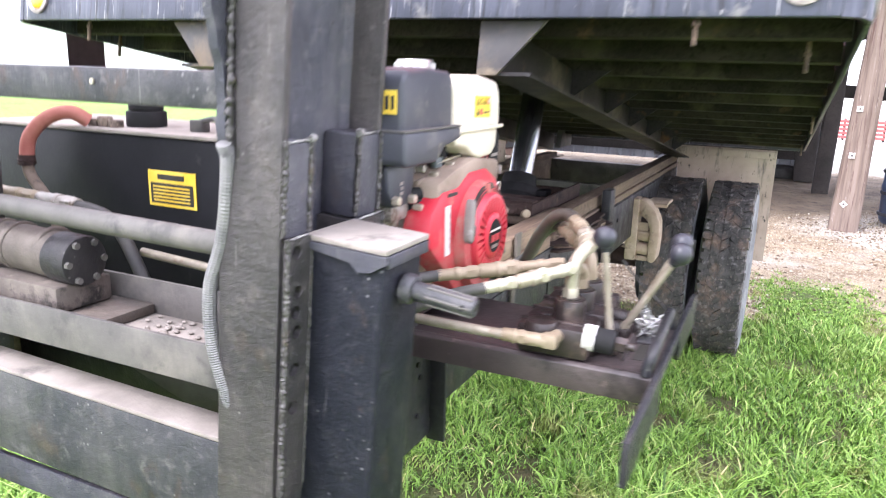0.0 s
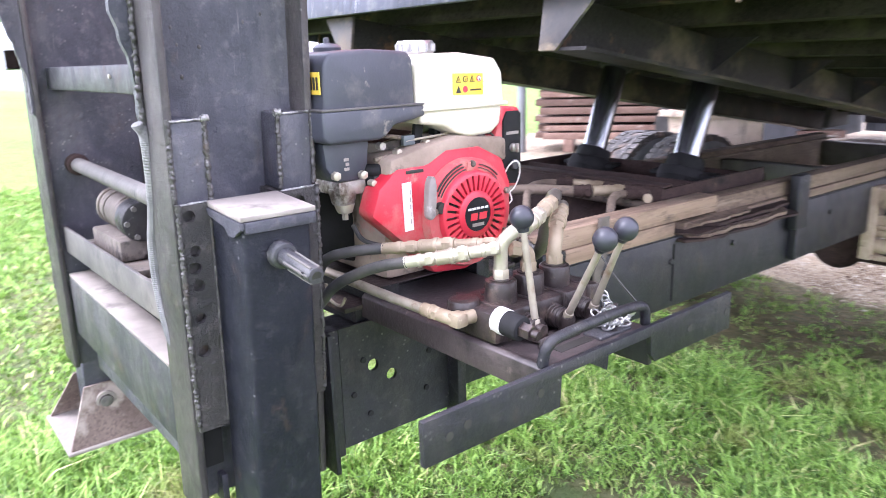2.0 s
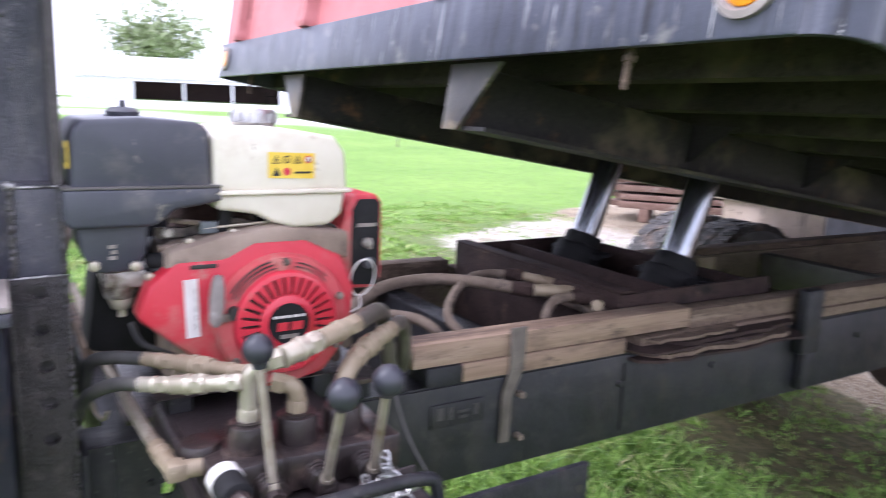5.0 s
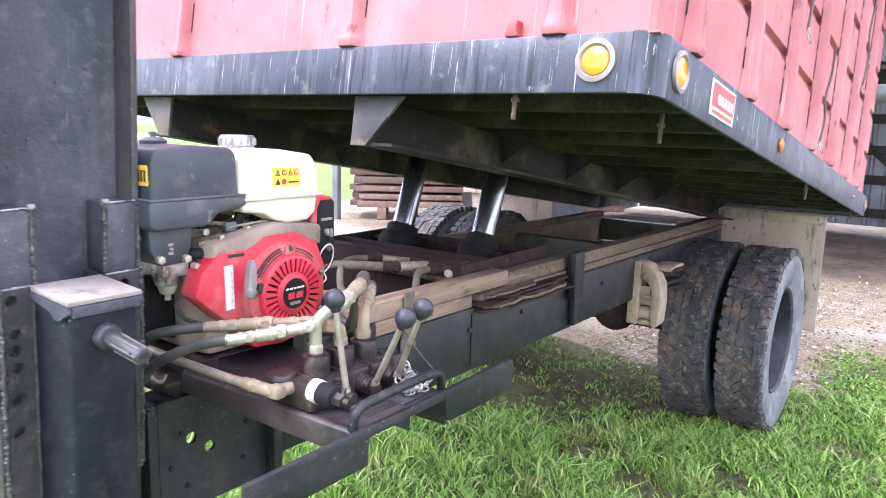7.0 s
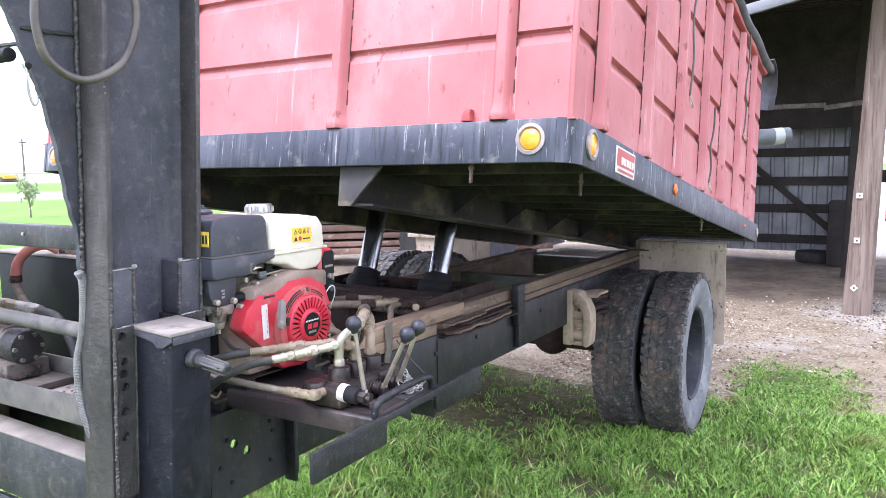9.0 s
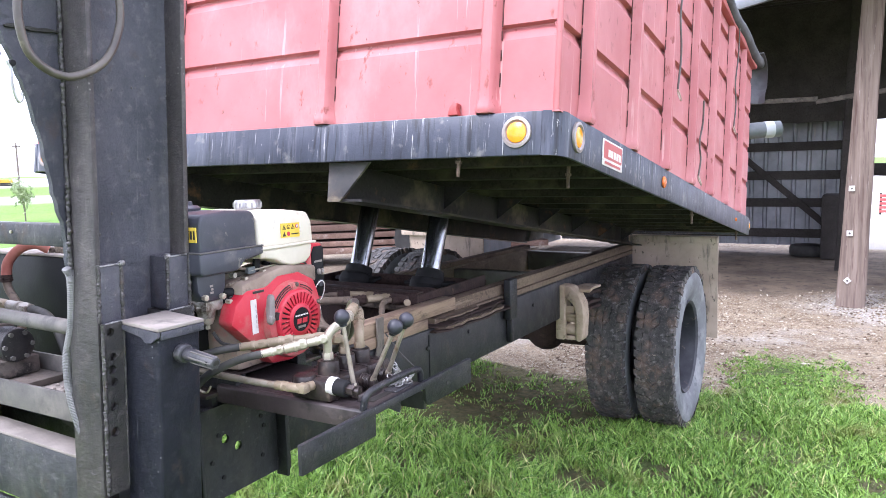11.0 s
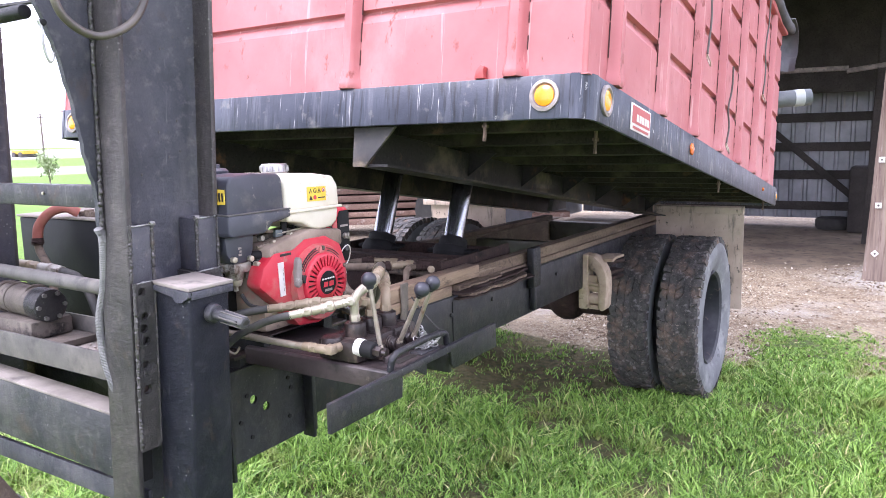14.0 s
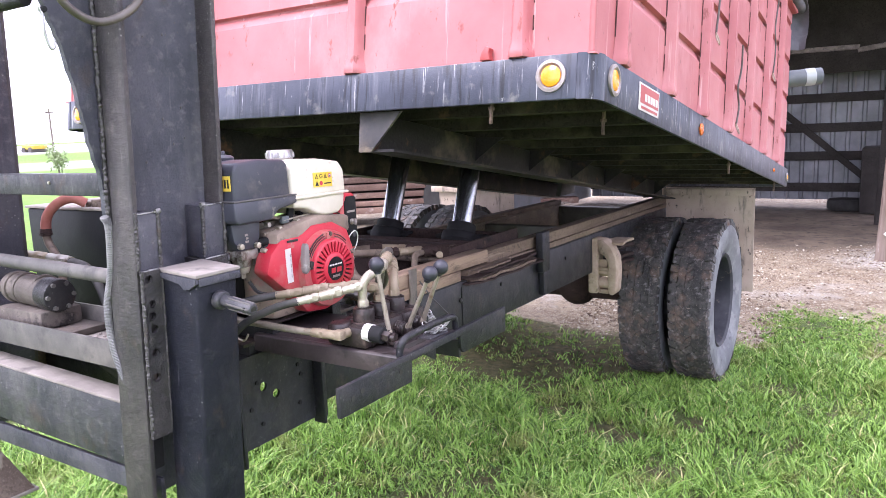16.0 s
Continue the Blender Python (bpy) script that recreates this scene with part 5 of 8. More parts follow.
    for s in (1, -1):
        xe = x1 if s > 0 else x0
        for y in rib_y:
            rib = part("side_rib", hat_rib(lambda u, o: (xe + s * o, y + u)), "box_red", bd)
            a, b = sorted((xe + s * 0.0005, xe + s * 0.0035))
            if s > 0:
                seam_marks(rib, lambda v, w: (a, b, y - 0.0335, y - 0.0308, v, w))
    # corner posts and top rim
    for s in (1, -1):
        bm = B()
        xe = x1 if s > 0 else x0
        a, b = sorted((xe - s * 0.014, xe + s * 0.0025))
        bx(bm, a, b, y0 - 0.0025, y0 + 0.014, zb, wt, bev=0.005, seg=3)
        part("corner_post", bm, "box_red", bd)
        a, b = sorted((xe - s * 0.02, xe + s * 0.035))
        bm = B()
        bx(bm, a, b, y0, y1, wt, wt + 0.05, bev=0.012)
        part("top_rim", bm, "box_red_dark", bd)
    bm = B()
    bx(bm, x0 + 0.021, x1 - 0.021, y0 - 0.03, y0 + 0.02, wt, wt + 0.05, bev=0.012)
    part("top_rim", bm, "box_red_dark", bd)
    # marker lamps: two in front, two on each side
    def lamp(c, axis, r, s=1, flat=False):
        bm = B()
        k = s
        if not flat:
            lathe(bm, [(r * 1.0, 0.0), (r * 1.0, k * 0.007), (r * 0.80, k * 0.009), (r * 0.68, k * 0.003)], c, axis, 28)
            ring = part("lamp_ring", bm, "lamp_ring", bd, "dull rubber lamp ring")
            bm = B()
        else:
            ring = bd
        lathe(bm, [(r * 0.68, k * 0.001), (r * 0.66, k * 0.006), (r * 0.45, k * 0.010), (r * 0.1, k * 0.011)], c, axis, 28)
        part("lamp_lens", bm, "amber" if not flat else "orange_lens", ring, "amber lens")
    for x in (BX1 - 0.125, BX0 + 0.125):
        lamp((x, yf - 0.0005, z + 0.062), "y", 0.042, -1)
    for s in (1, -1):
        xe = BX1 if s > 0 else BX0
        lamp((xe + s * 0.0005, yf + 0.118, z + 0.064), "x", 0.042, s)
        lamp((xe + s * 0.0005, yf + 1.10, z + 0.062), "x", 0.034, s, True)
        lamp((xe + s * 0.0005, HY - 0.62, z + 0.06), "x", 0.016, s, True)
        lamp((xe + s * 0.0005, HY - 0.05, z + 0.06), "x", 0.030, s)
    # maker's plate: plain shapes only
    bm = B()
    bx(bm, BX1 + 0.0005, BX1 + 0.003, yf + 0.335, yf + 0.535, z + 0.022, z + 0.102, bev=0.001)
    plate = part("maker_plate", bm, "white_label", bd, "small white and red maker plate")
    bm = B()
    bx(bm, BX1 + 0.0032, BX1 + 0.004, yf + 0.345, yf + 0.525, z + 0.044, z + 0.096)
    part("red_field", bm, "box_red_dark", plate)
    for k in range(5):
        bm = B()
        bx(bm, BX1 + 0.0042, BX1 + 0.005, yf + 0.385 + 0.027 * k, yf + 0.405 + 0.027 * k, z + 0.052, z + 0.074)
        part("letter_bar", bm, "white_label", plate)
    bm = B()
    bx(bm, BX1 + 0.0032, BX1 + 0.004, yf + 0.355, yf + 0.515, z + 0.028, z + 0.036)
    part("letter_bar", bm, "box_red_dark", plate)
    # hooks and pegs under the skirt
    for x, y in ((0.045, yf + 0.03), (BX1 - 0.10, yf + 0.33), (BX1 - 0.03, HY - 1.75), (BX1 - 0.03, HY - 0.35), (-0.83 - 0.9, yf + 0.05), (BX0 + 0.10, yf + 0.33)):
        bm = B()
        cy(bm, (x, y, z - 0.050), (x, y, z + 0.08), 0.0055, n=10, bev=0.001)
        cy(bm, (x, y, z - 0.012), (x, y, z - 0.004), 0.0095, n=6)
        part("hanger_bolt", bm, "wood_dark", bd, "rusty hanging bolt")
    bm = B()
    prism(bm, [(0.018, zb), (0.052, zb), (0.046, zb + 0.02), (0.050, zb + 0.034), (0.036, zb + 0.040), (0.022, zb + 0.022)], "y", y0 - 0.026, y0 - 0.001, 0.004)
    part("rope_hook", bm, "box_red_dark", bd)
    # rolled tarp with its straps and crank elbow, plus the spout pipe at the back
    bm = B()
    pts = [(x1 + 0.030 + 0.008 * math.sin(7 * k), y0 + k * (y1 - y0 + 0.10) / 10, wt + 0.055 - 0.012 * math.sin(3 * k)) for k in range(11)]
    pipe(bm, pts, 0.036, 12, per=3, ridges=0.04)
    part("rolled_tarp", bm, "tarp", bd, "grey rolled tarpaulin")
    bm = B()
    fold = smooth_2d([(y1 - 0.10, wt + 0.085), (y1 + 0.02, wt + 0.080), (y1 + 0.10, wt + 0.050), (y1 + 0.135, wt - 0.02), (y1 + 0.115, wt - 0.09), (y1 + 0.05, wt - 0.15), (y1 + 0.02, wt - 0.22)])
    prism(bm, fold + [(a - 0.006, b - 0.006) for a, b in fold[::-1]], "x", x1 - 0.02, x1 + 0.085)
    bmesh.ops.subdivide_edges(bm, edges=[q for q in bm.edges if abs(q.verts[0].co.x - q.verts[1].co.x) > 0.05], cuts=4)
    for v in bm.verts:
        v.co.y += 0.035 * math.sin((v.co.x - x1) * 34) * smooth01((wt + 0.09 - v.co.z) / 0.2)
    part("tarp_flap", bm, "tarp", bd, "loose grey tarp end")
    bm = B()
    pipe(bm, [(x1 + 0.03, y1 + 0.02, wt + 0.095), (x1 + 0.04, y1 + 0.10, wt + 0.10), (x1 + 0.04, y1 + 0.15, wt + 0.06)], 0.022, 8)
    part("red_end", bm, "red_metal", bd)
    for y, hi, lo in ((rib_y[2] + 0.085, wt + 0.02, zb + 0.34), (rib_y[3] + 0.10, zb + 0.40, zb + 0.05), (rib_y[5] + 0.10, wt + 0.02, zb + 0.46)):
        bm = B()
        h = hi - lo
        pipe(bm, [(x1 + 0.040, y, hi), (x1 + 0.036, y + 0.020, lo + 0.72 * h), (x1 + 0.030, y - 0.006, lo + 0.45 * h), (x1 + 0.034, y + 0.016, lo + 0.22 * h), (x1 + 0.030, y, lo)], 0.0042, 6)
        strap = part("tie_strap", bm, "hose_dark", bd, "thin dark tie cord")
        bm = B()
        pipe(bm, [(x1 + 0.030, y, lo), (x1 + 0.040, y + 0.014, lo - 0.03), (x1 + 0.036, y + 0.036, lo - 0.04), (x1 + 0.022, y + 0.034, lo - 0.005), (x1 + 0.028, y + 0.010, lo + 0.015)], 0.0028, 6)
        part("wire_hook", bm, "zinc", strap)
    bd.rotation_euler = (radians(-TILT_BODY), 0, 0)
    return bd


build_body()

bm = B()
cy(bm, (0.24, 5.41, 1.84), (0.51, 5.553, 1.857), 0.055, n=24)
bm2 = B()
cy(bm2, (0.415, 5.503, 1.8510), (0.470, 5.532, 1.8545), 0.057, n=24)
sp = thing("spout_pipe", (0.26, 5.42, 1.84), "grey plastic spout pipe with a pale band behind the body", "plastic pipe")
part("pipe", bm, "pvc", sp)
part("pale_band", bm2, "pale_pvc", sp, "pale tape band")


# wheels
def build_wheel(x, outer):
    y = 4.585
    zc = 0.503 + (0.045 if x < C else 0.0)      # the far pair stands on slightly higher ground
    w = thing("dual_wheel", (x, y, zc - 0.503), "worn dual truck wheel with a dusty lugged tyre on grass", "wheel", "dual wheels")
    s = 1 if x > C else -1
    prof = [(0.29, -0.085), (0.36, -0.118), (0.43, -0.124), (0.472, -0.112), (0.492, -0.098), (0.494, 0.098), (0.472, 0.112), (0.43, 0.124), (0.36, 0.118), (0.29, 0.085)]
    bm = B()
    n = 64
    rings = []
    for r, h in prof:
        rings.append([bm.verts.new((x + h, y + r * math.cos(2 * math.pi * i / n), zc + r * math.sin(2 * math.pi * i / n))) for i in range(n)])
    for a, b in zip(rings, [*rings[1:], rings[0]]):
        for i in range(n):
            bm.faces.new((a[i], a[(i + 1) % n], b[(i + 1) % n], b[i]))
    bmesh.ops.recalc_face_normals(bm, faces=bm.faces)
    tyre = part("tyre", bm, "rubber_side", w, "grey weathered rubber sidewall")
    tyre.data.materials.append(M["rubber"])
    for p in tyre.data.polygons:
        q = tyre.matrix_basis @ p.center + w.location
        p.material_index = 1 if math.hypot(q.y - y, q.z - zc) > 0.462 else 0
    # tread: worn zigzag centre ribs between chunky shoulder lugs, uneven with mud
    bm = B()
    rnd = random.Random(int(1000 * (x + 5)))
    nb = 56
    step = 2 * math.pi / nb

    def lug(cells):
        vs = [bm.verts.new((x + h, y + r * math.cos(a), zc + r * math.sin(a))) for r, h, a in cells]
        for q in ((3, 2, 1, 0), (4, 5, 6, 7), (0, 1, 5, 4), (1, 2, 6, 5), (2, 3, 7, 6), (3, 0, 4, 7)):
            bm.faces.new([vs[k] for k in q])
    for i in range(nb):
        for row, (h0, h1) in enumerate(((-0.062, -0.022), (-0.018, 0.020), (0.024, 0.062))):
            a0 = step * (i + 0.33 * row) + rnd.uniform(-0.06, 0.06) * step
            da, sk = step * rnd.uniform(0.84, 0.93), step * (0.30 if row % 2 else -0.30)
            top = 0.4985 + rnd.uniform(-0.004, 0.004)
            foot = ((h0, a0 + sk), (h1, a0 - sk), (h1 + rnd.uniform(-0.004, 0.004), a0 + da - sk), (h0 + rnd.uniform(-0.004, 0.004), a0 + da + sk))
            lug([(0.478, h, a) for h, a in foot] + [(top + rnd.uniform(-0.002, 0.002), h, a) for h, a in foot])
        for side in (-1, 1):
            a0 = step * (i + (0.15 if side > 0 else 0.65)) + rnd.uniform(-0.05, 0.05) * step
            da, top = step * rnd.uniform(0.70, 0.82), 0.5005 + rnd.uniform(-0.005, 0.003)
            tip = 0.1145 + rnd.uniform(-0.004, 0.003)
            base = ((0.066, a0 + 0.22 * step), (tip + 0.004, a0), (tip + 0.004, a0 + da), (0.066 + rnd.uniform(0, 0.006), a0 + da + 0.18 * step))
            crest = ((0.068, a0 + 0.24 * step), (tip - 0.004, a0 + 0.05 * step), (tip - 0.004, a0 + da - 0.05 * step), (0.068, a0 + da + 0.16 * step))
            cells = [(0.474 if h < 0.1 else 0.462, side * h, a) for h, a in base] + [(top, side * h, a) for h, a in crest]
            lug(cells if side > 0 else cells[3::-1] + cells[:3:-1])
    bmesh.ops.recalc_face_normals(bm, faces=bm.faces)
    part("tread", bm, "rubber", tyre, "muddy worn tread lugs")
    bm = B()
    o = s * (0.085 if outer else -0.06)
    lathe(bm, [(0.292, o), (0.285, o + s * 0.012), (0.268, o - s * 0.0), (0.255, o - s * 0.06), (0.25, o - s * 0.12), (0.16, o - s * 0.135), (0.13, o - s * 0.10), (0.09, o - s * 0.09)], (x, y, zc), "x", 40, False)
    part("rim", bm, "rim", w, "dusty dark steel rim")
    bm = B()
    for k in range(8):
        a = 2 * math.pi * k / 8
        cy(bm, (x + o - s * 0.135, y + 0.195 * math.cos(a), zc + 0.195 * math.sin(a)), (x + o - s * 0.105, y + 0.195 * math.cos(a), zc + 0.195 * math.sin(a)), 0.014, n=6)
    part("wheel_nuts", bm, "dusty_steel", w)


for xx, out in ((0.022, True), (-0.268, False), (-2.09, True), (-1.75, False)):
    build_wheel(xx, out)


def build_axle():
    ax = thing("rear_axle", (C, 4.585, 0.4), "mud-caked leaf spring axle under the frame", "axle")
    bm = B()
    cy(bm, (-1.70, 4.585, 0.505), (-0.40, 4.585, 0.505), 0.065, n=20)
    ball(bm, (C, 4.585, 0.525), 0.14, 20, (1, 0.9, 1))
    part("axle_tube", bm, "rust", ax)
    for s in (1, -1):
        x = mirrored(-0.44, s)
        for k in range(6):
            bm = B()
            L_ = 0.62 - 0.07 * k
            pipe(bm, [(x, 4.585 - L_, 0.70 - 0.016 * k), (x, 4.585, 0.655 - 0.016 * k), (x, 4.585 + L_, 0.70 - 0.016 * k)], 0.009, 4, per=4)
            bmesh.ops.scale(bm, vec=(4.0, 1, 0.8), verts=bm.verts, space=Matrix.Translation((-x, 0, -0.66)))
            part("spring_leaf", bm, "hanger_mud", ax)
        bm = B()
        xx = mirrored(-0.40, s)
        o = 1 if s > 0 else -1
        def hb(bm, u0, u1, *rest, **kw):
            a, b = sorted((xx + o * u0, xx + o * u1))
            return bx(bm, a, b, *rest, **kw)
        def cheek(bm, pts, ya, yb, bev):
            prism(bm, [(xx + o * u, z) for u, z in (pts if o > 0 else pts[::-1])], "y", ya, yb, bev)
        # back plate on the rail, a heavy curved outer arm, a cap over the pins and a foot
        hb(bm, 0.0, 0.052, 3.665, 3.765, 0.700, 1.000, bev=0.008)
        cheek(bm, [(0.050, 1.000), (0.085, 0.990), (0.122, 0.955), (0.150, 0.900), (0.156, 0.830), (0.150, 0.715), (0.132, 0.690), (0.108, 0.700), (0.106, 0.780), (0.108, 0.850), (0.098, 0.890), (0.072, 0.915), (0.050, 0.920)], 3.675, 3.775, 0.010)
        hb(bm, 0.050, 0.108, 3.685, 3.760, 0.698, 0.722, bev=0.006)
        hb(bm, 0.050, 0.100, 3.690, 3.700, 0.845, 0.885, bev=0.004)
        hanger = part("spring_hanger", bm, "hanger_mud", ax, "mud-caked cast spring hanger")
        for z, r in ((0.818, 0.026), (0.755, 0.030)):
            bm = B()
            cy(bm, (xx + o * 0.050, 3.712, z), (xx + o * 0.107, 3.712, z - 0.003), r, n=16, bev=0.006)
            part("hanger_pin", bm, "hanger_mud", hanger)
        bm = B()
        cy(bm, (xx + o * 0.03, 3.690, 0.838), (xx + o * 0.108, 3.690, 0.832), 0.010, n=10, bev=0.002)
        cy(bm, (xx + o * 0.036, 3.690, 0.838), (xx + o * 0.052, 3.690, 0.837), 0.017, n=6, bev=0.002)
        part("hanger_bolt", bm, "hanger_mud", hanger)
        bm = B()
        a, b = sorted((xx + o * 0.07, xx + o * 0.17))
        prism(bm, [(3.74, 0.972), (3.80, 0.982), (3.93, 0.975), (3.93, 0.960), (3.80, 0.964), (3.74, 0.955)], "x", a, b, 0.005)
        part("top_leaf", bm, "hanger_mud", hanger)
        for z in (0.945, 0.915, 0.86, 0.825):
            bm = B()
            a, b = sorted((xx + o * 0.02, xx + o * 0.095))
            prism(bm, [(3.82, z + 0.004), (4.00, z + 0.006), (4.16, z - 0.008), (4.16, z - 0.026), (4.00, z - 0.012), (3.82, z - 0.014)], "x", a, b, 0.003)
            part("spring_leaf", bm, "rust", hanger)


build_axle()


def build_flap(s):
    x0, x1 = (-0.37, 0.205) if s > 0 else (-2.24, -1.55)
    f = thing("mud_flap", ((x0 + x1) / 2, 5.06, 0.455), "mud-splashed grey rubber mud flap hung from the frame", "mud flap", "mud flaps")
    bm = B()
    nx, nz = 10, 12
    V = {}
    for sd in (0, 1):
        for i in range(nx + 1):
            for k in range(nz + 1):
                u, v = i / nx, k / nz
                yy = 5.06 + 0.018 * math.sin(3.2 * u + 1) * (1 - v) + 0.03 * (1 - v) ** 2 + 0.010 * sd
                V[sd, i, k] = bm.verts.new((x0 + (x1 - x0) * u + 0.0, yy, 0.455 + 0.695 * v))
    for i in range(nx):
        for k in range(nz):
            bm.faces.new((V[0, i, k], V[0, i + 1, k], V[0, i + 1, k + 1], V[0, i, k + 1]))
            bm.faces.new((V[1, i, k], V[1, i, k + 1], V[1, i + 1, k + 1], V[1, i + 1, k]))
    for i in range(nx):
        bm.faces.new((V[0, i, 0], V[1, i, 0], V[1, i + 1, 0], V[0, i + 1, 0]))
        bm.faces.new((V[0, i, nz], V[0, i + 1, nz], V[1, i + 1, nz], V[1, i, nz]))
    for k in range(nz):
        bm.faces.new((V[0, 0, k], V[0, 0, k + 1], V[1, 0, k + 1], V[1, 0, k]))
        bm.faces.new((V[0, nx, k], V[1, nx, k], V[1, nx, k + 1], V[0, nx, k + 1]))
    bmesh.ops.recalc_face_normals(bm, faces=bm.faces)
    part("rubber_sheet", bm, "mud_flap", f)
    bm = B()
    bx(bm, x0 - 0.06, x1, 5.03, 5.055, 1.10, 1.145, bev=0.004)
    part("hanger_bar", bm, "mud_flap", f)


build_flap(1)
build_flap(-1)
# the petrol engine: its crank runs across the trailer, the recoil cover looks outward
EX, EY, EZ = -0.230, 1.429, 1.264      # middle of the recoil cover
FAN = 0.89      # its size against a full-width cover


def yz(cx, cz, r, a):
    return cx + r * math.cos(a), cz + r * math.sin(a)


def build_engine():
    e = thing("petrol_engine", (-0.40, 1.40, 1.148), "dusty red and black petrol engine with cream fuel tank", "engine")
    # crankcase, base and cylinder
    bm = B()
    bx(bm, -0.52, -0.30, 1.27, 1.53, 1.150, 1.34, bev=0.02)
    part("crankcase", bm, "engine_dust", e, "dirt-crusted cast crankcase")
    bm = B()
    bx(bm, -0.54, -0.29, 1.25, 1.55, 1.1475, 1.1495, bev=0.0005)
    part("base_flange", bm, "oily_steel", e)
    bm = B()
    prism(bm, [(1.17, 1.205), (1.30, 1.16), (1.34, 1.36), (1.19, 1.36)], "x", -0.50, -0.40, 0.008)
    part("cylinder_barrel", bm, "black_flat", e)
    # blower shroud
    outline = [(1.278, 1.362), (1.345, 1.362), (1.39, 1.384), (1.47, 1.384), (1.53, 1.355), (1.553, 1.30), (1.545, 1.22), (1.50, 1.165), (1.43, 1.150), (1.355, 1.158), (1.30, 1.215), (1.222, 1.284), (1.240, 1.330)]
    bm = B()
    prism(bm, outline, "x", -0.315, -0.262, 0.010)
    shroud = part("blower_shroud", bm, "red_metal", e, "red shroud, dusty along the top")
    bm = B()
    bx(bm, -0.2618, -0.2600, 1.296, 1.334, 1.350, 1.356, bev=0.0005)
    part("name_strip", bm, "ink", shroud)
    bm = B()
    prism(bm, [(1.289, 1.249), (1.308, 1.250), (1.3055, 1.336), (1.286, 1.335)], "x", -0.2618, -0.2600)
    tag = part("paper_label", bm, "white_label", shroud, "long white paper label")
    for k in range(5):
        bm = B()
        bx(bm, -0.2598, -0.2592, 1.3015 + 0.0005 * (k % 2), 1.3030, 1.262 + 0.013 * k, 1.270 + 0.013 * k)
        part("letter_bar", bm, "lamp_ring", tag)
    bm = B()
    prism(bm, [(1.262, 1.318), (1.345, 1.335), (1.40, 1.355), (1.52, 1.352), (1.545, 1.345), (1.545, 1.392), (1.42, 1.406), (1.345, 1.394), (1.268, 1.376)], "x", -0.40, -0.266, 0.009)
    part("cylinder_cover", bm, "engine_dust", e, "dust-caked cover under the tank")
    # wiring and links round the carburettor
    for pts_, r_, m_ in (([(-0.30, 1.255, 1.345), (-0.285, 1.275, 1.350), (-0.28, 1.30, 1.372), (-0.285, 1.35, 1.392), (-0.29, 1.42, 1.396)], 0.0028, "hose_black"),
                         ([(-0.31, 1.232, 1.300), (-0.292, 1.252, 1.288), (-0.29, 1.275, 1.300), (-0.30, 1.29, 1.33)], 0.0035, "hose_black"),
                         ([(-0.33, 1.225, 1.262), (-0.315, 1.235, 1.235), (-0.30, 1.262, 1.222), (-0.31, 1.29, 1.205)], 0.0045, "hose_black"),
                         ([(-0.295, 1.44, 1.398), (-0.285, 1.49, 1.405), (-0.29, 1.53, 1.395), (-0.30, 1.552, 1.36)], 0.0026, "ink")):
        bm = B()
        pipe(bm, pts_, r_, 6)
        part("wire", bm, m_, e)
    for y_, z_, r_ in ((1.262, 1.318, 0.012), (1.262, 1.337, 0.013), (1.262, 1.356, 0.012)):
        bm = B()
        cy(bm, (-0.318, y_ - 0.012, z_), (-0.300, y_ + 0.010, z_), r_, n=14, bev=0.003)
        part("choke_stack", bm, "black_flat", e)
    for y_, z_ in ((1.246, 1.338), (1.302, 1.385), (1.365, 1.396), (1.478, 1.398)):
        bm = B()
        cy(bm, (-0.300, y_, z_), (-0.284, y_, z_), 0.0065, n=6, bev=0.001)
        part("hex_bolt", bm, "zinc", e)
    bm = B()
    cy(bm, (-0.335, 1.214, 1.284), (-0.335, 1.214, 1.302), 0.013, 0.019, 14, bev=0.003)
    cy(bm, (-0.335, 1.214, 1.272), (-0.335, 1.214, 1.286), 0.006, n=6)
    part("drain_bowl", bm, "zinc", e, "pale metal fuel bowl")
    # blower ring with long vents
    bm = B()
    lathe(bm, [(0.115, -0.045), (0.114, -0.020), (0.110, -0.013), (0.090, -0.009), (0.090, -0.045)], (EX, EY, EZ), "x", 56)
    ring = part("blower_ring", bm, "red_dusty", e, "red ring under brown dust")
    for r, a0, a1 in ((0.0945, 100, 152), (0.1010, 102, 152), (0.1075, 104, 148), (0.0950, 42, 80), (0.1020, 45, 78)):
        q = [radians(a0 + (a1 - a0) * i / 8) for i in range(9)]
        bm = B()
        prism(bm, [yz(EY, EZ, r + 0.0010, a) for a in q] + [yz(EY, EZ, r - 0.0009, a) for a in q[::-1]], "x", EX - 0.0125, EX - 0.0086)
        part("long_vent", bm, "ink", ring)
    for k in range(4):
        y = 1.337 + 0.0085 * k
        bm = B()
        prism(bm, [(y, 1.246 - 0.003 * k), (y + 0.004, 1.245 - 0.003 * k), (y + 0.004, 1.268), (y, 1.268)], "x", -0.2622, -0.2598)
        part("side_vent", bm, "ink", shroud)
    # recoil cover: hub, spokes and rim over a dark well
    bm = B()
    lathe(bm, [(0.0885, -0.02), (0.0885, -0.007), (0.02, -0.007)], (EX, EY, EZ), "x", 48)
    cover = part("recoil_well", bm, "ink", e)
    bm = B()
    lathe(bm, [(0.0895, -0.03), (0.0895, -0.004), (0.086, 0.0005), (0.0800, 0.0015), (0.0790, -0.002), (0.0785, -0.02)], (EX, EY, EZ), "x", 56)
    part("recoil_rim", bm, "red_cover", cover)
    bm = B()
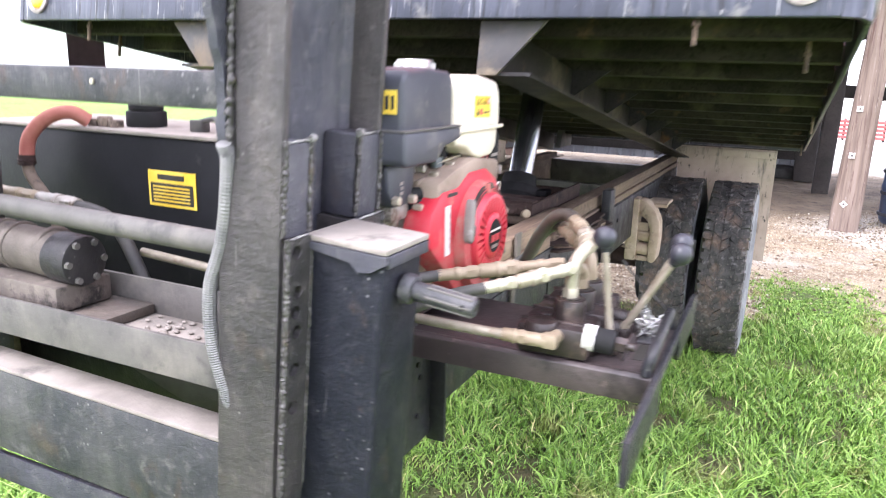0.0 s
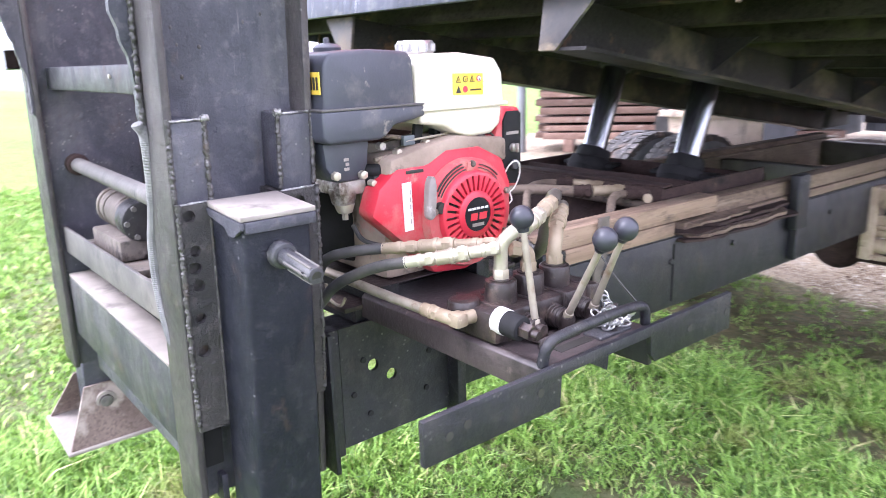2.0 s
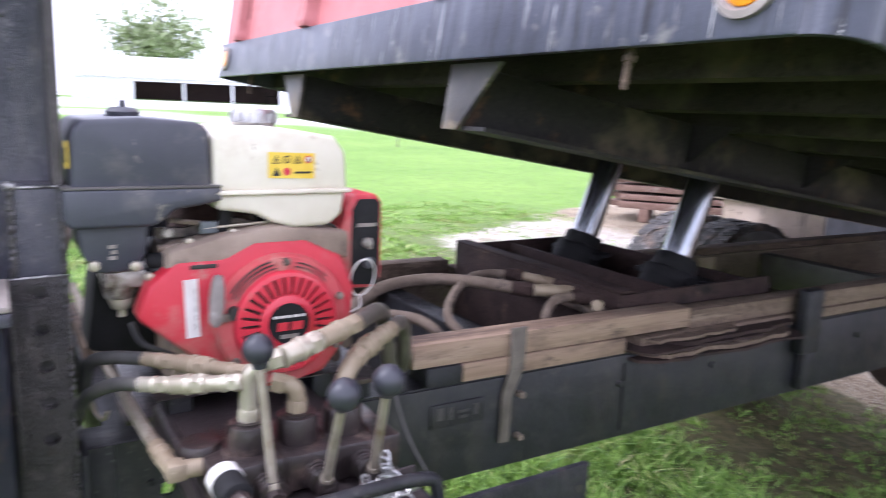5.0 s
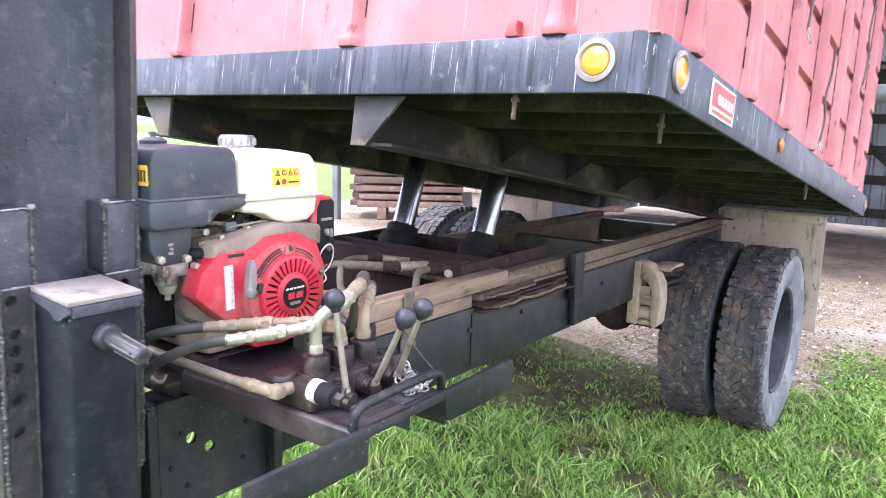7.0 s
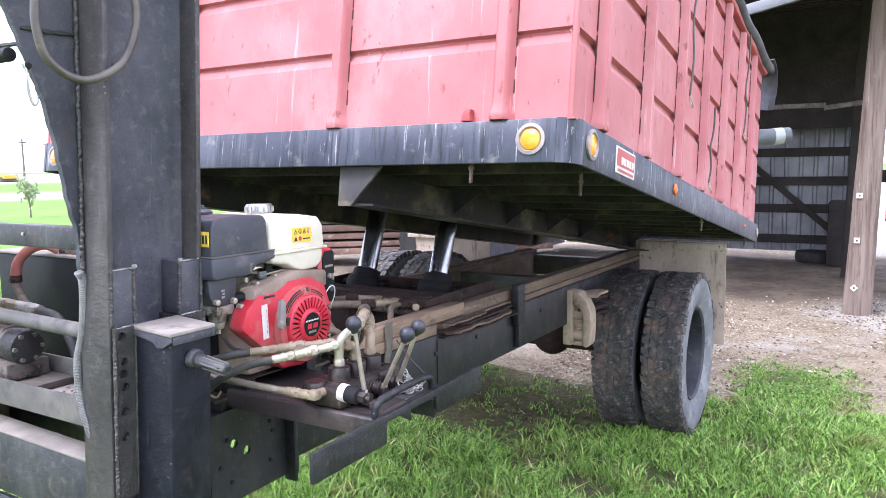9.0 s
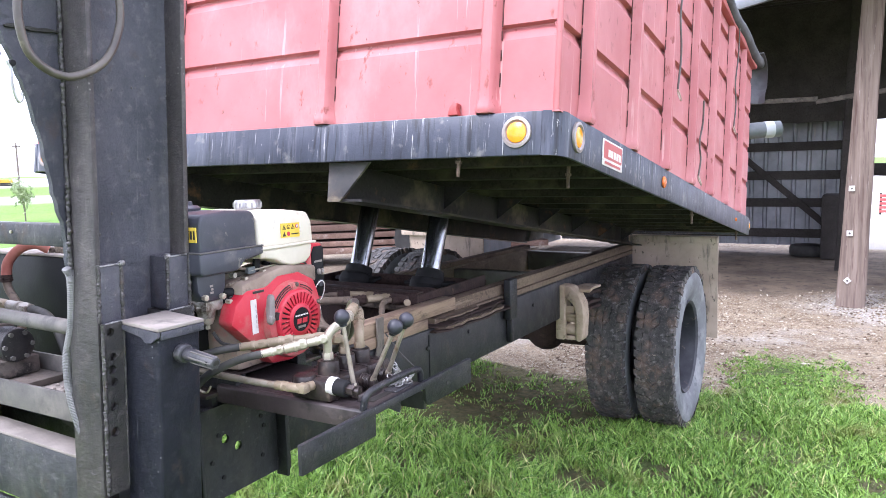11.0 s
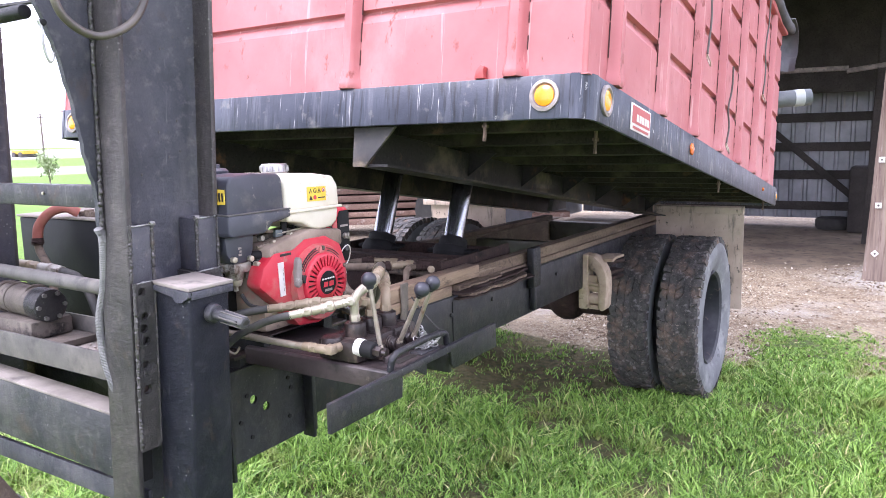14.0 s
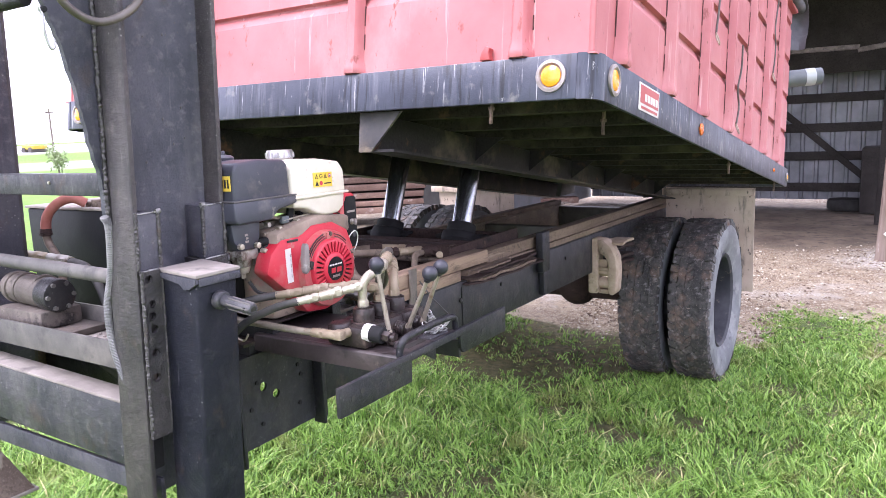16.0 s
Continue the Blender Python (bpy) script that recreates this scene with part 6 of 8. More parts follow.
    lathe(bm, [(0.0485, -0.012), (0.0485, 0.0025), (0.045, 0.0045), (0.036, 0.006), (0.0355, 0.003)], (EX, EY, EZ), "x", 48)
    hub = part("recoil_hub", bm, "red_cover", cover)
    bm = B()
    lathe(bm, [(0.0352, 0.0), (0.0348, 0.0052), (0.01, 0.0058)], (EX, EY, EZ), "x", 40)
    badge = part("badge", bm, "black_flat", hub, "round black badge")
    for k in range(5):
        bm = B()
        bx(bm, EX + 0.0056, EX + 0.0066, EY - 0.024 + 0.0102 * k, EY - 0.0165 + 0.0102 * k, EZ + 0.0095, EZ + 0.0135)
        part("letter_bar", bm, "white_label", badge)
    for dy, w in ((-0.019, 0.016), (0.002, 0.018)):
        bm = B()
        prism(bm, [(EY + dy, EZ - 0.010), (EY + dy + w, EZ - 0.010), (EY + dy + w + 0.002, EZ + 0.003), (EY + dy + 0.002, EZ + 0.003)], "x", EX + 0.0056, EX + 0.0066)
        part("letter_bar", bm, "red_cover", badge)
    bm = B()
    bx(bm, EX + 0.0054, EX + 0.0064, EY - 0.014, EY + 0.014, EZ - 0.022, EZ - 0.016)
    part("letter_bar", bm, "lamp_ring", badge)
    ns = 30
    for k in range(ns):
        a = 2 * math.pi * (k + 0.5) / ns
        wi, wo = 0.046, 0.072
        bm = B()
        prism(bm, [yz(EY, EZ, 0.0470, a - wi), yz(EY, EZ, 0.0800, a - wo), yz(EY, EZ, 0.0800, a + wo), yz(EY, EZ, 0.0470, a + wi)], "x", EX - 0.006, EX + 0.0025 - 0.001)
        part("spoke", bm, "red_cover", cover)
    for a in (90, 170, 215, 330, 20):
        y, z = yz(EY, EZ, 0.1035, radians(a))
        bm = B()
        cy(bm, (EX - 0.012, y, z), (EX - 0.003, y, z), 0.007, n=8, bev=0.0015)
        part("cover_bolt", bm, "dirt_alloy", ring)
    bm = B()
    prism(bm, [yz(EY, EZ, 0.090, radians(80)), yz(EY, EZ, 0.109, radians(84)), yz(EY, EZ, 0.109, radians(97)), yz(EY, EZ, 0.090, radians(101))], "x", EX - 0.012, EX - 0.0055, 0.002)
    part("rope_boss", bm, "red_dusty", ring)
    # bring the round cover to its true size about the crank
    for ob in [ring, cover, *ring.children, *cover.children, *hub.children]:
        c = Vector((EX, EY, EZ)) - e.location
        ob.data.transform(Matrix.Translation(c) @ Matrix.Diagonal((1, FAN, FAN, 1)) @ Matrix.Translation(-c))
    # starter grip
    bm = B()
    prism(bm, [(1.314, 1.276), (1.322, 1.268), (1.331, 1.275), (1.3345, 1.300), (1.3355, 1.330), (1.333, 1.346), (1.3285, 1.343), (1.3245, 1.348), (1.318, 1.335), (1.3145, 1.310)], "x", -0.240, -0.224, 0.004)
    part("pull_grip", bm, "grip_grey", e, "grey pull-cord grip")
    bm = B()
    cy(bm, (-0.250, 1.352, 1.285), (-0.232, 1.352, 1.285), 0.013, 0.010, 14)
    part("rope_guide", bm, "ink", e)
    # fuel tank: upper shell, seam, lower shell
    ty0, ty1, tx0, tx1 = 1.334, 1.540, -0.515, -0.268
    bm = B()
    prism(bm, [(ty0, 1.458), (ty1, 1.458), (ty1 - 0.004, 1.515), (ty1 - 0.022, 1.540), (1.43, 1.552), (ty0 + 0.01, 1.546), (ty0, 1.535)], "x", tx0, tx1)
    bmesh.ops.bevel(bm, geom=list(bm.edges), offset=0.014, segments=4, affect="EDGES", profile=0.5, clamp_overlap=True)
    tank = part("tank_upper", bm, "cream_tank", e, "cream plastic fuel tank", 60)
    bm = B()
    bx(bm, tx0 - 0.006, tx1 + 0.006, ty0 - 0.002, ty1 + 0.006, 1.4535, 1.4605, bev=0.0028)
    part("tank_seam", bm, "cream_tank", tank)
    bm = B()
    prism(bm, [(ty0 + 0.002, 1.455), (ty1 - 0.002, 1.455), (ty1 - 0.008, 1.418), (ty1 - 0.03, 1.402), (1.455, 1.400), (1.42, 1.410), (1.395, 1.424), (ty0 + 0.004, 1.432)], "x", tx0 + 0.004, tx1 - 0.002)
    bmesh.ops.bevel(bm, geom=list(bm.edges), offset=0.008, segments=3, affect="EDGES", profile=0.5, clamp_overlap=True)
    part("tank_lower", bm, "cream_tank", tank, "", 60)
    bm = B()
    lathe(bm, [(0.033, 0.0), (0.034, 0.006), (0.036, 0.008), (0.036, 0.024), (0.033, 0.029), (0.012, 0.030)], (-0.400, 1.432, 1.547), "z", 28)
    cap = part("fuel_cap", bm, "chain_zinc", tank, "bright metal fuel cap")
    for k in range(14):
        a = 2 * math.pi * k / 14
        bm = B()
        cy(bm, (-0.400 + 0.036 * math.cos(a), 1.432 + 0.036 * math.sin(a), 1.556), (-0.400 + 0.036 * math.cos(a), 1.432 + 0.036 * math.sin(a), 1.570), 0.0028, n=6)
        part("cap_ridge", bm, "chain_zinc", cap)
    xs = tx1 + 0.0004
    bm = B()
    prism(bm, [(1.412, 1.478), (1.484, 1.476), (1.484, 1.514), (1.412, 1.516)], "x", xs, xs + 0.0012)
    st = part("warning_label", bm, "yellow_label", tank, "yellow warning label")
    for k in range(4):
        y = 1.418 + 0.0165 * k
        bm = B()
        if k in (0, 2):
            prism(bm, [(y, 1.499), (y + 0.013, 1.499), (y + 0.0065, 1.5115)], "x", xs + 0.0013, xs + 0.002)
        else:
            cy(bm, (xs + 0.0013, y + 0.0065, 1.505), (xs + 0.002, y + 0.0065, 1.505), 0.006, n=14)
        sign = part("warning_sign", bm, "ink" if k != 3 else "red_cover", st)
        bm = B()
        if k in (0, 2):
            prism(bm, [(y + 0.0026, 1.5005), (y + 0.0104, 1.5005), (y + 0.0065, 1.508)], "x", xs + 0.0021, xs + 0.0025)
        else:
            cy(bm, (xs + 0.0021, y + 0.0065, 1.505), (xs + 0.0025, y + 0.0065, 1.505), 0.0042, n=14)
        part("sign_field", bm, "yellow_label" if k != 3 else "white_label", sign)
        bm = B()
        bx(bm, xs + 0.0026, xs + 0.0029, y + 0.0055, y + 0.0075, 1.5015, 1.506)
        part("sign_mark", bm, "ink", sign)
    bm = B()
    prism(bm, [(1.418, 1.481), (1.431, 1.481), (1.4245, 1.4935)], "x", xs + 0.0013, xs + 0.002)
    part("warning_sign", bm, "ink", st)
    bm = B()
    cy(bm, (xs + 0.0013, 1.4405, 1.487), (xs + 0.002, 1.4405, 1.487), 0.006, n=14)
    part("warning_sign", bm, "red_cover", st)
    bm = B()
    bx(bm, xs + 0.0013, xs + 0.002, 1.452, 1.479, 1.484, 1.487)
    part("letter_bar", bm, "ink", st)
    # air cleaner
    fy0, fy1, fx0, fx1 = 1.145, 1.337, -0.515, -0.270
    bm = B()
    prism(bm, [(fy0 + 0.006, 1.460), (fy1 - 0.003, 1.460), (fy1 - 0.006, 1.545), (fy1 - 0.018, 1.556), (1.24, 1.561), (fy0 + 0.022, 1.556), (fy0 + 0.010, 1.542)], "x", fx0 + 0.004, fx1 - 0.004)
    bmesh.ops.bevel(bm, geom=list(bm.edges), offset=0.013, segments=4, affect="EDGES", profile=0.5, clamp_overlap=True)
    air = part("air_cleaner_cover", bm, "black_plastic", e, "dusty black air cleaner cover", 60)
    bm = B()
    prism(bm, [(fy0 - 0.005, 1.467), (fy1 + 0.006, 1.467), (fy1 + 0.008, 1.447), (1.310, 1.440), (1.280, 1.436), (1.262, 1.420), (1.250, 1.414), (fy0 + 0.004, 1.414), (fy0 - 0.004, 1.422)], "x", fx0, fx1 + 0.008)
    bmesh.ops.bevel(bm, geom=list(bm.edges), offset=0.006, segments=3, affect="EDGES", profile=0.5, clamp_overlap=True)
    part("air_cleaner_base", bm, "black_plastic", air, "", 60)
    bm = B()
    bx(bm, fx0 - 0.001, fx1 + 0.0085, fy0 - 0.0055, fy1 + 0.006, 1.4655, 1.4690, bev=0.0012)
    part("dust_seam", bm, "dusty_steel", air, "grey dusty seam")
    bm = B()
    lathe(bm, [(0.024, 0.0), (0.025, 0.008), (0.018, 0.014), (0.006, 0.015), (0.005, 0.024), (0.002, 0.025)], (-0.395, 1.235, 1.558), "z", 20)
    part("wing_knob", bm, "black_plastic", air)
    bm = B()
    bx(bm, -0.318, -0.282, fy0 + 0.0045, fy0 + 0.0062, 1.492, 1.527)
    ys = part("yellow_label", bm, "yellow_label", air, "small yellow label")
    for k, (xa, xb) in enumerate(((-0.314, -0.305), (-0.301, -0.295), (-0.291, -0.286))):
        bm = B()
        bx(bm, xa, xb, fy0 + 0.0035, fy0 + 0.0044, 1.499, 1.519)
        part("letter_bar", bm, "ink", ys)
    # carburettor side: elbow box, choke, springs and links
    bm = B()
    prism(bm, [(1.158, 1.4135), (1.250, 1.4135), (1.246, 1.372), (1.232, 1.345), (1.178, 1.345), (1.162, 1.372)], "x", -0.42, -0.300, 0.006)
    elbow = part("intake_elbow", bm, "black_plastic", e)
    for k in range(3):
        bm = B()
        bx(bm, -0.2995, -0.2985, 1.196 + 0.003 * (k % 2), 1.206, 1.364 + 0.008 * k, 1.369 + 0.008 * k)
        part("letter_bar", bm, "lamp_ring", elbow)
    for y, z in ((1.176, 1.358), (1.229, 1.354)):
        bm = B()
        cy(bm, (-0.30, y, z), (-0.288, y, z), 0.0078, n=6, bev=0.001)
        part("hex_bolt", bm, "zinc", e)
    bm = B()
    bx(bm, -0.40, -0.31, 1.19, 1.262, 1.318, 1.3445, bev=0.006)
    cy(bm, (-0.335, 1.212, 1.300), (-0.335, 1.212, 1.330), 0.020, 0.026, 14, bev=0.004)
    cy(bm, (-0.325, 1.252, 1.300), (-0.325, 1.252, 1.330), 0.010, n=8)
    part("carburettor_bowl", bm, "alloy", e, "grimy alloy carburettor bowl")
    bm = B()
    pipe(bm, [(-0.318 + 0.010 * math.cos(k * 1.26), 1.262 + 0.010 * math.sin(k * 1.26), 1.305 + 0.0021 * k) for k in range(26)], 0.0022, 5, per=2)
    part("idle_spring", bm, "alloy", e)
    bm = B()
    prism(bm, [(1.262, 1.385), (1.40, 1.388), (1.42, 1.402), (1.38, 1.412), (1.30, 1.400), (1.262, 1.402)], "x", -0.335, -0.325, 0.002)
    part("governor_plate", bm, "pump_grime", e)
    bm = B()
    prism(bm, [(1.345, 1.395), (1.362, 1.392), (1.372, 1.44), (1.352, 1.442)], "x", -0.31, -0.300, 0.002)
    part("throttle_bracket", bm, "black_flat", e)
    for a, b, r in (((-0.305, 1.262, 1.375), (-0.300, 1.395, 1.392), 0.0045), ((-0.298, 1.325, 1.402), (-0.298, 1.435, 1.408), 0.0022), ((-0.31, 1.28, 1.415), (-0.305, 1.345, 1.405), 0.004)):
        bm = B()
        cy(bm, a, b, r, n=8)
        part("link_rod", bm, "zinc" if r < 0.003 else "dirt_alloy", e)
    bm = B()
    bx(bm, -0.308, -0.296, 1.320, 1.345, 1.394, 1.412, bev=0.002)
    part("link_clip", bm, "pvc", e)
    for y in (1.275, 1.405, 1.455, 1.505):
        bm = B()
        cy(bm, (-0.31, y, 1.398), (-0.296, y, 1.398), 0.007, n=6)
        part("hex_bolt", bm, "alloy", e)
    for y in (1.41, 1.47, 1.52):
        bm = B()
        bx(bm, -0.34, -0.32, y, y + 0.014, 1.385, 1.42, bev=0.002)
        part("tank_bracket", bm, "black_flat", e)
    # muffler behind
    bm = B()
    bx(bm, -0.62, -0.53, 1.33, 1.53, 1.30, 1.44, bev=0.03, seg=3)
    part("muffler", bm, "rust", e)
    # switch box
    bm = B()
    prism(bm, [(1.535, 1.290), (1.606, 1.285), (1.618, 1.300), (1.618, 1.432), (1.606, 1.446), (1.565, 1.446), (1.550, 1.425), (1.548, 1.400), (1.536, 1.380)], "x", -0.40, -0.298, 0.007)
    sb = part("switch_box", bm, "red_metal", e, "red switch box with black face")
    bm = B()
    prism(bm, [(1.560, 1.296), (1.606, 1.292), (1.611, 1.300), (1.611, 1.432), (1.604, 1.438), (1.572, 1.438), (1.562, 1.42)], "x", -0.2978, -0.2945, 0.001)
    face = part("black_face", bm, "black_flat", sb)
    bm = B()
    bx(bm, -0.2944, -0.2938, 1.570, 1.604, 1.392, 1.398)
    part("letter_bar", bm, "lamp_ring", face)
    bm = B()
    cy(bm, (-0.2944, 1.587, 1.366), (-0.284, 1.587, 1.366), 0.0095, 0.0075, 16, bev=0.002)
    bx(bm, -0.2845, -0.277, 1.5845, 1.5895, 1.357, 1.375, bev=0.001)
    part("key_switch", bm, "alloy", face)
    bm = B()
    cy(bm, (-0.2944, 1.590, 1.332), (-0.286, 1.590, 1.332), 0.010, n=14, bev=0.002)
    part("breaker_knob", bm, "black_plastic", face)
    bm = B()
    pts = [(-0.288 + 0.01 * math.sin(a), 1.578 + 0.022 * math.cos(a), 1.308 + 0.033 * math.sin(a)) for a in [2 * math.pi * k / 14 for k in range(15)]]
    pipe(bm, pts, 0.0016, 6, per=2)
    pipe(bm, [(-0.289, 1.574, 1.276), (-0.28, 1.570, 1.262), (-0.285, 1.556, 1.252)], 0.0016, 6)
    part("cable_tie", bm, "white_label", sb, "white plastic cable tie loop")
    bm = B()
    pipe(bm, [(-0.315, 1.525, 1.40), (-0.30, 1.535, 1.37), (-0.298, 1.545, 1.32), (-0.305, 1.552, 1.275)], 0.0022, 6)
    part("wire", bm, "ink", e)
    return e


build_engine()

# engine bed on the frame
bed = thing("engine_bed", (-0.45, 1.40, 1.06), "oily black steel bed plate under the engine", "mounting plate")
bm = B()
bx(bm, -0.72, -0.36, 1.215, 1.66, 1.088, 1.098, bev=0.002)
part("bed_plate", bm, "oily_steel", bed)
for y in (1.27, 1.50):
    bm = B()
    bx(bm, -0.60, -0.31, y, y + 0.035, 1.0985, 1.1475, bev=0.003)
    part("bed_rail", bm, "black_frame", bed)
for y in (1.25, 1.60):
    bm = B()
    bx(bm, -0.70, -0.38, y, y + 0.04, 1.052, 1.0875, bev=0.002)
    part("bed_bearer", bm, "black_frame", bed)


# valve tray outside the rail
def build_tray():
    t = thing("valve_tray", (-0.12, 1.40, 1.05), "oily steel shelf with rod guard and flat bar edge", "steel shelf")
    bm = B()
    bx(bm, -0.362, 0.1035, 1.272, 1.500, 1.109, 1.1165, bev=0.002)
    part("shelf_plate", bm, "shelf_steel", t)
    bm = B()
    prism(bm, [(1.254, 1.072), (1.262, 1.072), (1.266, 1.106), (1.272, 1.109), (1.272, 1.1170), (1.262, 1.1180), (1.255, 1.1130)], "x", -0.364, 0.1030, 0.002)
    part("front_lip", bm, "shelf_steel", t)
    bm = B()
    bx(bm, -0.362, 0.086, 1.525, 1.537, 1.035, 1.081, bev=0.002)
    part("rear_angle", bm, "black_frame", t)
    bm = B()
    prism(bm, [(1.030, 1.058), (1.276, 1.056), (1.279, 1.104), (1.490, 1.105), (1.492, 1.072), (1.505, 1.058), (1.730, 1.056), (1.730, 1.124), (1.030, 1.120)], "x", 0.104, 0.114, 0.0012)
    bar = part("edge_bar", bm, "black_frame", t, "flat black bar with bolt holes")
    for y, z in ((1.10, 1.094), (1.07, 1.088), (1.235, 1.092), (1.60, 1.09), (1.715, 1.09)):
        bm = B()
        cy(bm, (0.1142, y, z), (0.1148, y, z), 0.0065, n=12)
        part("bolt_hole", bm, "ink", bar)
    bm = B()
    prism(bm, [(1.335, 1.108), (1.42, 1.108), (1.415, 1.062)], "x", 0.080, 0.088, 0.001)
    part("under_bracket", bm, "black_frame", t)
    bm = B()
    pipe(bm, [(0.092, 1.262, 1.117), (0.094, 1.262, 1.130), (0.098, 1.266, 1.147), (0.099, 1.290, 1.156), (0.097, 1.40, 1.158), (0.094, 1.475, 1.154), (0.093, 1.498, 1.144), (0.092, 1.504, 1.120), (0.092, 1.504, 1.100)], 0.0085, 12)
    part("rod_guard", bm, "black_frame", t, "bent round rod guard")
    bm = B()
    prism(bm, [(1.302, 1.115), (1.392, 1.115), (1.392, 1.136), (1.302, 1.132)], "x", 0.046, 0.051, 0.001)
    prism(bm, [(1.43, 1.115), (1.50, 1.115), (1.50, 1.141), (1.43, 1.137)], "x", 0.036, 0.041, 0.001)
    part("stop_angle", bm, "shelf_steel", t)
    bm = B()
    bx(bm, 0.060, 0.078, 1.318, 1.392, 1.1150, 1.1175)
    part("slot", bm, "ink", t)
    bm = B()
    bx(bm, 0.054, 0.090, 1.395, 1.47, 1.1165, 1.1210, bev=0.001)
    part("rubber_pad", bm, "channel_steel", t, "loose grey rubber pad")

    bm = B()
    pipe(bm, [(0.0, 1.488, 1.235), (0.03, 1.484, 1.205), (0.06, 1.485, 1.178), (0.086, 1.493, 1.150), (0.092, 1.500, 1.125)], 0.0020, 6)
    part("strap", bm, "ink", t, "slack black strap with a frayed pale end")


build_tray()

# a small heap of chain on the pad
ch = thing("chain", (0.072, 1.44, 1.10), "short bright safety chain heaped on the shelf", "chain")
for k in range(38):
    a = random.uniform(0, 6.28)
    c = Vector((0.070 + random.uniform(-0.016, 0.018), 1.444 + random.gauss(0, 0.013), 1.1245 + 0.0007 * k))
    if k >= 32:
        c = Vector((0.060 - 0.002 * (k - 32), 1.452, 1.140 + 0.0050 * (k - 32)))
    d = Vector((math.cos(a), math.sin(a), random.uniform(-0.6, 0.6) if k < 32 else 1.5)).normalized()
    w = d.orthogonal().normalized()
    bm = B()
    pipe(bm, [c + d * 0.0105 * math.cos(q) + w * 0.0052 * math.sin(q) for q in [2 * math.pi * i / 8 for i in range(9)]], 0.0017, 5, per=2)
    part("link", bm, "chain_zinc", ch)


def build_valve():
    v = thing("control_valve", (-0.05, 1.38, 1.091), "oily three-spool hydraulic valve with knobbed levers", "hydraulic valve")
    bm = B()
    bx(bm, -0.115, 0.002, 1.256, 1.50, 1.121, 1.170, bev=0.007)
    bx(bm, -0.115, -0.02, 1.272, 1.49, 1.1165, 1.123)
    body = part("valve_body", bm, "oily_steel", v)
    for yy in (1.284, 1.346, 1.408, 1.468):
        bm = B()
        bx(bm, -0.117, 0.006, yy - 0.004, yy + 0.004, 1.1225, 1.173, bev=0.002)
        part("section_joint", bm, "oily_steel", body)
    for k, y in enumerate((1.313, 1.375, 1.437)):
        bm = B()
        cy(bm, (-0.045, y, 1.155), (-0.045, y, 1.204), 0.0265, 0.0255, 20, bev=0.003)
        cy(bm, (-0.045, y, 1.2), (-0.045, y, 1.2065), 0.019, n=20)
        part("port_boss", bm, "oily_steel", body)
        bm = B()
        cy(bm, (-0.085, y + 0.01, 1.15), (-0.085, y + 0.01, 1.172), 0.016, n=6, bev=0.002)
        part("plug", bm, "oily_steel", body)
        bm = B()
        cy(bm, (0.0, y + 0.008, 1.140), (0.026, y + 0.008, 1.140), 0.017, 0.015, 16, bev=0.003)
        cy(bm, (0.024, y + 0.008, 1.140), (0.040, y + 0.008, 1.139), 0.009, n=12)
        for q in range(4):
            cy(bm, (0.002 + 0.007 * q, y + 0.008, 1.140), (0.006 + 0.007 * q, y + 0.008, 1.140), 0.0195 - 0.001 * q, n=16, bev=0.001)
        part("spool_end", bm, "oily_steel", body)
    bm = B()
    cy(bm, (-0.075, 1.262, 1.150), (-0.075, 1.262, 1.178), 0.028, 0.025, 18, bev=0.004)
    part("inlet_boss", bm, "oily_steel", body)
    bm = B()
    cy(bm, (-0.005, 1.272, 1.158), (0.040, 1.275, 1.154), 0.0195, n=20, bev=0.003)
    relief = part("relief_valve", bm, "black_flat", v)
    bm = B()
    cy(bm, (-0.008, 1.2718, 1.1583), (0.010, 1.2730, 1.1567), 0.0206, n=20)
    part("white_band", bm, "white_label", relief, "white paper band")
    bm = B()
    cy(bm, (0.038, 1.275, 1.154), (0.058, 1.277, 1.152), 0.0125, n=6, bev=0.001)
    cy(bm, (0.056, 1.277, 1.152), (0.070, 1.278, 1.151), 0.007, n=10)
    part("adjuster", bm, "oily_steel", relief)
    # levers
    for base, knob in (((0.024, 1.322, 1.132), (0.003, 1.311, 1.311)), ((0.026, 1.384, 1.134), (0.112, 1.369, 1.286)), ((0.028, 1.446, 1.134), (0.107, 1.424, 1.291))):
        b, k = Vector(base), Vector(knob)
        d = (k - b).normalized()
        bm = B()
        cy(bm, b, k - d * 0.012, 0.0062, 0.0052, 12)
        cy(bm, b - d * 0.012, b + d * 0.022, 0.0088, 0.0078, 10, bev=0.001)
        lever = part("lever", bm, "lever", v, "bare steel lever rod")
        bm = B()
        ball(bm, k, 0.0185, 22)
        cy(bm, k - d * 0.022, k - d * 0.013, 0.008, 0.011, 14)
        part("knob", bm, "knob", lever, "round dark plastic knob")
        bm = B()
        bx(bm, b.x - 0.006, b.x + 0.014, b.y - 0.011, b.y + 0.011, 1.120, 1.145, bev=0.003)
        part("clevis", bm, "oily_steel", lever)


build_valve()


def fitting(bm, p0, p1, r):
    """A hose end: a crimped sleeve, a round collar and one hex nut."""
    p0, p1 = Vector(p0), Vector(p1)
    d = p1 - p0
    cy(bm, p0, p1, r, n=18, bev=0.001)
    cy(bm, p0 + d * 0.02, p0 + d * 0.06, r * 1.05, n=18, bev=0.0008)
    cy(bm, p0 + d * 0.40, p0 + d * 0.55, r * 1.14, n=18, bev=0.0015)
    cy(bm, p0 + d * 0.68, p0 + d * 0.92, r * 1.15, n=6, bev=0.0018)
    return bm


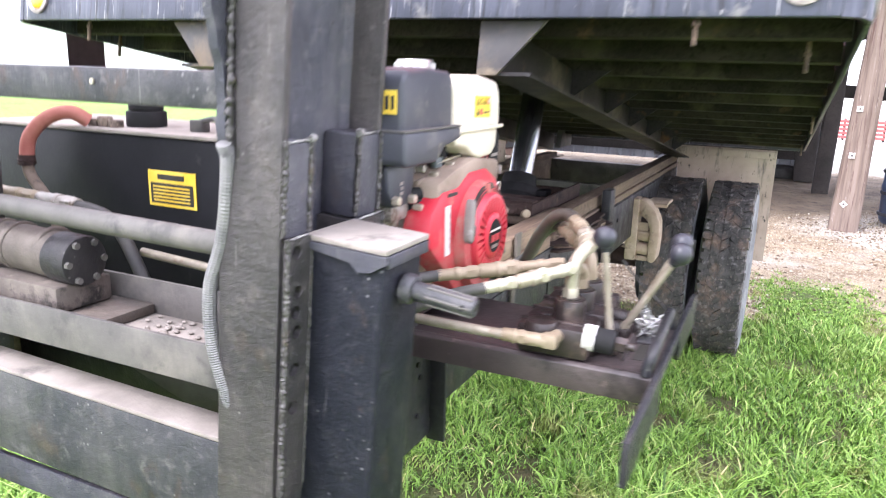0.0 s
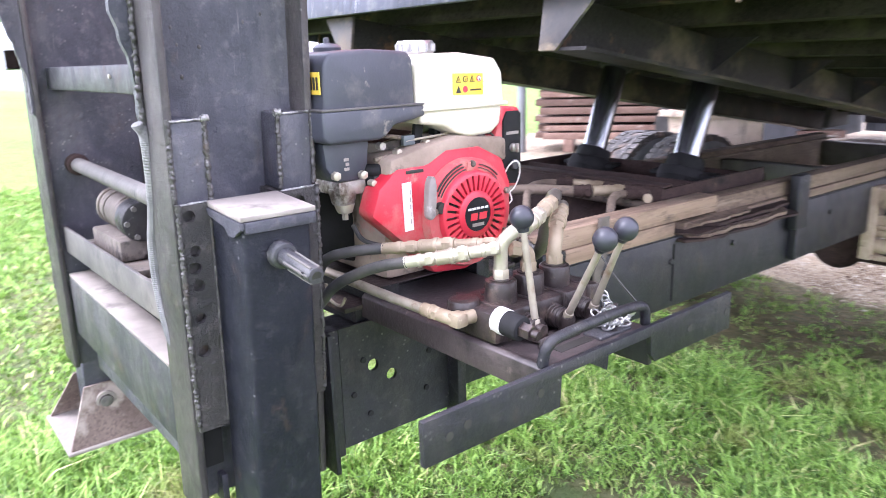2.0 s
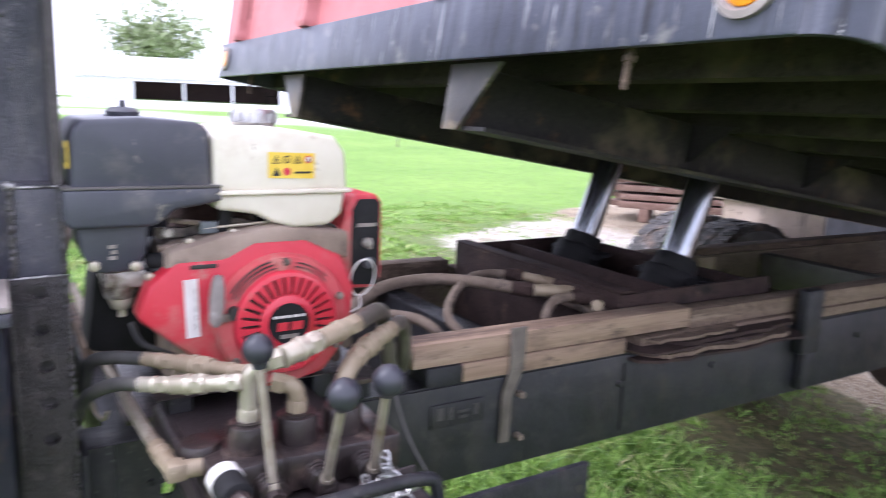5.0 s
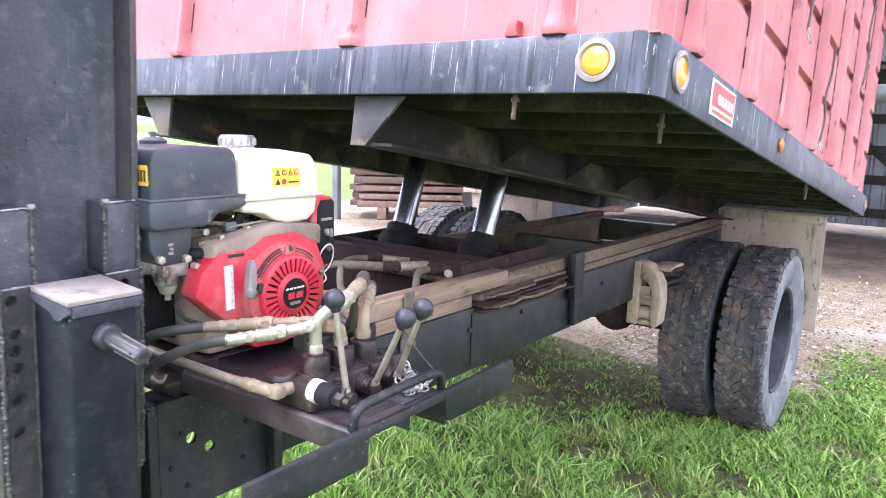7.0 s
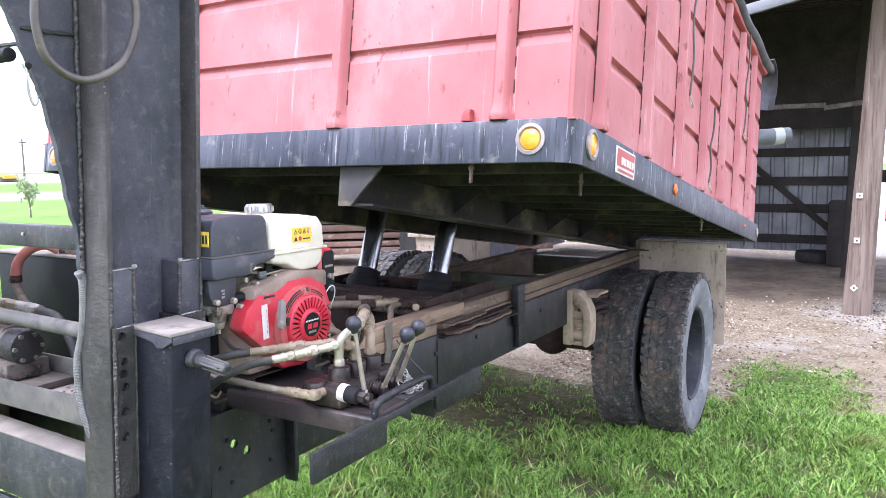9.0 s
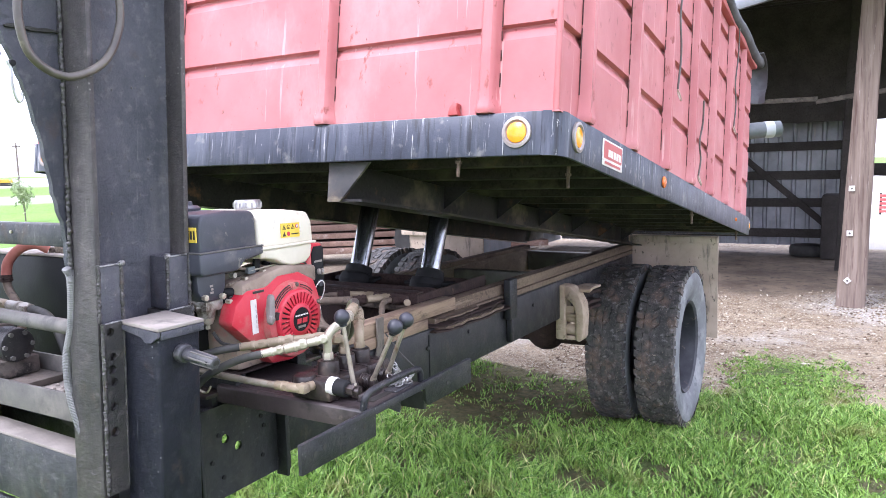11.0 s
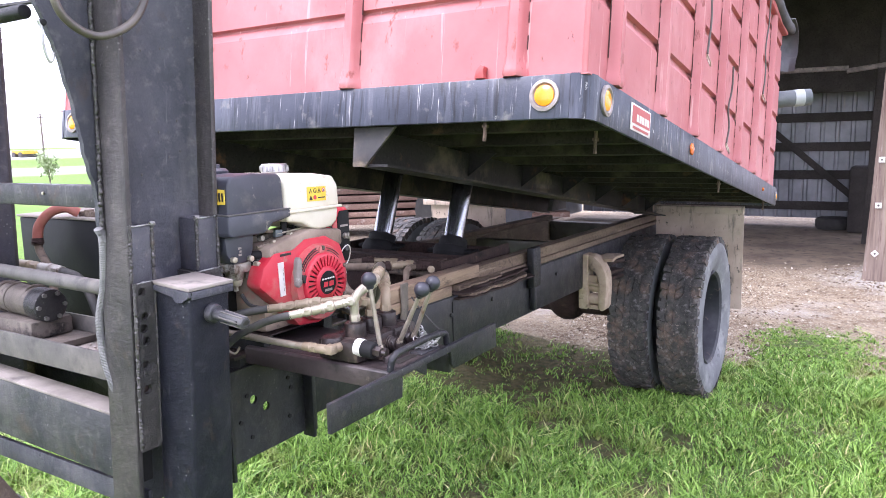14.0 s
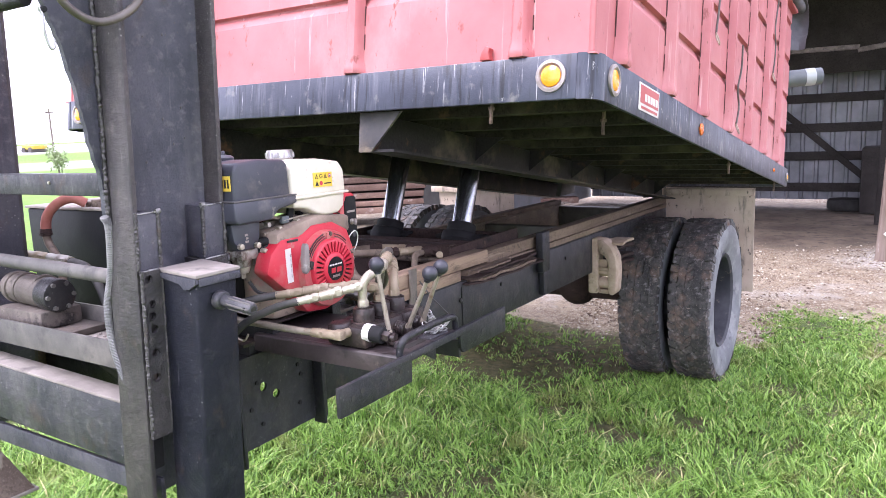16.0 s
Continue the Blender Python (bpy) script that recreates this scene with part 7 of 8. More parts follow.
def hose_line(name, label, hose_pts, r, hose_mat, fits, group="hydraulic hoses", ridges=0.0):
    h = thing(name, hose_pts[0], label, "hydraulic hose", group)
    bm = B()
    pipe(bm, hose_pts, r, 12, per=44 if ridges else 6, ridges=ridges)
    part("hose", bm, hose_mat, h, sharp=15 if ridges else 38)
    for p0, p1, fr, m in fits:
        bm = B()
        fitting(bm, p0, p1, fr)
        part("hose_fitting", bm, m, h)
    return h


hose_line("hydraulic_hose", "black hose with tan dusty couplings to the valve", [(-0.50, 1.176, 1.09), (-0.42, 1.168, 1.115), (-0.366, 1.162, 1.158), (-0.338, 1.168, 1.205), (-0.29, 1.19, 1.226), (-0.235, 1.235, 1.235)], 0.0095, "hose_black",
          [((-0.245, 1.228, 1.233), (-0.185, 1.262, 1.241), 0.0100, "brass_dust"), ((-0.185, 1.262, 1.241), (-0.128, 1.292, 1.249), 0.0122, "brass_dust"), ((-0.128, 1.292, 1.249), (-0.062, 1.325, 1.257), 0.0095, "brass_dust")])
hose_line("hydraulic_hose", "black hose with bright zinc couplings to the valve", [(-0.46, 1.155, 1.075), (-0.385, 1.150, 1.10), (-0.330, 1.149, 1.132), (-0.308, 1.152, 1.155), (-0.278, 1.160, 1.180), (-0.23, 1.176, 1.206), (-0.19, 1.192, 1.222), (-0.15, 1.21, 1.232)], 0.0095, "hose_black",
          [((-0.155, 1.208, 1.231), (-0.112, 1.238, 1.240), 0.0098, "zinc"), ((-0.112, 1.238, 1.240), (-0.072, 1.272, 1.250), 0.0118, "zinc"), ((-0.072, 1.272, 1.250), (-0.038, 1.305, 1.258), 0.0098, "zinc")])


def elbow_fit(label, pts, r, m):
    e = thing("elbow_fitting", pts[0], label, "pipe fitting", "valve fittings")
    bm = B()
    pipe(bm, pts, r, 12)
    part("elbow", bm, m, e)
    bm = B()
    p0, p1 = Vector(pts[0]), Vector(pts[1])
    cy(bm, p0, p0 + (p1 - p0).normalized() * 0.018, r * 1.17, n=6, bev=0.0015)
    part("hex_nut", bm, m, e)
    bm = B()
    p0, p1 = Vector(pts[-1]), Vector(pts[-2])
    cy(bm, p0, p0 + (p1 - p0).normalized() * 0.016, r * 1.17, n=6, bev=0.0015)
    part("hex_nut", bm, m, e)


elbow_fit("pale zinc elbow fitting on the valve port", [(-0.045, 1.313, 1.204), (-0.045, 1.313, 1.232), (-0.042, 1.314, 1.262), (-0.034, 1.330, 1.280), (-0.030, 1.350, 1.285)], 0.0112, "zinc")
elbow_fit("short brass elbow fitting on the valve port", [(-0.045, 1.375, 1.204), (-0.045, 1.375, 1.222), (-0.045, 1.368, 1.240), (-0.055, 1.345, 1.246)], 0.0115, "brass_dust")
elbow_fit("tan brass elbow fitting on the valve port", [(-0.045, 1.437, 1.204), (-0.045, 1.437, 1.228), (-0.052, 1.448, 1.246), (-0.075, 1.475, 1.258)], 0.0122, "brass_dust")
hose_line("hydraulic_hose", "dusty brown hose from the valve into the frame", [(-0.085, 1.475, 1.298), (-0.115, 1.515, 1.301), (-0.150, 1.545, 1.285), (-0.185, 1.570, 1.240), (-0.225, 1.600, 1.175), (-0.30, 1.645, 1.128), (-0.44, 1.72, 1.118), (-0.50, 1.80, 1.05)], 0.0125, "hose_dark",
          [((-0.030, 1.350, 1.285), (-0.050, 1.405, 1.293), 0.0140, "zinc"), ((-0.050, 1.405, 1.293), (-0.090, 1.480, 1.298), 0.0128, "brass_dust")])
hose_line("hydraulic_hose", "dusty hose bending behind the valve levers", [(-0.125, 1.545, 1.268), (-0.155, 1.580, 1.266), (-0.190, 1.605, 1.235), (-0.225, 1.625, 1.180), (-0.30, 1.665, 1.135), (-0.44, 1.76, 1.115), (-0.49, 1.83, 1.05)], 0.0118, "hose_dark",
          [((-0.075, 1.475, 1.258), (-0.100, 1.510, 1.264), 0.0142, "brass_dust"), ((-0.100, 1.510, 1.264), (-0.130, 1.552, 1.268), 0.0122, "brass_dust")])
hose_line("hydraulic_hose", "long dusty brown hose arching over the hoist bay", [(-0.46, 1.60, 1.115), (-0.58, 1.66, 1.135), (-0.715, 1.815, 1.163), (-0.752, 1.951, 1.168), (-0.709, 2.048, 1.168), (-0.640, 2.110, 1.166), (-0.594, 2.139, 1.165)], 0.0150, "hose",
          [((-0.600, 2.134, 1.165), (-0.562, 2.168, 1.165), 0.0178, "rust"), ((-0.562, 2.168, 1.165), (-0.514, 2.250, 1.163), 0.0150, "brass_dust")])
hose_line("hydraulic_hose", "tan dusty hose curling out of the hoist bay", [(-0.452, 1.975, 1.02), (-0.50, 1.955, 1.075), (-0.575, 1.935, 1.115), (-0.640, 1.985, 1.150), (-0.728, 2.090, 1.166), (-0.745, 2.165, 1.168), (-0.722, 2.212, 1.167)], 0.0112, "hose",
          [((-0.728, 2.205, 1.167), (-0.690, 2.236, 1.166), 0.0160, "rust"), ((-0.690, 2.236, 1.166), (-0.590, 2.262, 1.164), 0.0128, "brass_dust"), ((-0.590, 2.262, 1.164), (-0.455, 2.285, 1.150), 0.0165, "rust")])
hose_line("hydraulic_hose", "short tan hose hooked over the rail planks", [(-0.462, 2.125, 1.03), (-0.462, 2.125, 1.10), (-0.468, 2.135, 1.140), (-0.492, 2.180, 1.157), (-0.500, 2.245, 1.156)], 0.0112, "hose",
          [((-0.500, 2.235, 1.156), (-0.482, 2.300, 1.150), 0.0160, "rust")])
hose_line("hydraulic_hose", "brown hose running along inside the rail", [(-0.40, 1.60, 1.16), (-0.50, 1.640, 1.160), (-0.600, 1.690, 1.152), (-0.565, 1.764, 1.150), (-0.513, 1.816, 1.146), (-0.470, 1.845, 1.120), (-0.448, 1.875, 1.06)], 0.0118, "hose", [])
tp = thing("transfer_pipe", (-0.67, 2.30, 1.12), "dusty brown steel pipe with a pale plugged end", "steel pipe")
bm = B()
cy(bm, (-0.86, 2.300, 1.122), (-0.455, 2.300, 1.118), 0.0150, n=16, bev=0.002)
part("pipe", bm, "hose", tp)
bm = B()
cy(bm, (-0.468, 2.296, 1.140), (-0.440, 2.262, 1.146), 0.0120, 0.0140, 14, bev=0.004)
part("end_plug", bm, "brass_dust", tp, "pale plug")
# return pipe along the shelf
rp = thing("return_pipe", (-0.06, 1.225, 1.157), "dusty tan steel pipe with an end elbow", "steel pipe")
bm = B()
pipe(bm, [(-0.86, 1.190, 1.200), (-0.66, 1.195, 1.187), (-0.47, 1.201, 1.170), (-0.22, 1.212, 1.160), (-0.10, 1.221, 1.157)], 0.0086, 14)
part("pipe", bm, "lever", rp)
bm = B()
fitting(bm, (-0.125, 1.219, 1.158), (-0.085, 1.223, 1.157), 0.0108)
part("pipe_nut", bm, "brass_dust", rp)
bm = B()
cy(bm, (-0.088, 1.222, 1.157), (-0.052, 1.226, 1.157), 0.0110, n=16, bev=0.003)
bx(bm, -0.064, -0.038, 1.2155, 1.2395, 1.1460, 1.1690, bev=0.005)
cy(bm, (-0.050, 1.236, 1.157), (-0.048, 1.270, 1.156), 0.0112, n=16, bev=0.002)
part("pipe_elbow", bm, "brass_dust", rp)
bm = B()
pipe(bm, [(-0.335, 1.165, 1.165), (-0.33, 1.17, 1.135), (-0.315, 1.18, 1.125), (-0.305, 1.185, 1.14)], 0.003, 6)
part("wire_hook", bm, "lever", rp)

# oil tank behind the posts
def build_tank():
    t = thing("oil_tank", (-1.08, 1.42, 1.06), "black painted steel hydraulic oil tank with yellow label", "oil tank")
    bm = B()
    bx(bm, -1.43, -0.735, 1.285, 1.58, 1.075, 1.412, bev=0.008)
    part("tank_body", bm, "tank_black", t)
    bm = B()
    bx(bm, -1.435, -0.73, 1.280, 1.585, 1.4125, 1.4205, bev=0.002)
    part("tank_lid", bm, "dusty_ledge", t, "dusty lid")
    bm = B()
    bx(bm, -0.932, -0.805, 1.2825, 1.2845, 1.272, 1.345)
    lb = part("yellow_label", bm, "yellow_label", t, "yellow and black caution label")
    bm = B()
    bx(bm, -0.925, -0.812, 1.2812, 1.2822, 1.278, 1.320)
    part("black_field", bm, "ink", lb)
    for k in range(5):
        bm = B()
        bx(bm, -0.918, -0.820, 1.2802, 1.2810, 1.283 + 0.007 * k, 1.286 + 0.007 * k)
        part("letter_bar", bm, "yellow_label", lb)
    bm = B()
    bx(bm, -0.905, -0.835, 1.2812, 1.2822, 1.327, 1.338)
    part("letter_bar", bm, "ink", lb)
    bm = B()
    cy(bm, (-1.03, 1.38, 1.42), (-1.03, 1.38, 1.455), 0.042, n=24, bev=0.004)
    cy(bm, (-1.03, 1.38, 1.455), (-1.03, 1.38, 1.470), 0.036, n=24, bev=0.003)
    part("filler_cap", bm, "black_flat", t)
    bm = B()
    cy(bm, (-0.86, 1.36, 1.42), (-0.86, 1.36, 1.445), 0.02, n=12, bev=0.003)
    pipe(bm, [(-0.86, 1.36, 1.44), (-0.80, 1.34, 1.45), (-0.77, 1.32, 1.43)], 0.006, 8)
    part("breather", bm, "hose_black", t)
    for k in range(3):
        bm = B()
        cy(bm, (-1.12 + 0.032 * k, 1.32, 1.42), (-1.12 + 0.032 * k, 1.32, 1.436 + 0.006 * (k % 2)), 0.016, n=6, bev=0.002)
        part("tank_plug", bm, "dirt_alloy", t)


build_tank()
hose_line("suction_hose", "faded orange suction hose with a clamp at the tank", [(-1.120, 1.305, 1.432), (-1.138, 1.275, 1.450), (-1.170, 1.245, 1.438), (-1.204, 1.225, 1.398), (-1.214, 1.220, 1.345)], 0.0150, "orange_hose", [((-1.213, 1.22, 1.360), (-1.214, 1.22, 1.338), 0.0168, "rust")])
hose_line("hydraulic_hose", "grey fabric hose running on below the orange one", [(-1.214, 1.22, 1.345), (-1.205, 1.22, 1.315), (-1.165, 1.215, 1.283), (-1.115, 1.20, 1.255), (-1.08, 1.18, 1.21)], 0.0120, "hose", [])
hose_line("hydraulic_hose", "black pressure hose with a tan end near the pump", [(-0.998, 1.16, 1.281), (-0.95, 1.16, 1.277), (-0.91, 1.16, 1.266), (-0.87, 1.16, 1.228), (-0.825, 1.155, 1.162), (-0.80, 1.15, 1.12)], 0.0125, "hose_black",
          [((-1.22, 1.16, 1.288), (-1.10, 1.16, 1.285), 0.0140, "brass_dust"), ((-1.10, 1.16, 1.285), (-0.99, 1.16, 1.281), 0.0150, "alloy")])
hose_line("flexible_conduit", "grey ribbed flexible conduit hanging beside the post", [(-0.384, 0.897, 1.462), (-0.388, 0.908, 1.436), (-0.405, 0.912, 1.339), (-0.430, 0.911, 1.265), (-0.430, 0.911, 1.19), (-0.412, 0.913, 1.12), (-0.404, 0.925, 1.075)], 0.0094, "grey_conduit", [], "conduits", 0.07)


def build_winch():
    w = thing("gear_pump", (-0.92, 1.01, 1.13), "dusty round gear pump bolted on a block", "hydraulic pump")
    bm = B()
    cy(bm, (-1.03, 1.015, 1.238), (-0.83, 1.005, 1.234), 0.040, n=28, bev=0.006)
    for u in (-1.005, -0.96, -0.875):
        cy(bm, (u, 1.012, 1.2375), (u + 0.012, 1.012, 1.2370), 0.0435, n=28, bev=0.002)
    part("pump_body", bm, "pump_grime", w)
    bm = B()
    cy(bm, (-0.845, 1.006, 1.234), (-0.785, 1.004, 1.233), 0.043, n=28, bev=0.005)
    part("end_cover", bm, "black_frame", w)
    for k in range(6):
        a = 2 * math.pi * k / 6
        bm = B()
        cy(bm, (-0.787, 1.004 + 0.034 * math.cos(a), 1.233 + 0.034 * math.sin(a)), (-0.779, 1.004 + 0.034 * math.cos(a), 1.233 + 0.034 * math.sin(a)), 0.006, n=6)
        part("cover_bolt", bm, "dusty_steel", w)
    bm = B()
    bx(bm, -1.01, -0.80, 0.955, 1.065, 1.150, 1.196, bev=0.006)
    part("mount_block", bm, "pump_grime", w)
    bm = B()
    bx(bm, -1.06, -0.72, 0.942, 1.082, 1.1305, 1.149, bev=0.003)
    part("base_plate", bm, "pump_grime", w)


build_winch()
# crushed bits swept on the tray floor
gr = B()
for k in range(70):
    ball(gr, (random.uniform(-0.70, -0.50), random.uniform(0.95, 1.07), 1.133), random.uniform(0.003, 0.007), 6, (1.3, 1, 0.6))
single("grain_spill", gr, "dusty_ledge", (-0.6, 1.0, 1.131), "spilled dry grain on the dusty tray floor", "grain", kind="stuff")
lp = thing("hose_loop", (-0.258, 0.872, 1.96), "grey black hose loop hanging in front of the post", "hydraulic hose", "hydraulic hoses")
bm = B()
pipe(bm, [(-0.258, 0.874, 2.084), (-0.258, 0.806, 2.043), (-0.258, 0.774, 1.980), (-0.258, 0.770, 1.915), (-0.258, 0.791, 1.862), (-0.258, 0.854, 1.837), (-0.258, 0.931, 1.873), (-0.258, 0.970, 1.943), (-0.258, 0.972, 2.011), (-0.258, 0.938, 2.067), (-0.258, 0.874, 2.084)], 0.0078, 12, per=6)
part("hose", bm, "hose_dark", lp)
bm = B()
for dz in (0.0, 0.004):
    pipe(bm, [(-0.352, 0.796, 1.934), (-0.350, 0.819, 1.934 + dz), (-0.350, 0.847, 1.936 - dz), (-0.350, 0.869, 1.933 + dz), (-0.350, 0.892, 1.936), (-0.352, 0.905, 1.936 - dz)], 0.0026, 6)
single("wire", bm, "ink", (-0.350, 0.85, 1.934), "twisted black tie wire on the neck plate", "wire")
hk = thing("hook", (-0.352, 0.80, 1.82), "bent bright wire hook on the neck plate", "hook")
bm = B()
pipe(bm, [(-0.353, 0.796, 1.869), (-0.351, 0.800, 1.856), (-0.351, 0.800, 1.830), (-0.351, 0.804, 1.808), (-0.351, 0.810, 1.794), (-0.351, 0.817, 1.800), (-0.351, 0.818, 1.813)], 0.0028, 8)
part("wire", bm, "chain_zinc", hk)
bm = B()
cy(bm, (-0.362, 0.806, 1.866), (-0.346, 0.803, 1.866), 0.007, 0.006, 12, bev=0.002)
part("bolt", bm, "black_flat", hk)
# short wire across the posts high up
bm = B()
pipe(bm, [(-1.25, 0.84, 1.95), (-0.8, 0.83, 1.93), (-0.39, 0.87, 1.925)], 0.005, 6)
single("cable", bm, "hose_black", (-0.8, 0.83, 1.93), "thin black cable strung between the posts", "cable")
bm = B()
cy(bm, (2 * C + 0.40, 0.80, 1.891), (-0.40, 0.80, 1.891), 0.014, n=16, bev=0.004)
single("cross_pipe", bm, "black_frame", (-0.8, 0.80, 1.891), "black steel pipe between the neck plates", "steel pipe")
# the open pole barn behind the yard
def build_barn():
    def slab(name, bm, m, label):
        ob = new(name, mesh_of(name, bm, m))
        return tagged(ob, label, "barn wall", kind="structure")
    back = 14.2
    bm = B()
    # ribbed sheet: trapezoid ribs every 0.23 m
    x, pts = -4.4, []
    while x < 0.75:
        pts += [(x, 0.0), (x + 0.15, 0.0), (x + 0.17, -0.022), (x + 0.21, -0.022)]
        x += 0.23
    lo, hi = [], []
    for px, o in pts:
        lo.append(bm.verts.new((px, back + o, 0.12)))
        hi.append(bm.verts.new((px, back + o, 4.6)))
    for a, b, c, d in zip(lo, lo[1:], hi[1:], hi):
        bm.faces.new((a, b, c, d))
    r = bmesh.ops.extrude_face_region(bm, geom=list(bm.faces))
    bmesh.ops.translate(bm, verts=[v for v in r["geom"] if isinstance(v, bmesh.types.BMVert)], vec=(0, 0.02, 0))
    bmesh.ops.recalc_face_normals(bm, faces=bm.faces)
    wall = slab("wall_north", bm, "tin", "weathered ribbed sheet metal barn wall")
    HOME[wall.name] = Vector((0, 0, 0))
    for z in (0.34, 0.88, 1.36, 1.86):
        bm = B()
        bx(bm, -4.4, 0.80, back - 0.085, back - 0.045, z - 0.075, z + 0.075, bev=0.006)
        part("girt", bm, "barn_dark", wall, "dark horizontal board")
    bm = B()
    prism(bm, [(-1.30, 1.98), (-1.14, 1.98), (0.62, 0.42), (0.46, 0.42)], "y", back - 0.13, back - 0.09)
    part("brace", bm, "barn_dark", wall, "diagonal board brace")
    # sheet added above the girts; its dark colour stands for the deep shade there
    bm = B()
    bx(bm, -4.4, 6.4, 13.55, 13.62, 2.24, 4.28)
    slab("wall_loft", bm, "barn_dark", "dark sheet above the girts, added for the upper barn's shade")
    bm = B()
    bx(bm, -4.55, -4.45, 8.9, back + 0.05, 0.1, 4.6)
    slab("wall_west", bm, "tin", "sheet metal end wall of the barn")
    # roof: boards on purlins, sloping to the front; their colour holds the shade
    roof = bpy.data.objects.new("barn_roof", None)
    scene.collection.objects.link(roof)
    roof.location = (0, 11.5, 3.6)
    HOME[roof.name] = Vector((0, 11.5, 3.6))
    tagged(roof, "timber underside of a low metal barn roof, shade in its colour", "roof", kind="structure")
    bm = B()
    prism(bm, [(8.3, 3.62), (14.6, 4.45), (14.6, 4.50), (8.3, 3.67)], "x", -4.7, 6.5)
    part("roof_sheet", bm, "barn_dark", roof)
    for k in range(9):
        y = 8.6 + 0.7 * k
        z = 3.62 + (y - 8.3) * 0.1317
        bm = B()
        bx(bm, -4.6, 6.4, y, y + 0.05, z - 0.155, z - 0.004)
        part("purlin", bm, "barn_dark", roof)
    bm = B()
    prism(bm, [(-2.6, 2.72), (1.55, 3.53), (1.55, 3.64), (-2.6, 2.83)], "y", 8.24, 8.30, 0.004)
    part("roof_edge", bm, "tin", roof, "grey galvanised roof edge")
    for x0, x1, z0, z1 in ((-0.75, 0.44, 2.41, 2.40), (0.42, 1.35, 2.36, 2.47)):
        bm = B()
        prism(bm, [(x0, z0), (x1, z1), (x1, z1 + 0.06), (x0, z0 + 0.06)], "y", 10.97, 11.03, 0.004)
        part("tie_beam", bm, "pump_grime", roof, "thin weathered tie beam")


build_barn()


def build_post(x, y, w, h, lean, label, dark=False):
    p = thing("barn_post", (x, y, 0), label, "wooden post", "barn posts")
    bm = B()
    n, rings = 9, []
    for k in range(n):
        z = h * k / (n - 1) - (0.05 if k == 0 else 0)
        ww = w * (1 - 0.32 * k / n)
        rings.append([bm.verts.new((x + sx * ww / 2 + lean * z + random.uniform(-.006, .006), y + sy * ww / 2 + random.uniform(-.006, .006), z)) for sx, sy in ((-1, -.8), (-.8, -1), (.8, -1), (1, -.8), (1, .8), (.8, 1), (-.8, 1), (-1, .8))])
    for a, b in zip(rings, rings[1:]):
        for i in range(8):
            bm.faces.new((a[i], a[(i + 1) % 8], b[(i + 1) % 8], b[i]))
    bm.faces.new(rings[0][::-1])
    bm.faces.new(rings[-1])
    # posts inside the barn take the darker timber copy, shade in its colour
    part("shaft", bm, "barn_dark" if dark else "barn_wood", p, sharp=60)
    if not dark:
        for z, r in ((0.295, 45), (0.82, 0), (1.31, 0)):
            bm = B()
            s = 0.040 if r else 0.042
            pts = [(s * math.cos(radians(r + 45 + 90 * i)), s * math.sin(radians(r + 45 + 90 * i))) for i in range(4)]
            xc = x - 0.04 + 0.35 * lean * z
            prism(bm, [(xc + a, z + b) for a, b in pts], "y", y - w / 2 - 0.012, y - w / 2 - 0.004)
            plate = part("washer_plate", bm, "white_label", p, "square pale washer plate")
            bm = B()
            cy(bm, (xc, y - w / 2 - 0.012, z), (xc, y - w / 2 - 0.024, z), 0.012, n=6)
            part("bolt_head", bm, "dusty_steel", plate)


build_post(0.93, 9.22, 0.285, 3.7, 0.033, "weathered grey brown barn post with square bolt washers")
build_post(0.78, 12.1, 0.22, 4.2, 0.02, "wooden post inside the barn, shade in its colour", True)
build_post(0.86, 14.05, 0.20, 4.4, 0.0, "wooden post inside the barn, shade in its colour", True)
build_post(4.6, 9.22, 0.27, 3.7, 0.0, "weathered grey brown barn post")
build_post(4.6, 14.0, 0.20, 4.4, 0.0, "wooden post inside the barn, shade in its colour", True)
build_post(-4.3, 9.22, 0.27, 3.7, 0.0, "weathered grey brown barn post")

# stored tank and dark clutter in the barn
tk = thing("barrel", (1.60, 9.75, 0), "dark blue plastic barrel on the barn floor", "barrel")
bm = B()
lathe(bm, [(0.26, 0.03), (0.29, 0.08), (0.295, 0.40), (0.305, 0.42), (0.305, 0.46), (0.295, 0.48), (0.295, 0.85), (0.27, 0.93), (0.10, 0.95)], (1.60, 9.75, 0.0), "z", 32)
part("shell", bm, "blue_plastic", tk)
for k in range(4):
    bm = B()
    lathe(bm, [(0.307, 0.12 + 0.24 * k), (0.312, 0.125 + 0.24 * k), (0.312, 0.15 + 0.24 * k), (0.307, 0.155 + 0.24 * k)], (1.60, 9.75, 0.0), "z", 32)
    part("hoop", bm, "rim", tk)
bm = B()
bx(bm, 0.42, 0.72, 13.2, 13.9, 0.0, 1.05, bev=0.04)
single("feed_bin", bm, "barn_dark", (0.57, 13.5, 0), "dark wooden bin at the back of the barn", "bin")
bm = B()
lathe(bm, [(0.16, -0.08), (0.27, -0.09), (0.30, -0.05), (0.30, 0.05), (0.27, 0.09), (0.16, 0.08)], (0.22, 13.75, 0.09), "z", 28)
single("old_tyre", bm, "rubber_dark", (0.22, 13.75, 0.0), "old black tyre lying on the barn floor", "tyre")

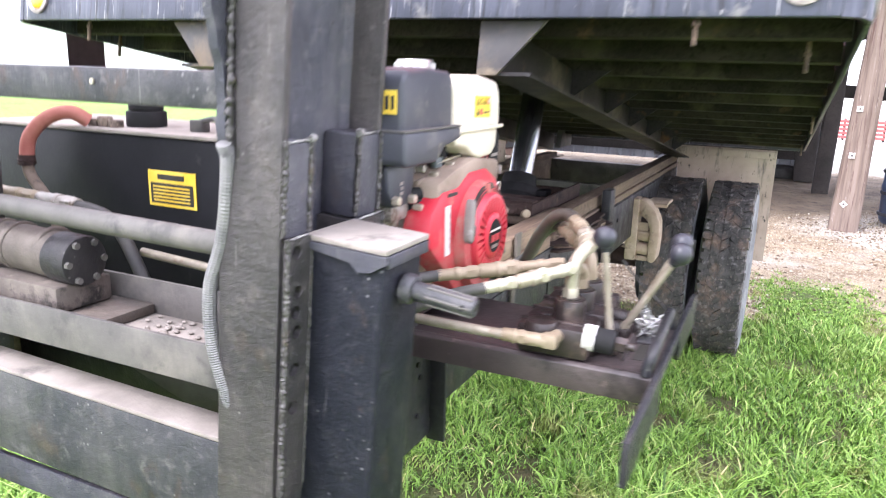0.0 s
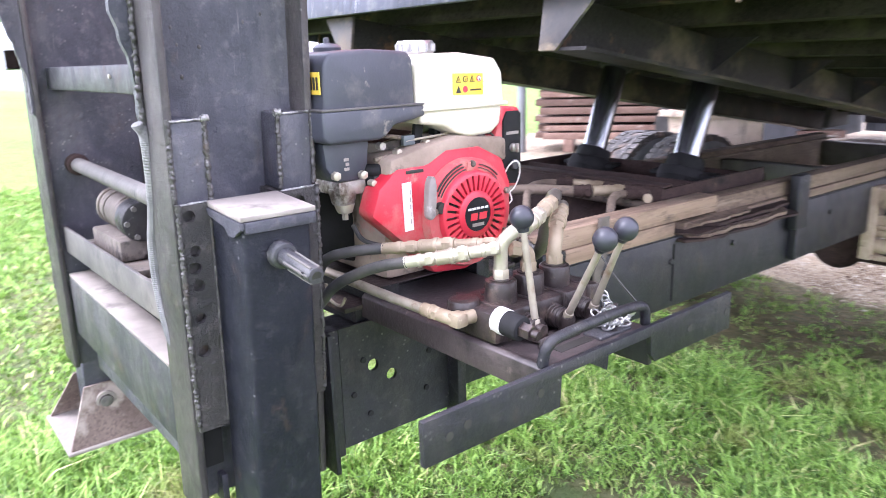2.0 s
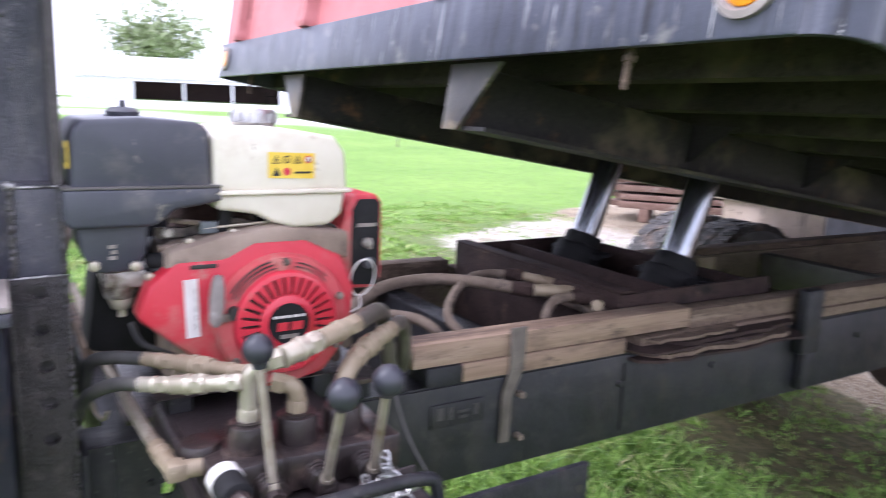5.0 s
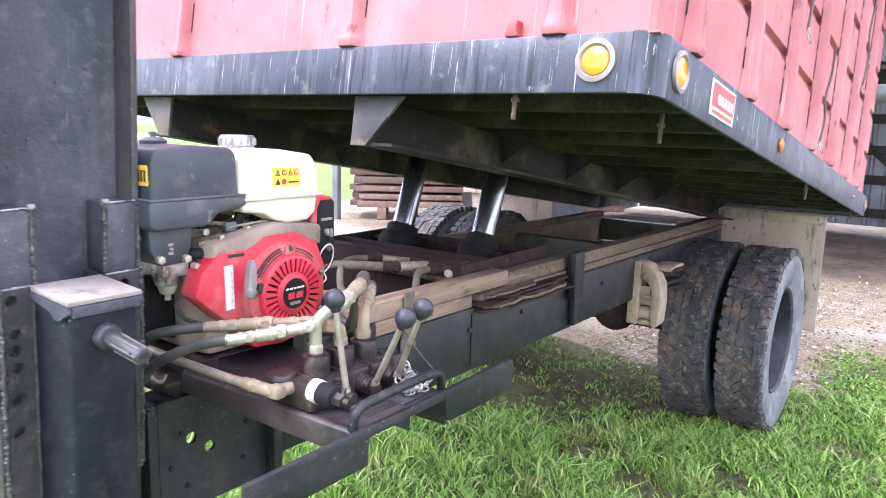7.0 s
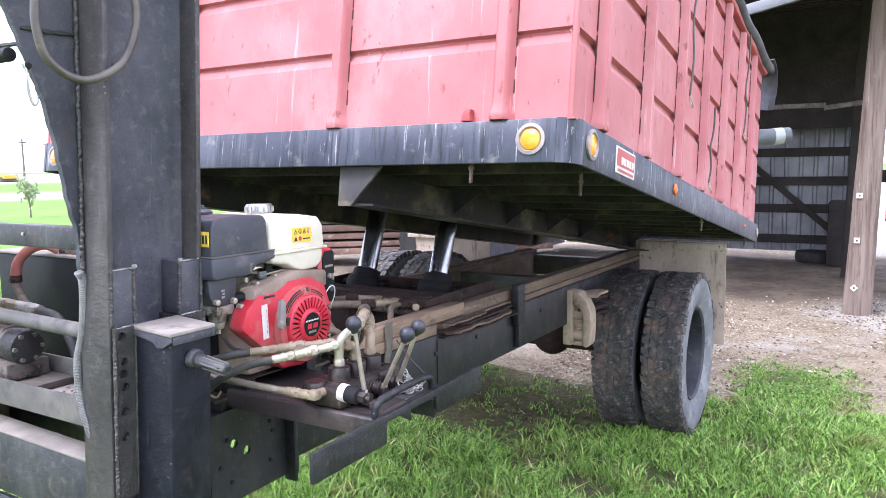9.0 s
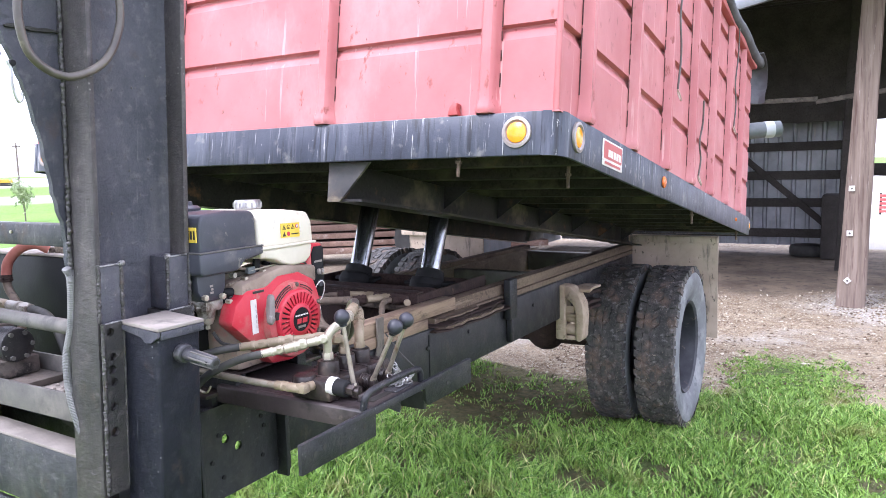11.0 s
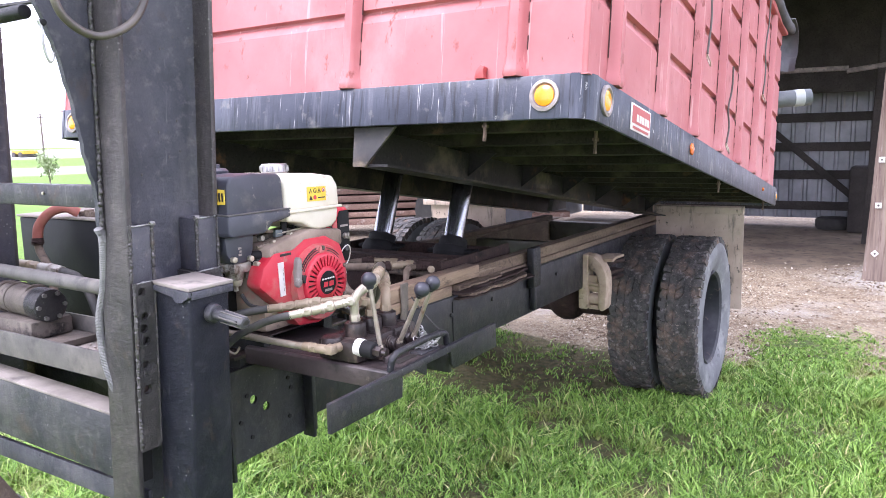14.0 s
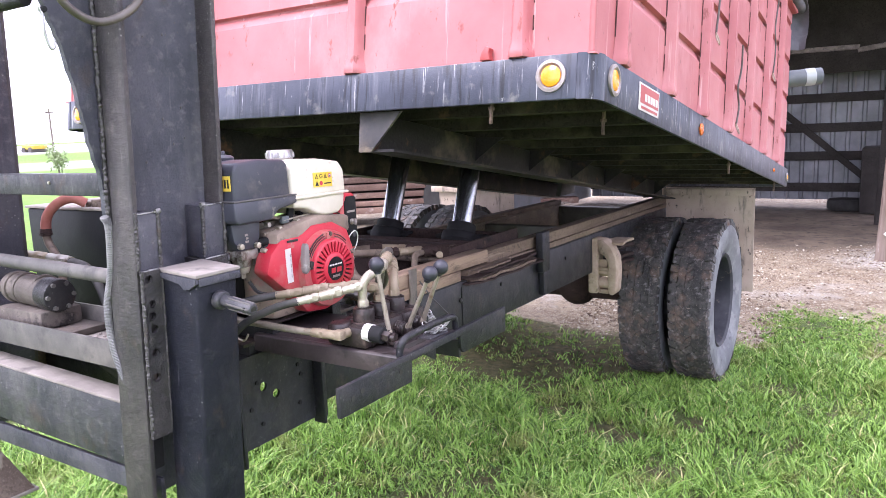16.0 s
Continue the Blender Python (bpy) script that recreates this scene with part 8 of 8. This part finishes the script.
# the open bay beside the post: a dark rail, and a red slatted gate out in the sun
bm = B()
prism(bm, [(0.97, 1.55), (6.4, 1.33), (6.4, 1.12), (0.97, 1.34)], "y", 14.06, 14.14, 0.006)
single("bay_rail", bm, "barn_dark", (3.0, 14.1, 1.3), "dark timber rail across the open barn bay", "timber rail")
gt = thing("slatted_gate", (2.0, 24.0, 0.0), "low red slatted farm gate standing on pale stone", "gate")
for k in range(5):
    bm = B()
    bx(bm, 1.37, 2.75, 24.0, 24.03, 0.06 + 0.11 * k, 0.14 + 0.11 * k, bev=0.006)
    part("slat", bm, "box_red_dark", gt)
for u in (1.37, 1.68, 2.2, 2.69):
    bm = B()
    bx(bm, u, u + 0.06, 24.035, 24.10, 0.0, 0.62, bev=0.006)
    part("upright", bm, "barn_dark", gt)
# stacked boards left of the trailer
AX, AY = 0.78, 0.62
st = thing("lumber_stack", (-6.2, 10.6, 0), "stack of weathered reddish brown boards on bearers", "lumber stack")


def stack_box(u0, u1, v0, v1, z0, z1):
    bm = B()
    bx(bm, u0, u1, v0, v1, z0, z1, bev=0.006)
    bmesh.ops.transform(bm, matrix=Matrix(((AX, -AY, 0, -7.55), (AY, AX, 0, 9.25), (0, 0, 1, 0), (0, 0, 0, 1))), verts=bm.verts)
    return bm


for lay in range(10):
    for k in range(4):
        z, o = 0.20 + 0.135 * lay, random.uniform(-0.12, 0.12)
        part("board", stack_box(0.1 + o, 4.4 + o + random.uniform(-0.3, 0.3), 0.06 + 0.30 * k + random.uniform(-0.03, 0.03), 0.33 + 0.30 * k, z, z + 0.10 + random.uniform(-0.02, 0.01)), "lumber", st)
for u in (0.5, 2.2, 3.9):
    part("bearer", stack_box(u, u + 0.15, 0.0, 1.3, 0.0, 0.198), "lumber", st)
sp_ = thing("stake_post", (-7.7, 9.15, 0), "pale upright stake at the end of the lumber stack", "wooden stake")
bm = B()
bx(bm, -7.76, -7.64, 9.1, 9.2, 0, 1.75, bev=0.01)
part("shaft", bm, "tin", sp_)


def build_tractor():
    cx, cy0 = -6.9, 13.6
    t = thing("farm_tractor", (cx, cy0, 0), "green and yellow farm tractor parked beyond the yard", "tractor")
    bm = B()
    bx(bm, cx - 1.3, cx + 0.5, cy0 - 0.35, cy0 + 0.35, 0.75, 1.35, bev=0.08)
    part("hood", bm, "green_paint", t)
    bm = B()
    bx(bm, cx + 0.5, cx + 1.2, cy0 - 0.45, cy0 + 0.45, 0.7, 1.25, bev=0.06)
    part("fender", bm, "green_paint", t)
    bm = B()
    cy(bm, (cx - 0.5, cy0, 1.35), (cx - 0.5, cy0, 1.9), 0.04, n=12)
    part("exhaust", bm, "black_flat", t)
    for x, r, y in ((0.9, 0.62, -0.75), (0.9, 0.62, 0.75), (-0.9, 0.42, -0.65), (-0.9, 0.42, 0.65)):
        bm = B()
        lathe(bm, [(0.5 * r, -0.15), (r, -0.16), (r, 0.16), (0.5 * r, 0.15)], (cx + x, cy0 + y, r), "y", 32)
        wh = part("wheel", bm, "rubber", t)
        bm = B()
        lathe(bm, [(0.52 * r, -0.17), (0.45 * r, -0.12), (0.1, -0.1), (0.1, 0.1), (0.45 * r, 0.12), (0.52 * r, 0.17)], (cx + x, cy0 + y, r), "y", 28)
        part("disc", bm, "yellow_paint", wh, "yellow wheel disc")
    bm = B()
    bx(bm, cx + 0.7, cx + 1.1, cy0 - 0.2, cy0 + 0.2, 1.2, 1.6, bev=0.05)
    part("seat", bm, "yellow_paint", t)


build_tractor()
bm = B()
bx(bm, -5.3, -4.75, 12.9, 13.3, 0.0, 0.42, bev=0.04)
single("yellow_crate", bm, "yellow_paint", (-5.0, 13.1, 0), "small yellow crate standing in the yard", "crate")


# far buildings, trees and fences across the lawn
def far_base(x, y):
    return float(land(np.array(x), np.array(y))) - 0.1


def build_shed(name, c, along, length, depth, wall_h, roof_h, label, dark_from, dark_to):
    cx, cy_ = c
    ux, uy = along
    vx, vy = -uy, ux
    z0 = far_base(cx, cy_)
    b = thing(name, (cx, cy_, z0), label, "farm building")

    def box_at(bm, u0, u1, v0, v1, za, zb):
        vs = [bm.verts.new((cx + ux * u + vx * v, cy_ + uy * u + vy * v, z0 + z)) for z in (za, zb) for u, v in ((u0, v0), (u1, v0), (u1, v1), (u0, v1))]
        for q in ((3, 2, 1, 0), (4, 5, 6, 7), (0, 1, 5, 4), (1, 2, 6, 5), (2, 3, 7, 6), (3, 0, 4, 7)):
            bm.faces.new([vs[i] for i in q])
        bmesh.ops.recalc_face_normals(bm, faces=bm.faces)
        return bm
    h = length / 2
    part("wall", box_at(B(), -h, dark_from, -0.1, 0.1, 0, wall_h), "white_paint", b)
    part("wall", box_at(B(), dark_to, h, -0.1, 0.1, 0, wall_h), "white_paint", b)
    part("wall", box_at(B(), -h, h, depth - 0.1, depth + 0.1, 0, wall_h), "maroon_bay_shade", b)
    part("wall", box_at(B(), -h, -h + 0.2, 0.11, depth - 0.11, 0, wall_h), "white_paint", b)
    part("wall", box_at(B(), h - 0.2, h, 0.11, depth - 0.11, 0, wall_h), "white_paint", b)
    part("lintel", box_at(B(), dark_from, dark_to, -0.1, 0.1, wall_h * 0.86, wall_h), "white_paint", b)
    n = max(1, int((dark_to - dark_from) / 4))
    for k in range(1, n):
        u = dark_from + (dark_to - dark_from) * k / n
        part("bay_post", box_at(B(), u - 0.12, u + 0.12, -0.1, 0.1, 0, wall_h * 0.85), "white_paint", b)
    bm = B()
    prof = [(-0.6, wall_h), (depth / 2, wall_h + roof_h), (depth + 0.6, wall_h), (depth + 0.6, wall_h + 0.15), (depth / 2, wall_h + roof_h + 0.15), (-0.6, wall_h + 0.15)]
    lo = [bm.verts.new((cx + ux * (-h - 0.5) + vx * v, cy_ + uy * (-h - 0.5) + vy * v, z0 + z)) for v, z in prof]
    hi = [bm.verts.new((cx + ux * (h + 0.5) + vx * v, cy_ + uy * (h + 0.5) + vy * v, z0 + z)) for v, z in prof]
    for i in range(6):
        bm.faces.new((lo[i], lo[(i + 1) % 6], hi[(i + 1) % 6], hi[i]))
    bm.faces.new(lo[::-1])
    bm.faces.new(hi)
    bmesh.ops.recalc_face_normals(bm, faces=bm.faces)
    part("roof", bm, "white_roof", b, "pale metal roof")
    return b


build_shed("machine_shed", (-84, 21.2), (0.24, 0.971), 26, 10, 2.4, 2.4, "long white machine shed with open dark bays", -7.0, 8.5)
build_shed("white_barn", (-52.3, 45.5), (0.66, 0.75), 22, 12, 3.6, 3.2, "white metal farm building with a dark doorway", -3.2, -0.4)
build_shed("far_shed", (-105, 84), (0.6, 0.8), 16, 8, 3.0, 1.6, "low grey white shed beyond the drive", 2.0, 6.0)


def build_tree(x, y, h, crown, label, seed, sparse=1.0):
    rng = random.Random(seed)
    z0 = far_base(x, y)
    t = thing("tree", (x, y, z0), label, "tree", "trees")
    bm = B()
    trunk_top = Vector((x + rng.uniform(-.1, .1) * h * 0.2, y, z0 + 0.45 * h))
    pipe(bm, [(x, y, z0), (x + 0.01 * h, y, z0 + 0.2 * h), trunk_top], 0.018 * h, 8)
    tips = []
    for k in range(9):
        a = rng.uniform(0, 6.28)
        e = Vector((x + crown * 0.8 * math.cos(a) * rng.uniform(0.4, 1), y + crown * 0.8 * math.sin(a) * rng.uniform(0.4, 1), z0 + h * rng.uniform(0.6, 0.98)))
        s = Vector((x, y, z0 + h * rng.uniform(0.25, 0.45)))
        pipe(bm, [s, (s + e) / 2 + Vector((0, 0, 0.05 * h)), e], 0.007 * h, 5, per=3)
        tips += [e, (s + e) / 2 + Vector((0, 0, 0.05 * h))]
    part("trunk", bm, "bark", t)
    V, F = [], []
    for k in range(int(520 * sparse)):
        c = rng.choice(tips) + Vector((rng.gauss(0, crown * 0.25), rng.gauss(0, crown * 0.25), rng.gauss(0, h * 0.09)))
        s = rng.uniform(0.016, 0.040) * h
        i = len(V)
        for q in range(3):
            V.append(c + Vector((rng.uniform(-s, s), rng.uniform(-s, s), rng.uniform(-s, s))))
        V.append(c + Vector((rng.uniform(-s, s), rng.uniform(-s, s), s)))
        F += [(i, i + 1, i + 2), (i, i + 2, i + 3)]
    me = bpy.data.meshes.new("crown")
    me.from_pydata([tuple(v - Vector((x, y, z0))) for v in V], [], F)
    me.materials.append(M["leaves"])
    ob = new("crown", me)
    ob.parent = t
    tagged(ob, "thin young spring foliage")


build_tree(-22.6, 13.5, 1.40, 0.36, "small young tree with thin leaves on the lawn", 3, 1.7)
for i, (x, y, h) in enumerate(((-112, 22, 13.5), (-118, 26, 12), (-112, 18.5, 12), (-120, 90, 11), (-128, 104, 10), (-100, 110, 9))):
    build_tree(x, y, h, h * 0.36, "tall budding tree behind the farm buildings", 20 + i, 2.2)

# post and rail fence far off
fn = thing("fence", (-92, 45, far_base(-92, 45)), "dark post fence along the far drive", "fence")
for k in range(11):
    u = k / 25
    x, y = -88 - 6 * u, 30 + 30 * u
    bm = B()
    cy(bm, (x, y, far_base(x, y)), (x, y, far_base(x, y) + 1.5), 0.11, n=6)
    part("post", bm, "barn_dark", fn)
bm = B()
p0, p1 = Vector((-88, 30, far_base(-88, 30) + 1.0)), Vector((-90.4, 42, far_base(-90.4, 42) + 1.0))
cy(bm, p0, p1, 0.05, n=6)
part("rail", bm, "barn_dark", fn)
for x, y, h in ((-70, 45, 4.4), (-95, 70, 5.2), (-66, 38, 3.8)):
    p = thing("utility_pole", (x, y, far_base(x, y)), "wooden utility pole beside the drive", "utility pole", "utility poles")
    bm = B()
    cy(bm, (x, y, far_base(x, y)), (x, y, far_base(x, y) + h), 0.10, 0.07, 8)
    part("pole", bm, "bark", p)
    bm = B()
    bx(bm, x - 0.06, x + 0.06, y - 0.35, y + 0.35, far_base(x, y) + h - 0.4, far_base(x, y) + h - 0.3)
    part("cross_arm", bm, "bark", p)
pk = thing("pickup_truck", (-78, 55, far_base(-78, 55)), "small dark pickup truck parked far off", "pickup truck")
z0 = far_base(-78, 55)
bm = B()
bx(bm, -80.4, -75.6, 54.1, 55.9, z0 + 0.45, z0 + 1.05, bev=0.12)
bx(bm, -78.9, -77.1, 54.2, 55.8, z0 + 1.0, z0 + 1.75, bev=0.2)
part("body", bm, "blue_plastic", pk)
for x in (-79.5, -76.5):
    bm = B()
    cy(bm, (x, 54.05, z0 + 0.38), (x, 55.95, z0 + 0.38), 0.38, n=18)
    part("wheel", bm, "rubber", pk)
ym = thing("hay_wagon", (-60, 33, far_base(-60, 33)), "low yellow farm wagon on the far lawn", "farm wagon")
z0 = far_base(-60, 33)
bm = B()
bx(bm, -60.9, -59.1, 32.4, 33.6, z0 + 0.35, z0 + 0.65, bev=0.05)
part("bed", bm, "yellow_paint", ym)
for x in (-60.5, -59.5):
    bm = B()
    cy(bm, (x, 32.3, z0 + 0.25), (x, 33.7, z0 + 0.25), 0.26, n=16)
    part("wheel", bm, "rubber", ym)


def build_small_tractor():
    """A small yellow tractor parked past the timber; only its wheel and drawbar can be seen."""
    t = thing("tractor", (-5.7, 10.6, 0.0), "small yellow tractor parked behind the timber pile", "tractor")
    bm = B()
    lathe(bm, [(0.19, -0.10), (0.37, -0.12), (0.42, -0.07), (0.42, 0.07), (0.37, 0.12), (0.19, 0.10)], (-5.7, 10.6, 0.42), "y", 36)
    for k in range(22):
        a = 2 * math.pi * k / 22
        c = Vector((-5.7 + 0.425 * math.cos(a), 10.6, 0.425 + 0.425 * math.sin(a)))
        cy(bm, c + Vector((0, -0.10, 0)), c + Vector((0.05 * math.sin(a), 0.02, -0.05 * math.cos(a))), 0.022, 0.02, 6)
    wheel = part("tyre", bm, "rubber_dark", t)
    bm = B()
    lathe(bm, [(0.0, -0.06), (0.06, -0.075), (0.09, -0.05), (0.165, -0.045), (0.188, -0.10), (0.19, -0.04), (0.17, -0.02), (0.0, -0.02)], (-5.7, 10.6, 0.42), "y", 32)
    part("rim", bm, "tractor_yellow", wheel, "yellow steel rim")
    bm = B()
    bx(bm, -5.49, -5.42, 10.50, 10.57, 0.10, 0.86, bev=0.01)
    bx(bm, -5.50, -4.75, 10.60, 10.68, 0.34, 0.44, bev=0.01)
    part("lift_frame", bm, "tractor_yellow", t)
    bm = B()
    bx(bm, -6.3, -5.3, 10.9, 12.3, 0.45, 0.80, bev=0.05)
    bx(bm, -6.1, -5.5, 10.75, 11.0, 0.38, 0.50, bev=0.02)
    bx(bm, -6.15, -5.45, 12.1, 12.3, 0.0, 0.5, bev=0.02)
    part("chassis", bm, "barn_dark", t)


build_small_tractor()
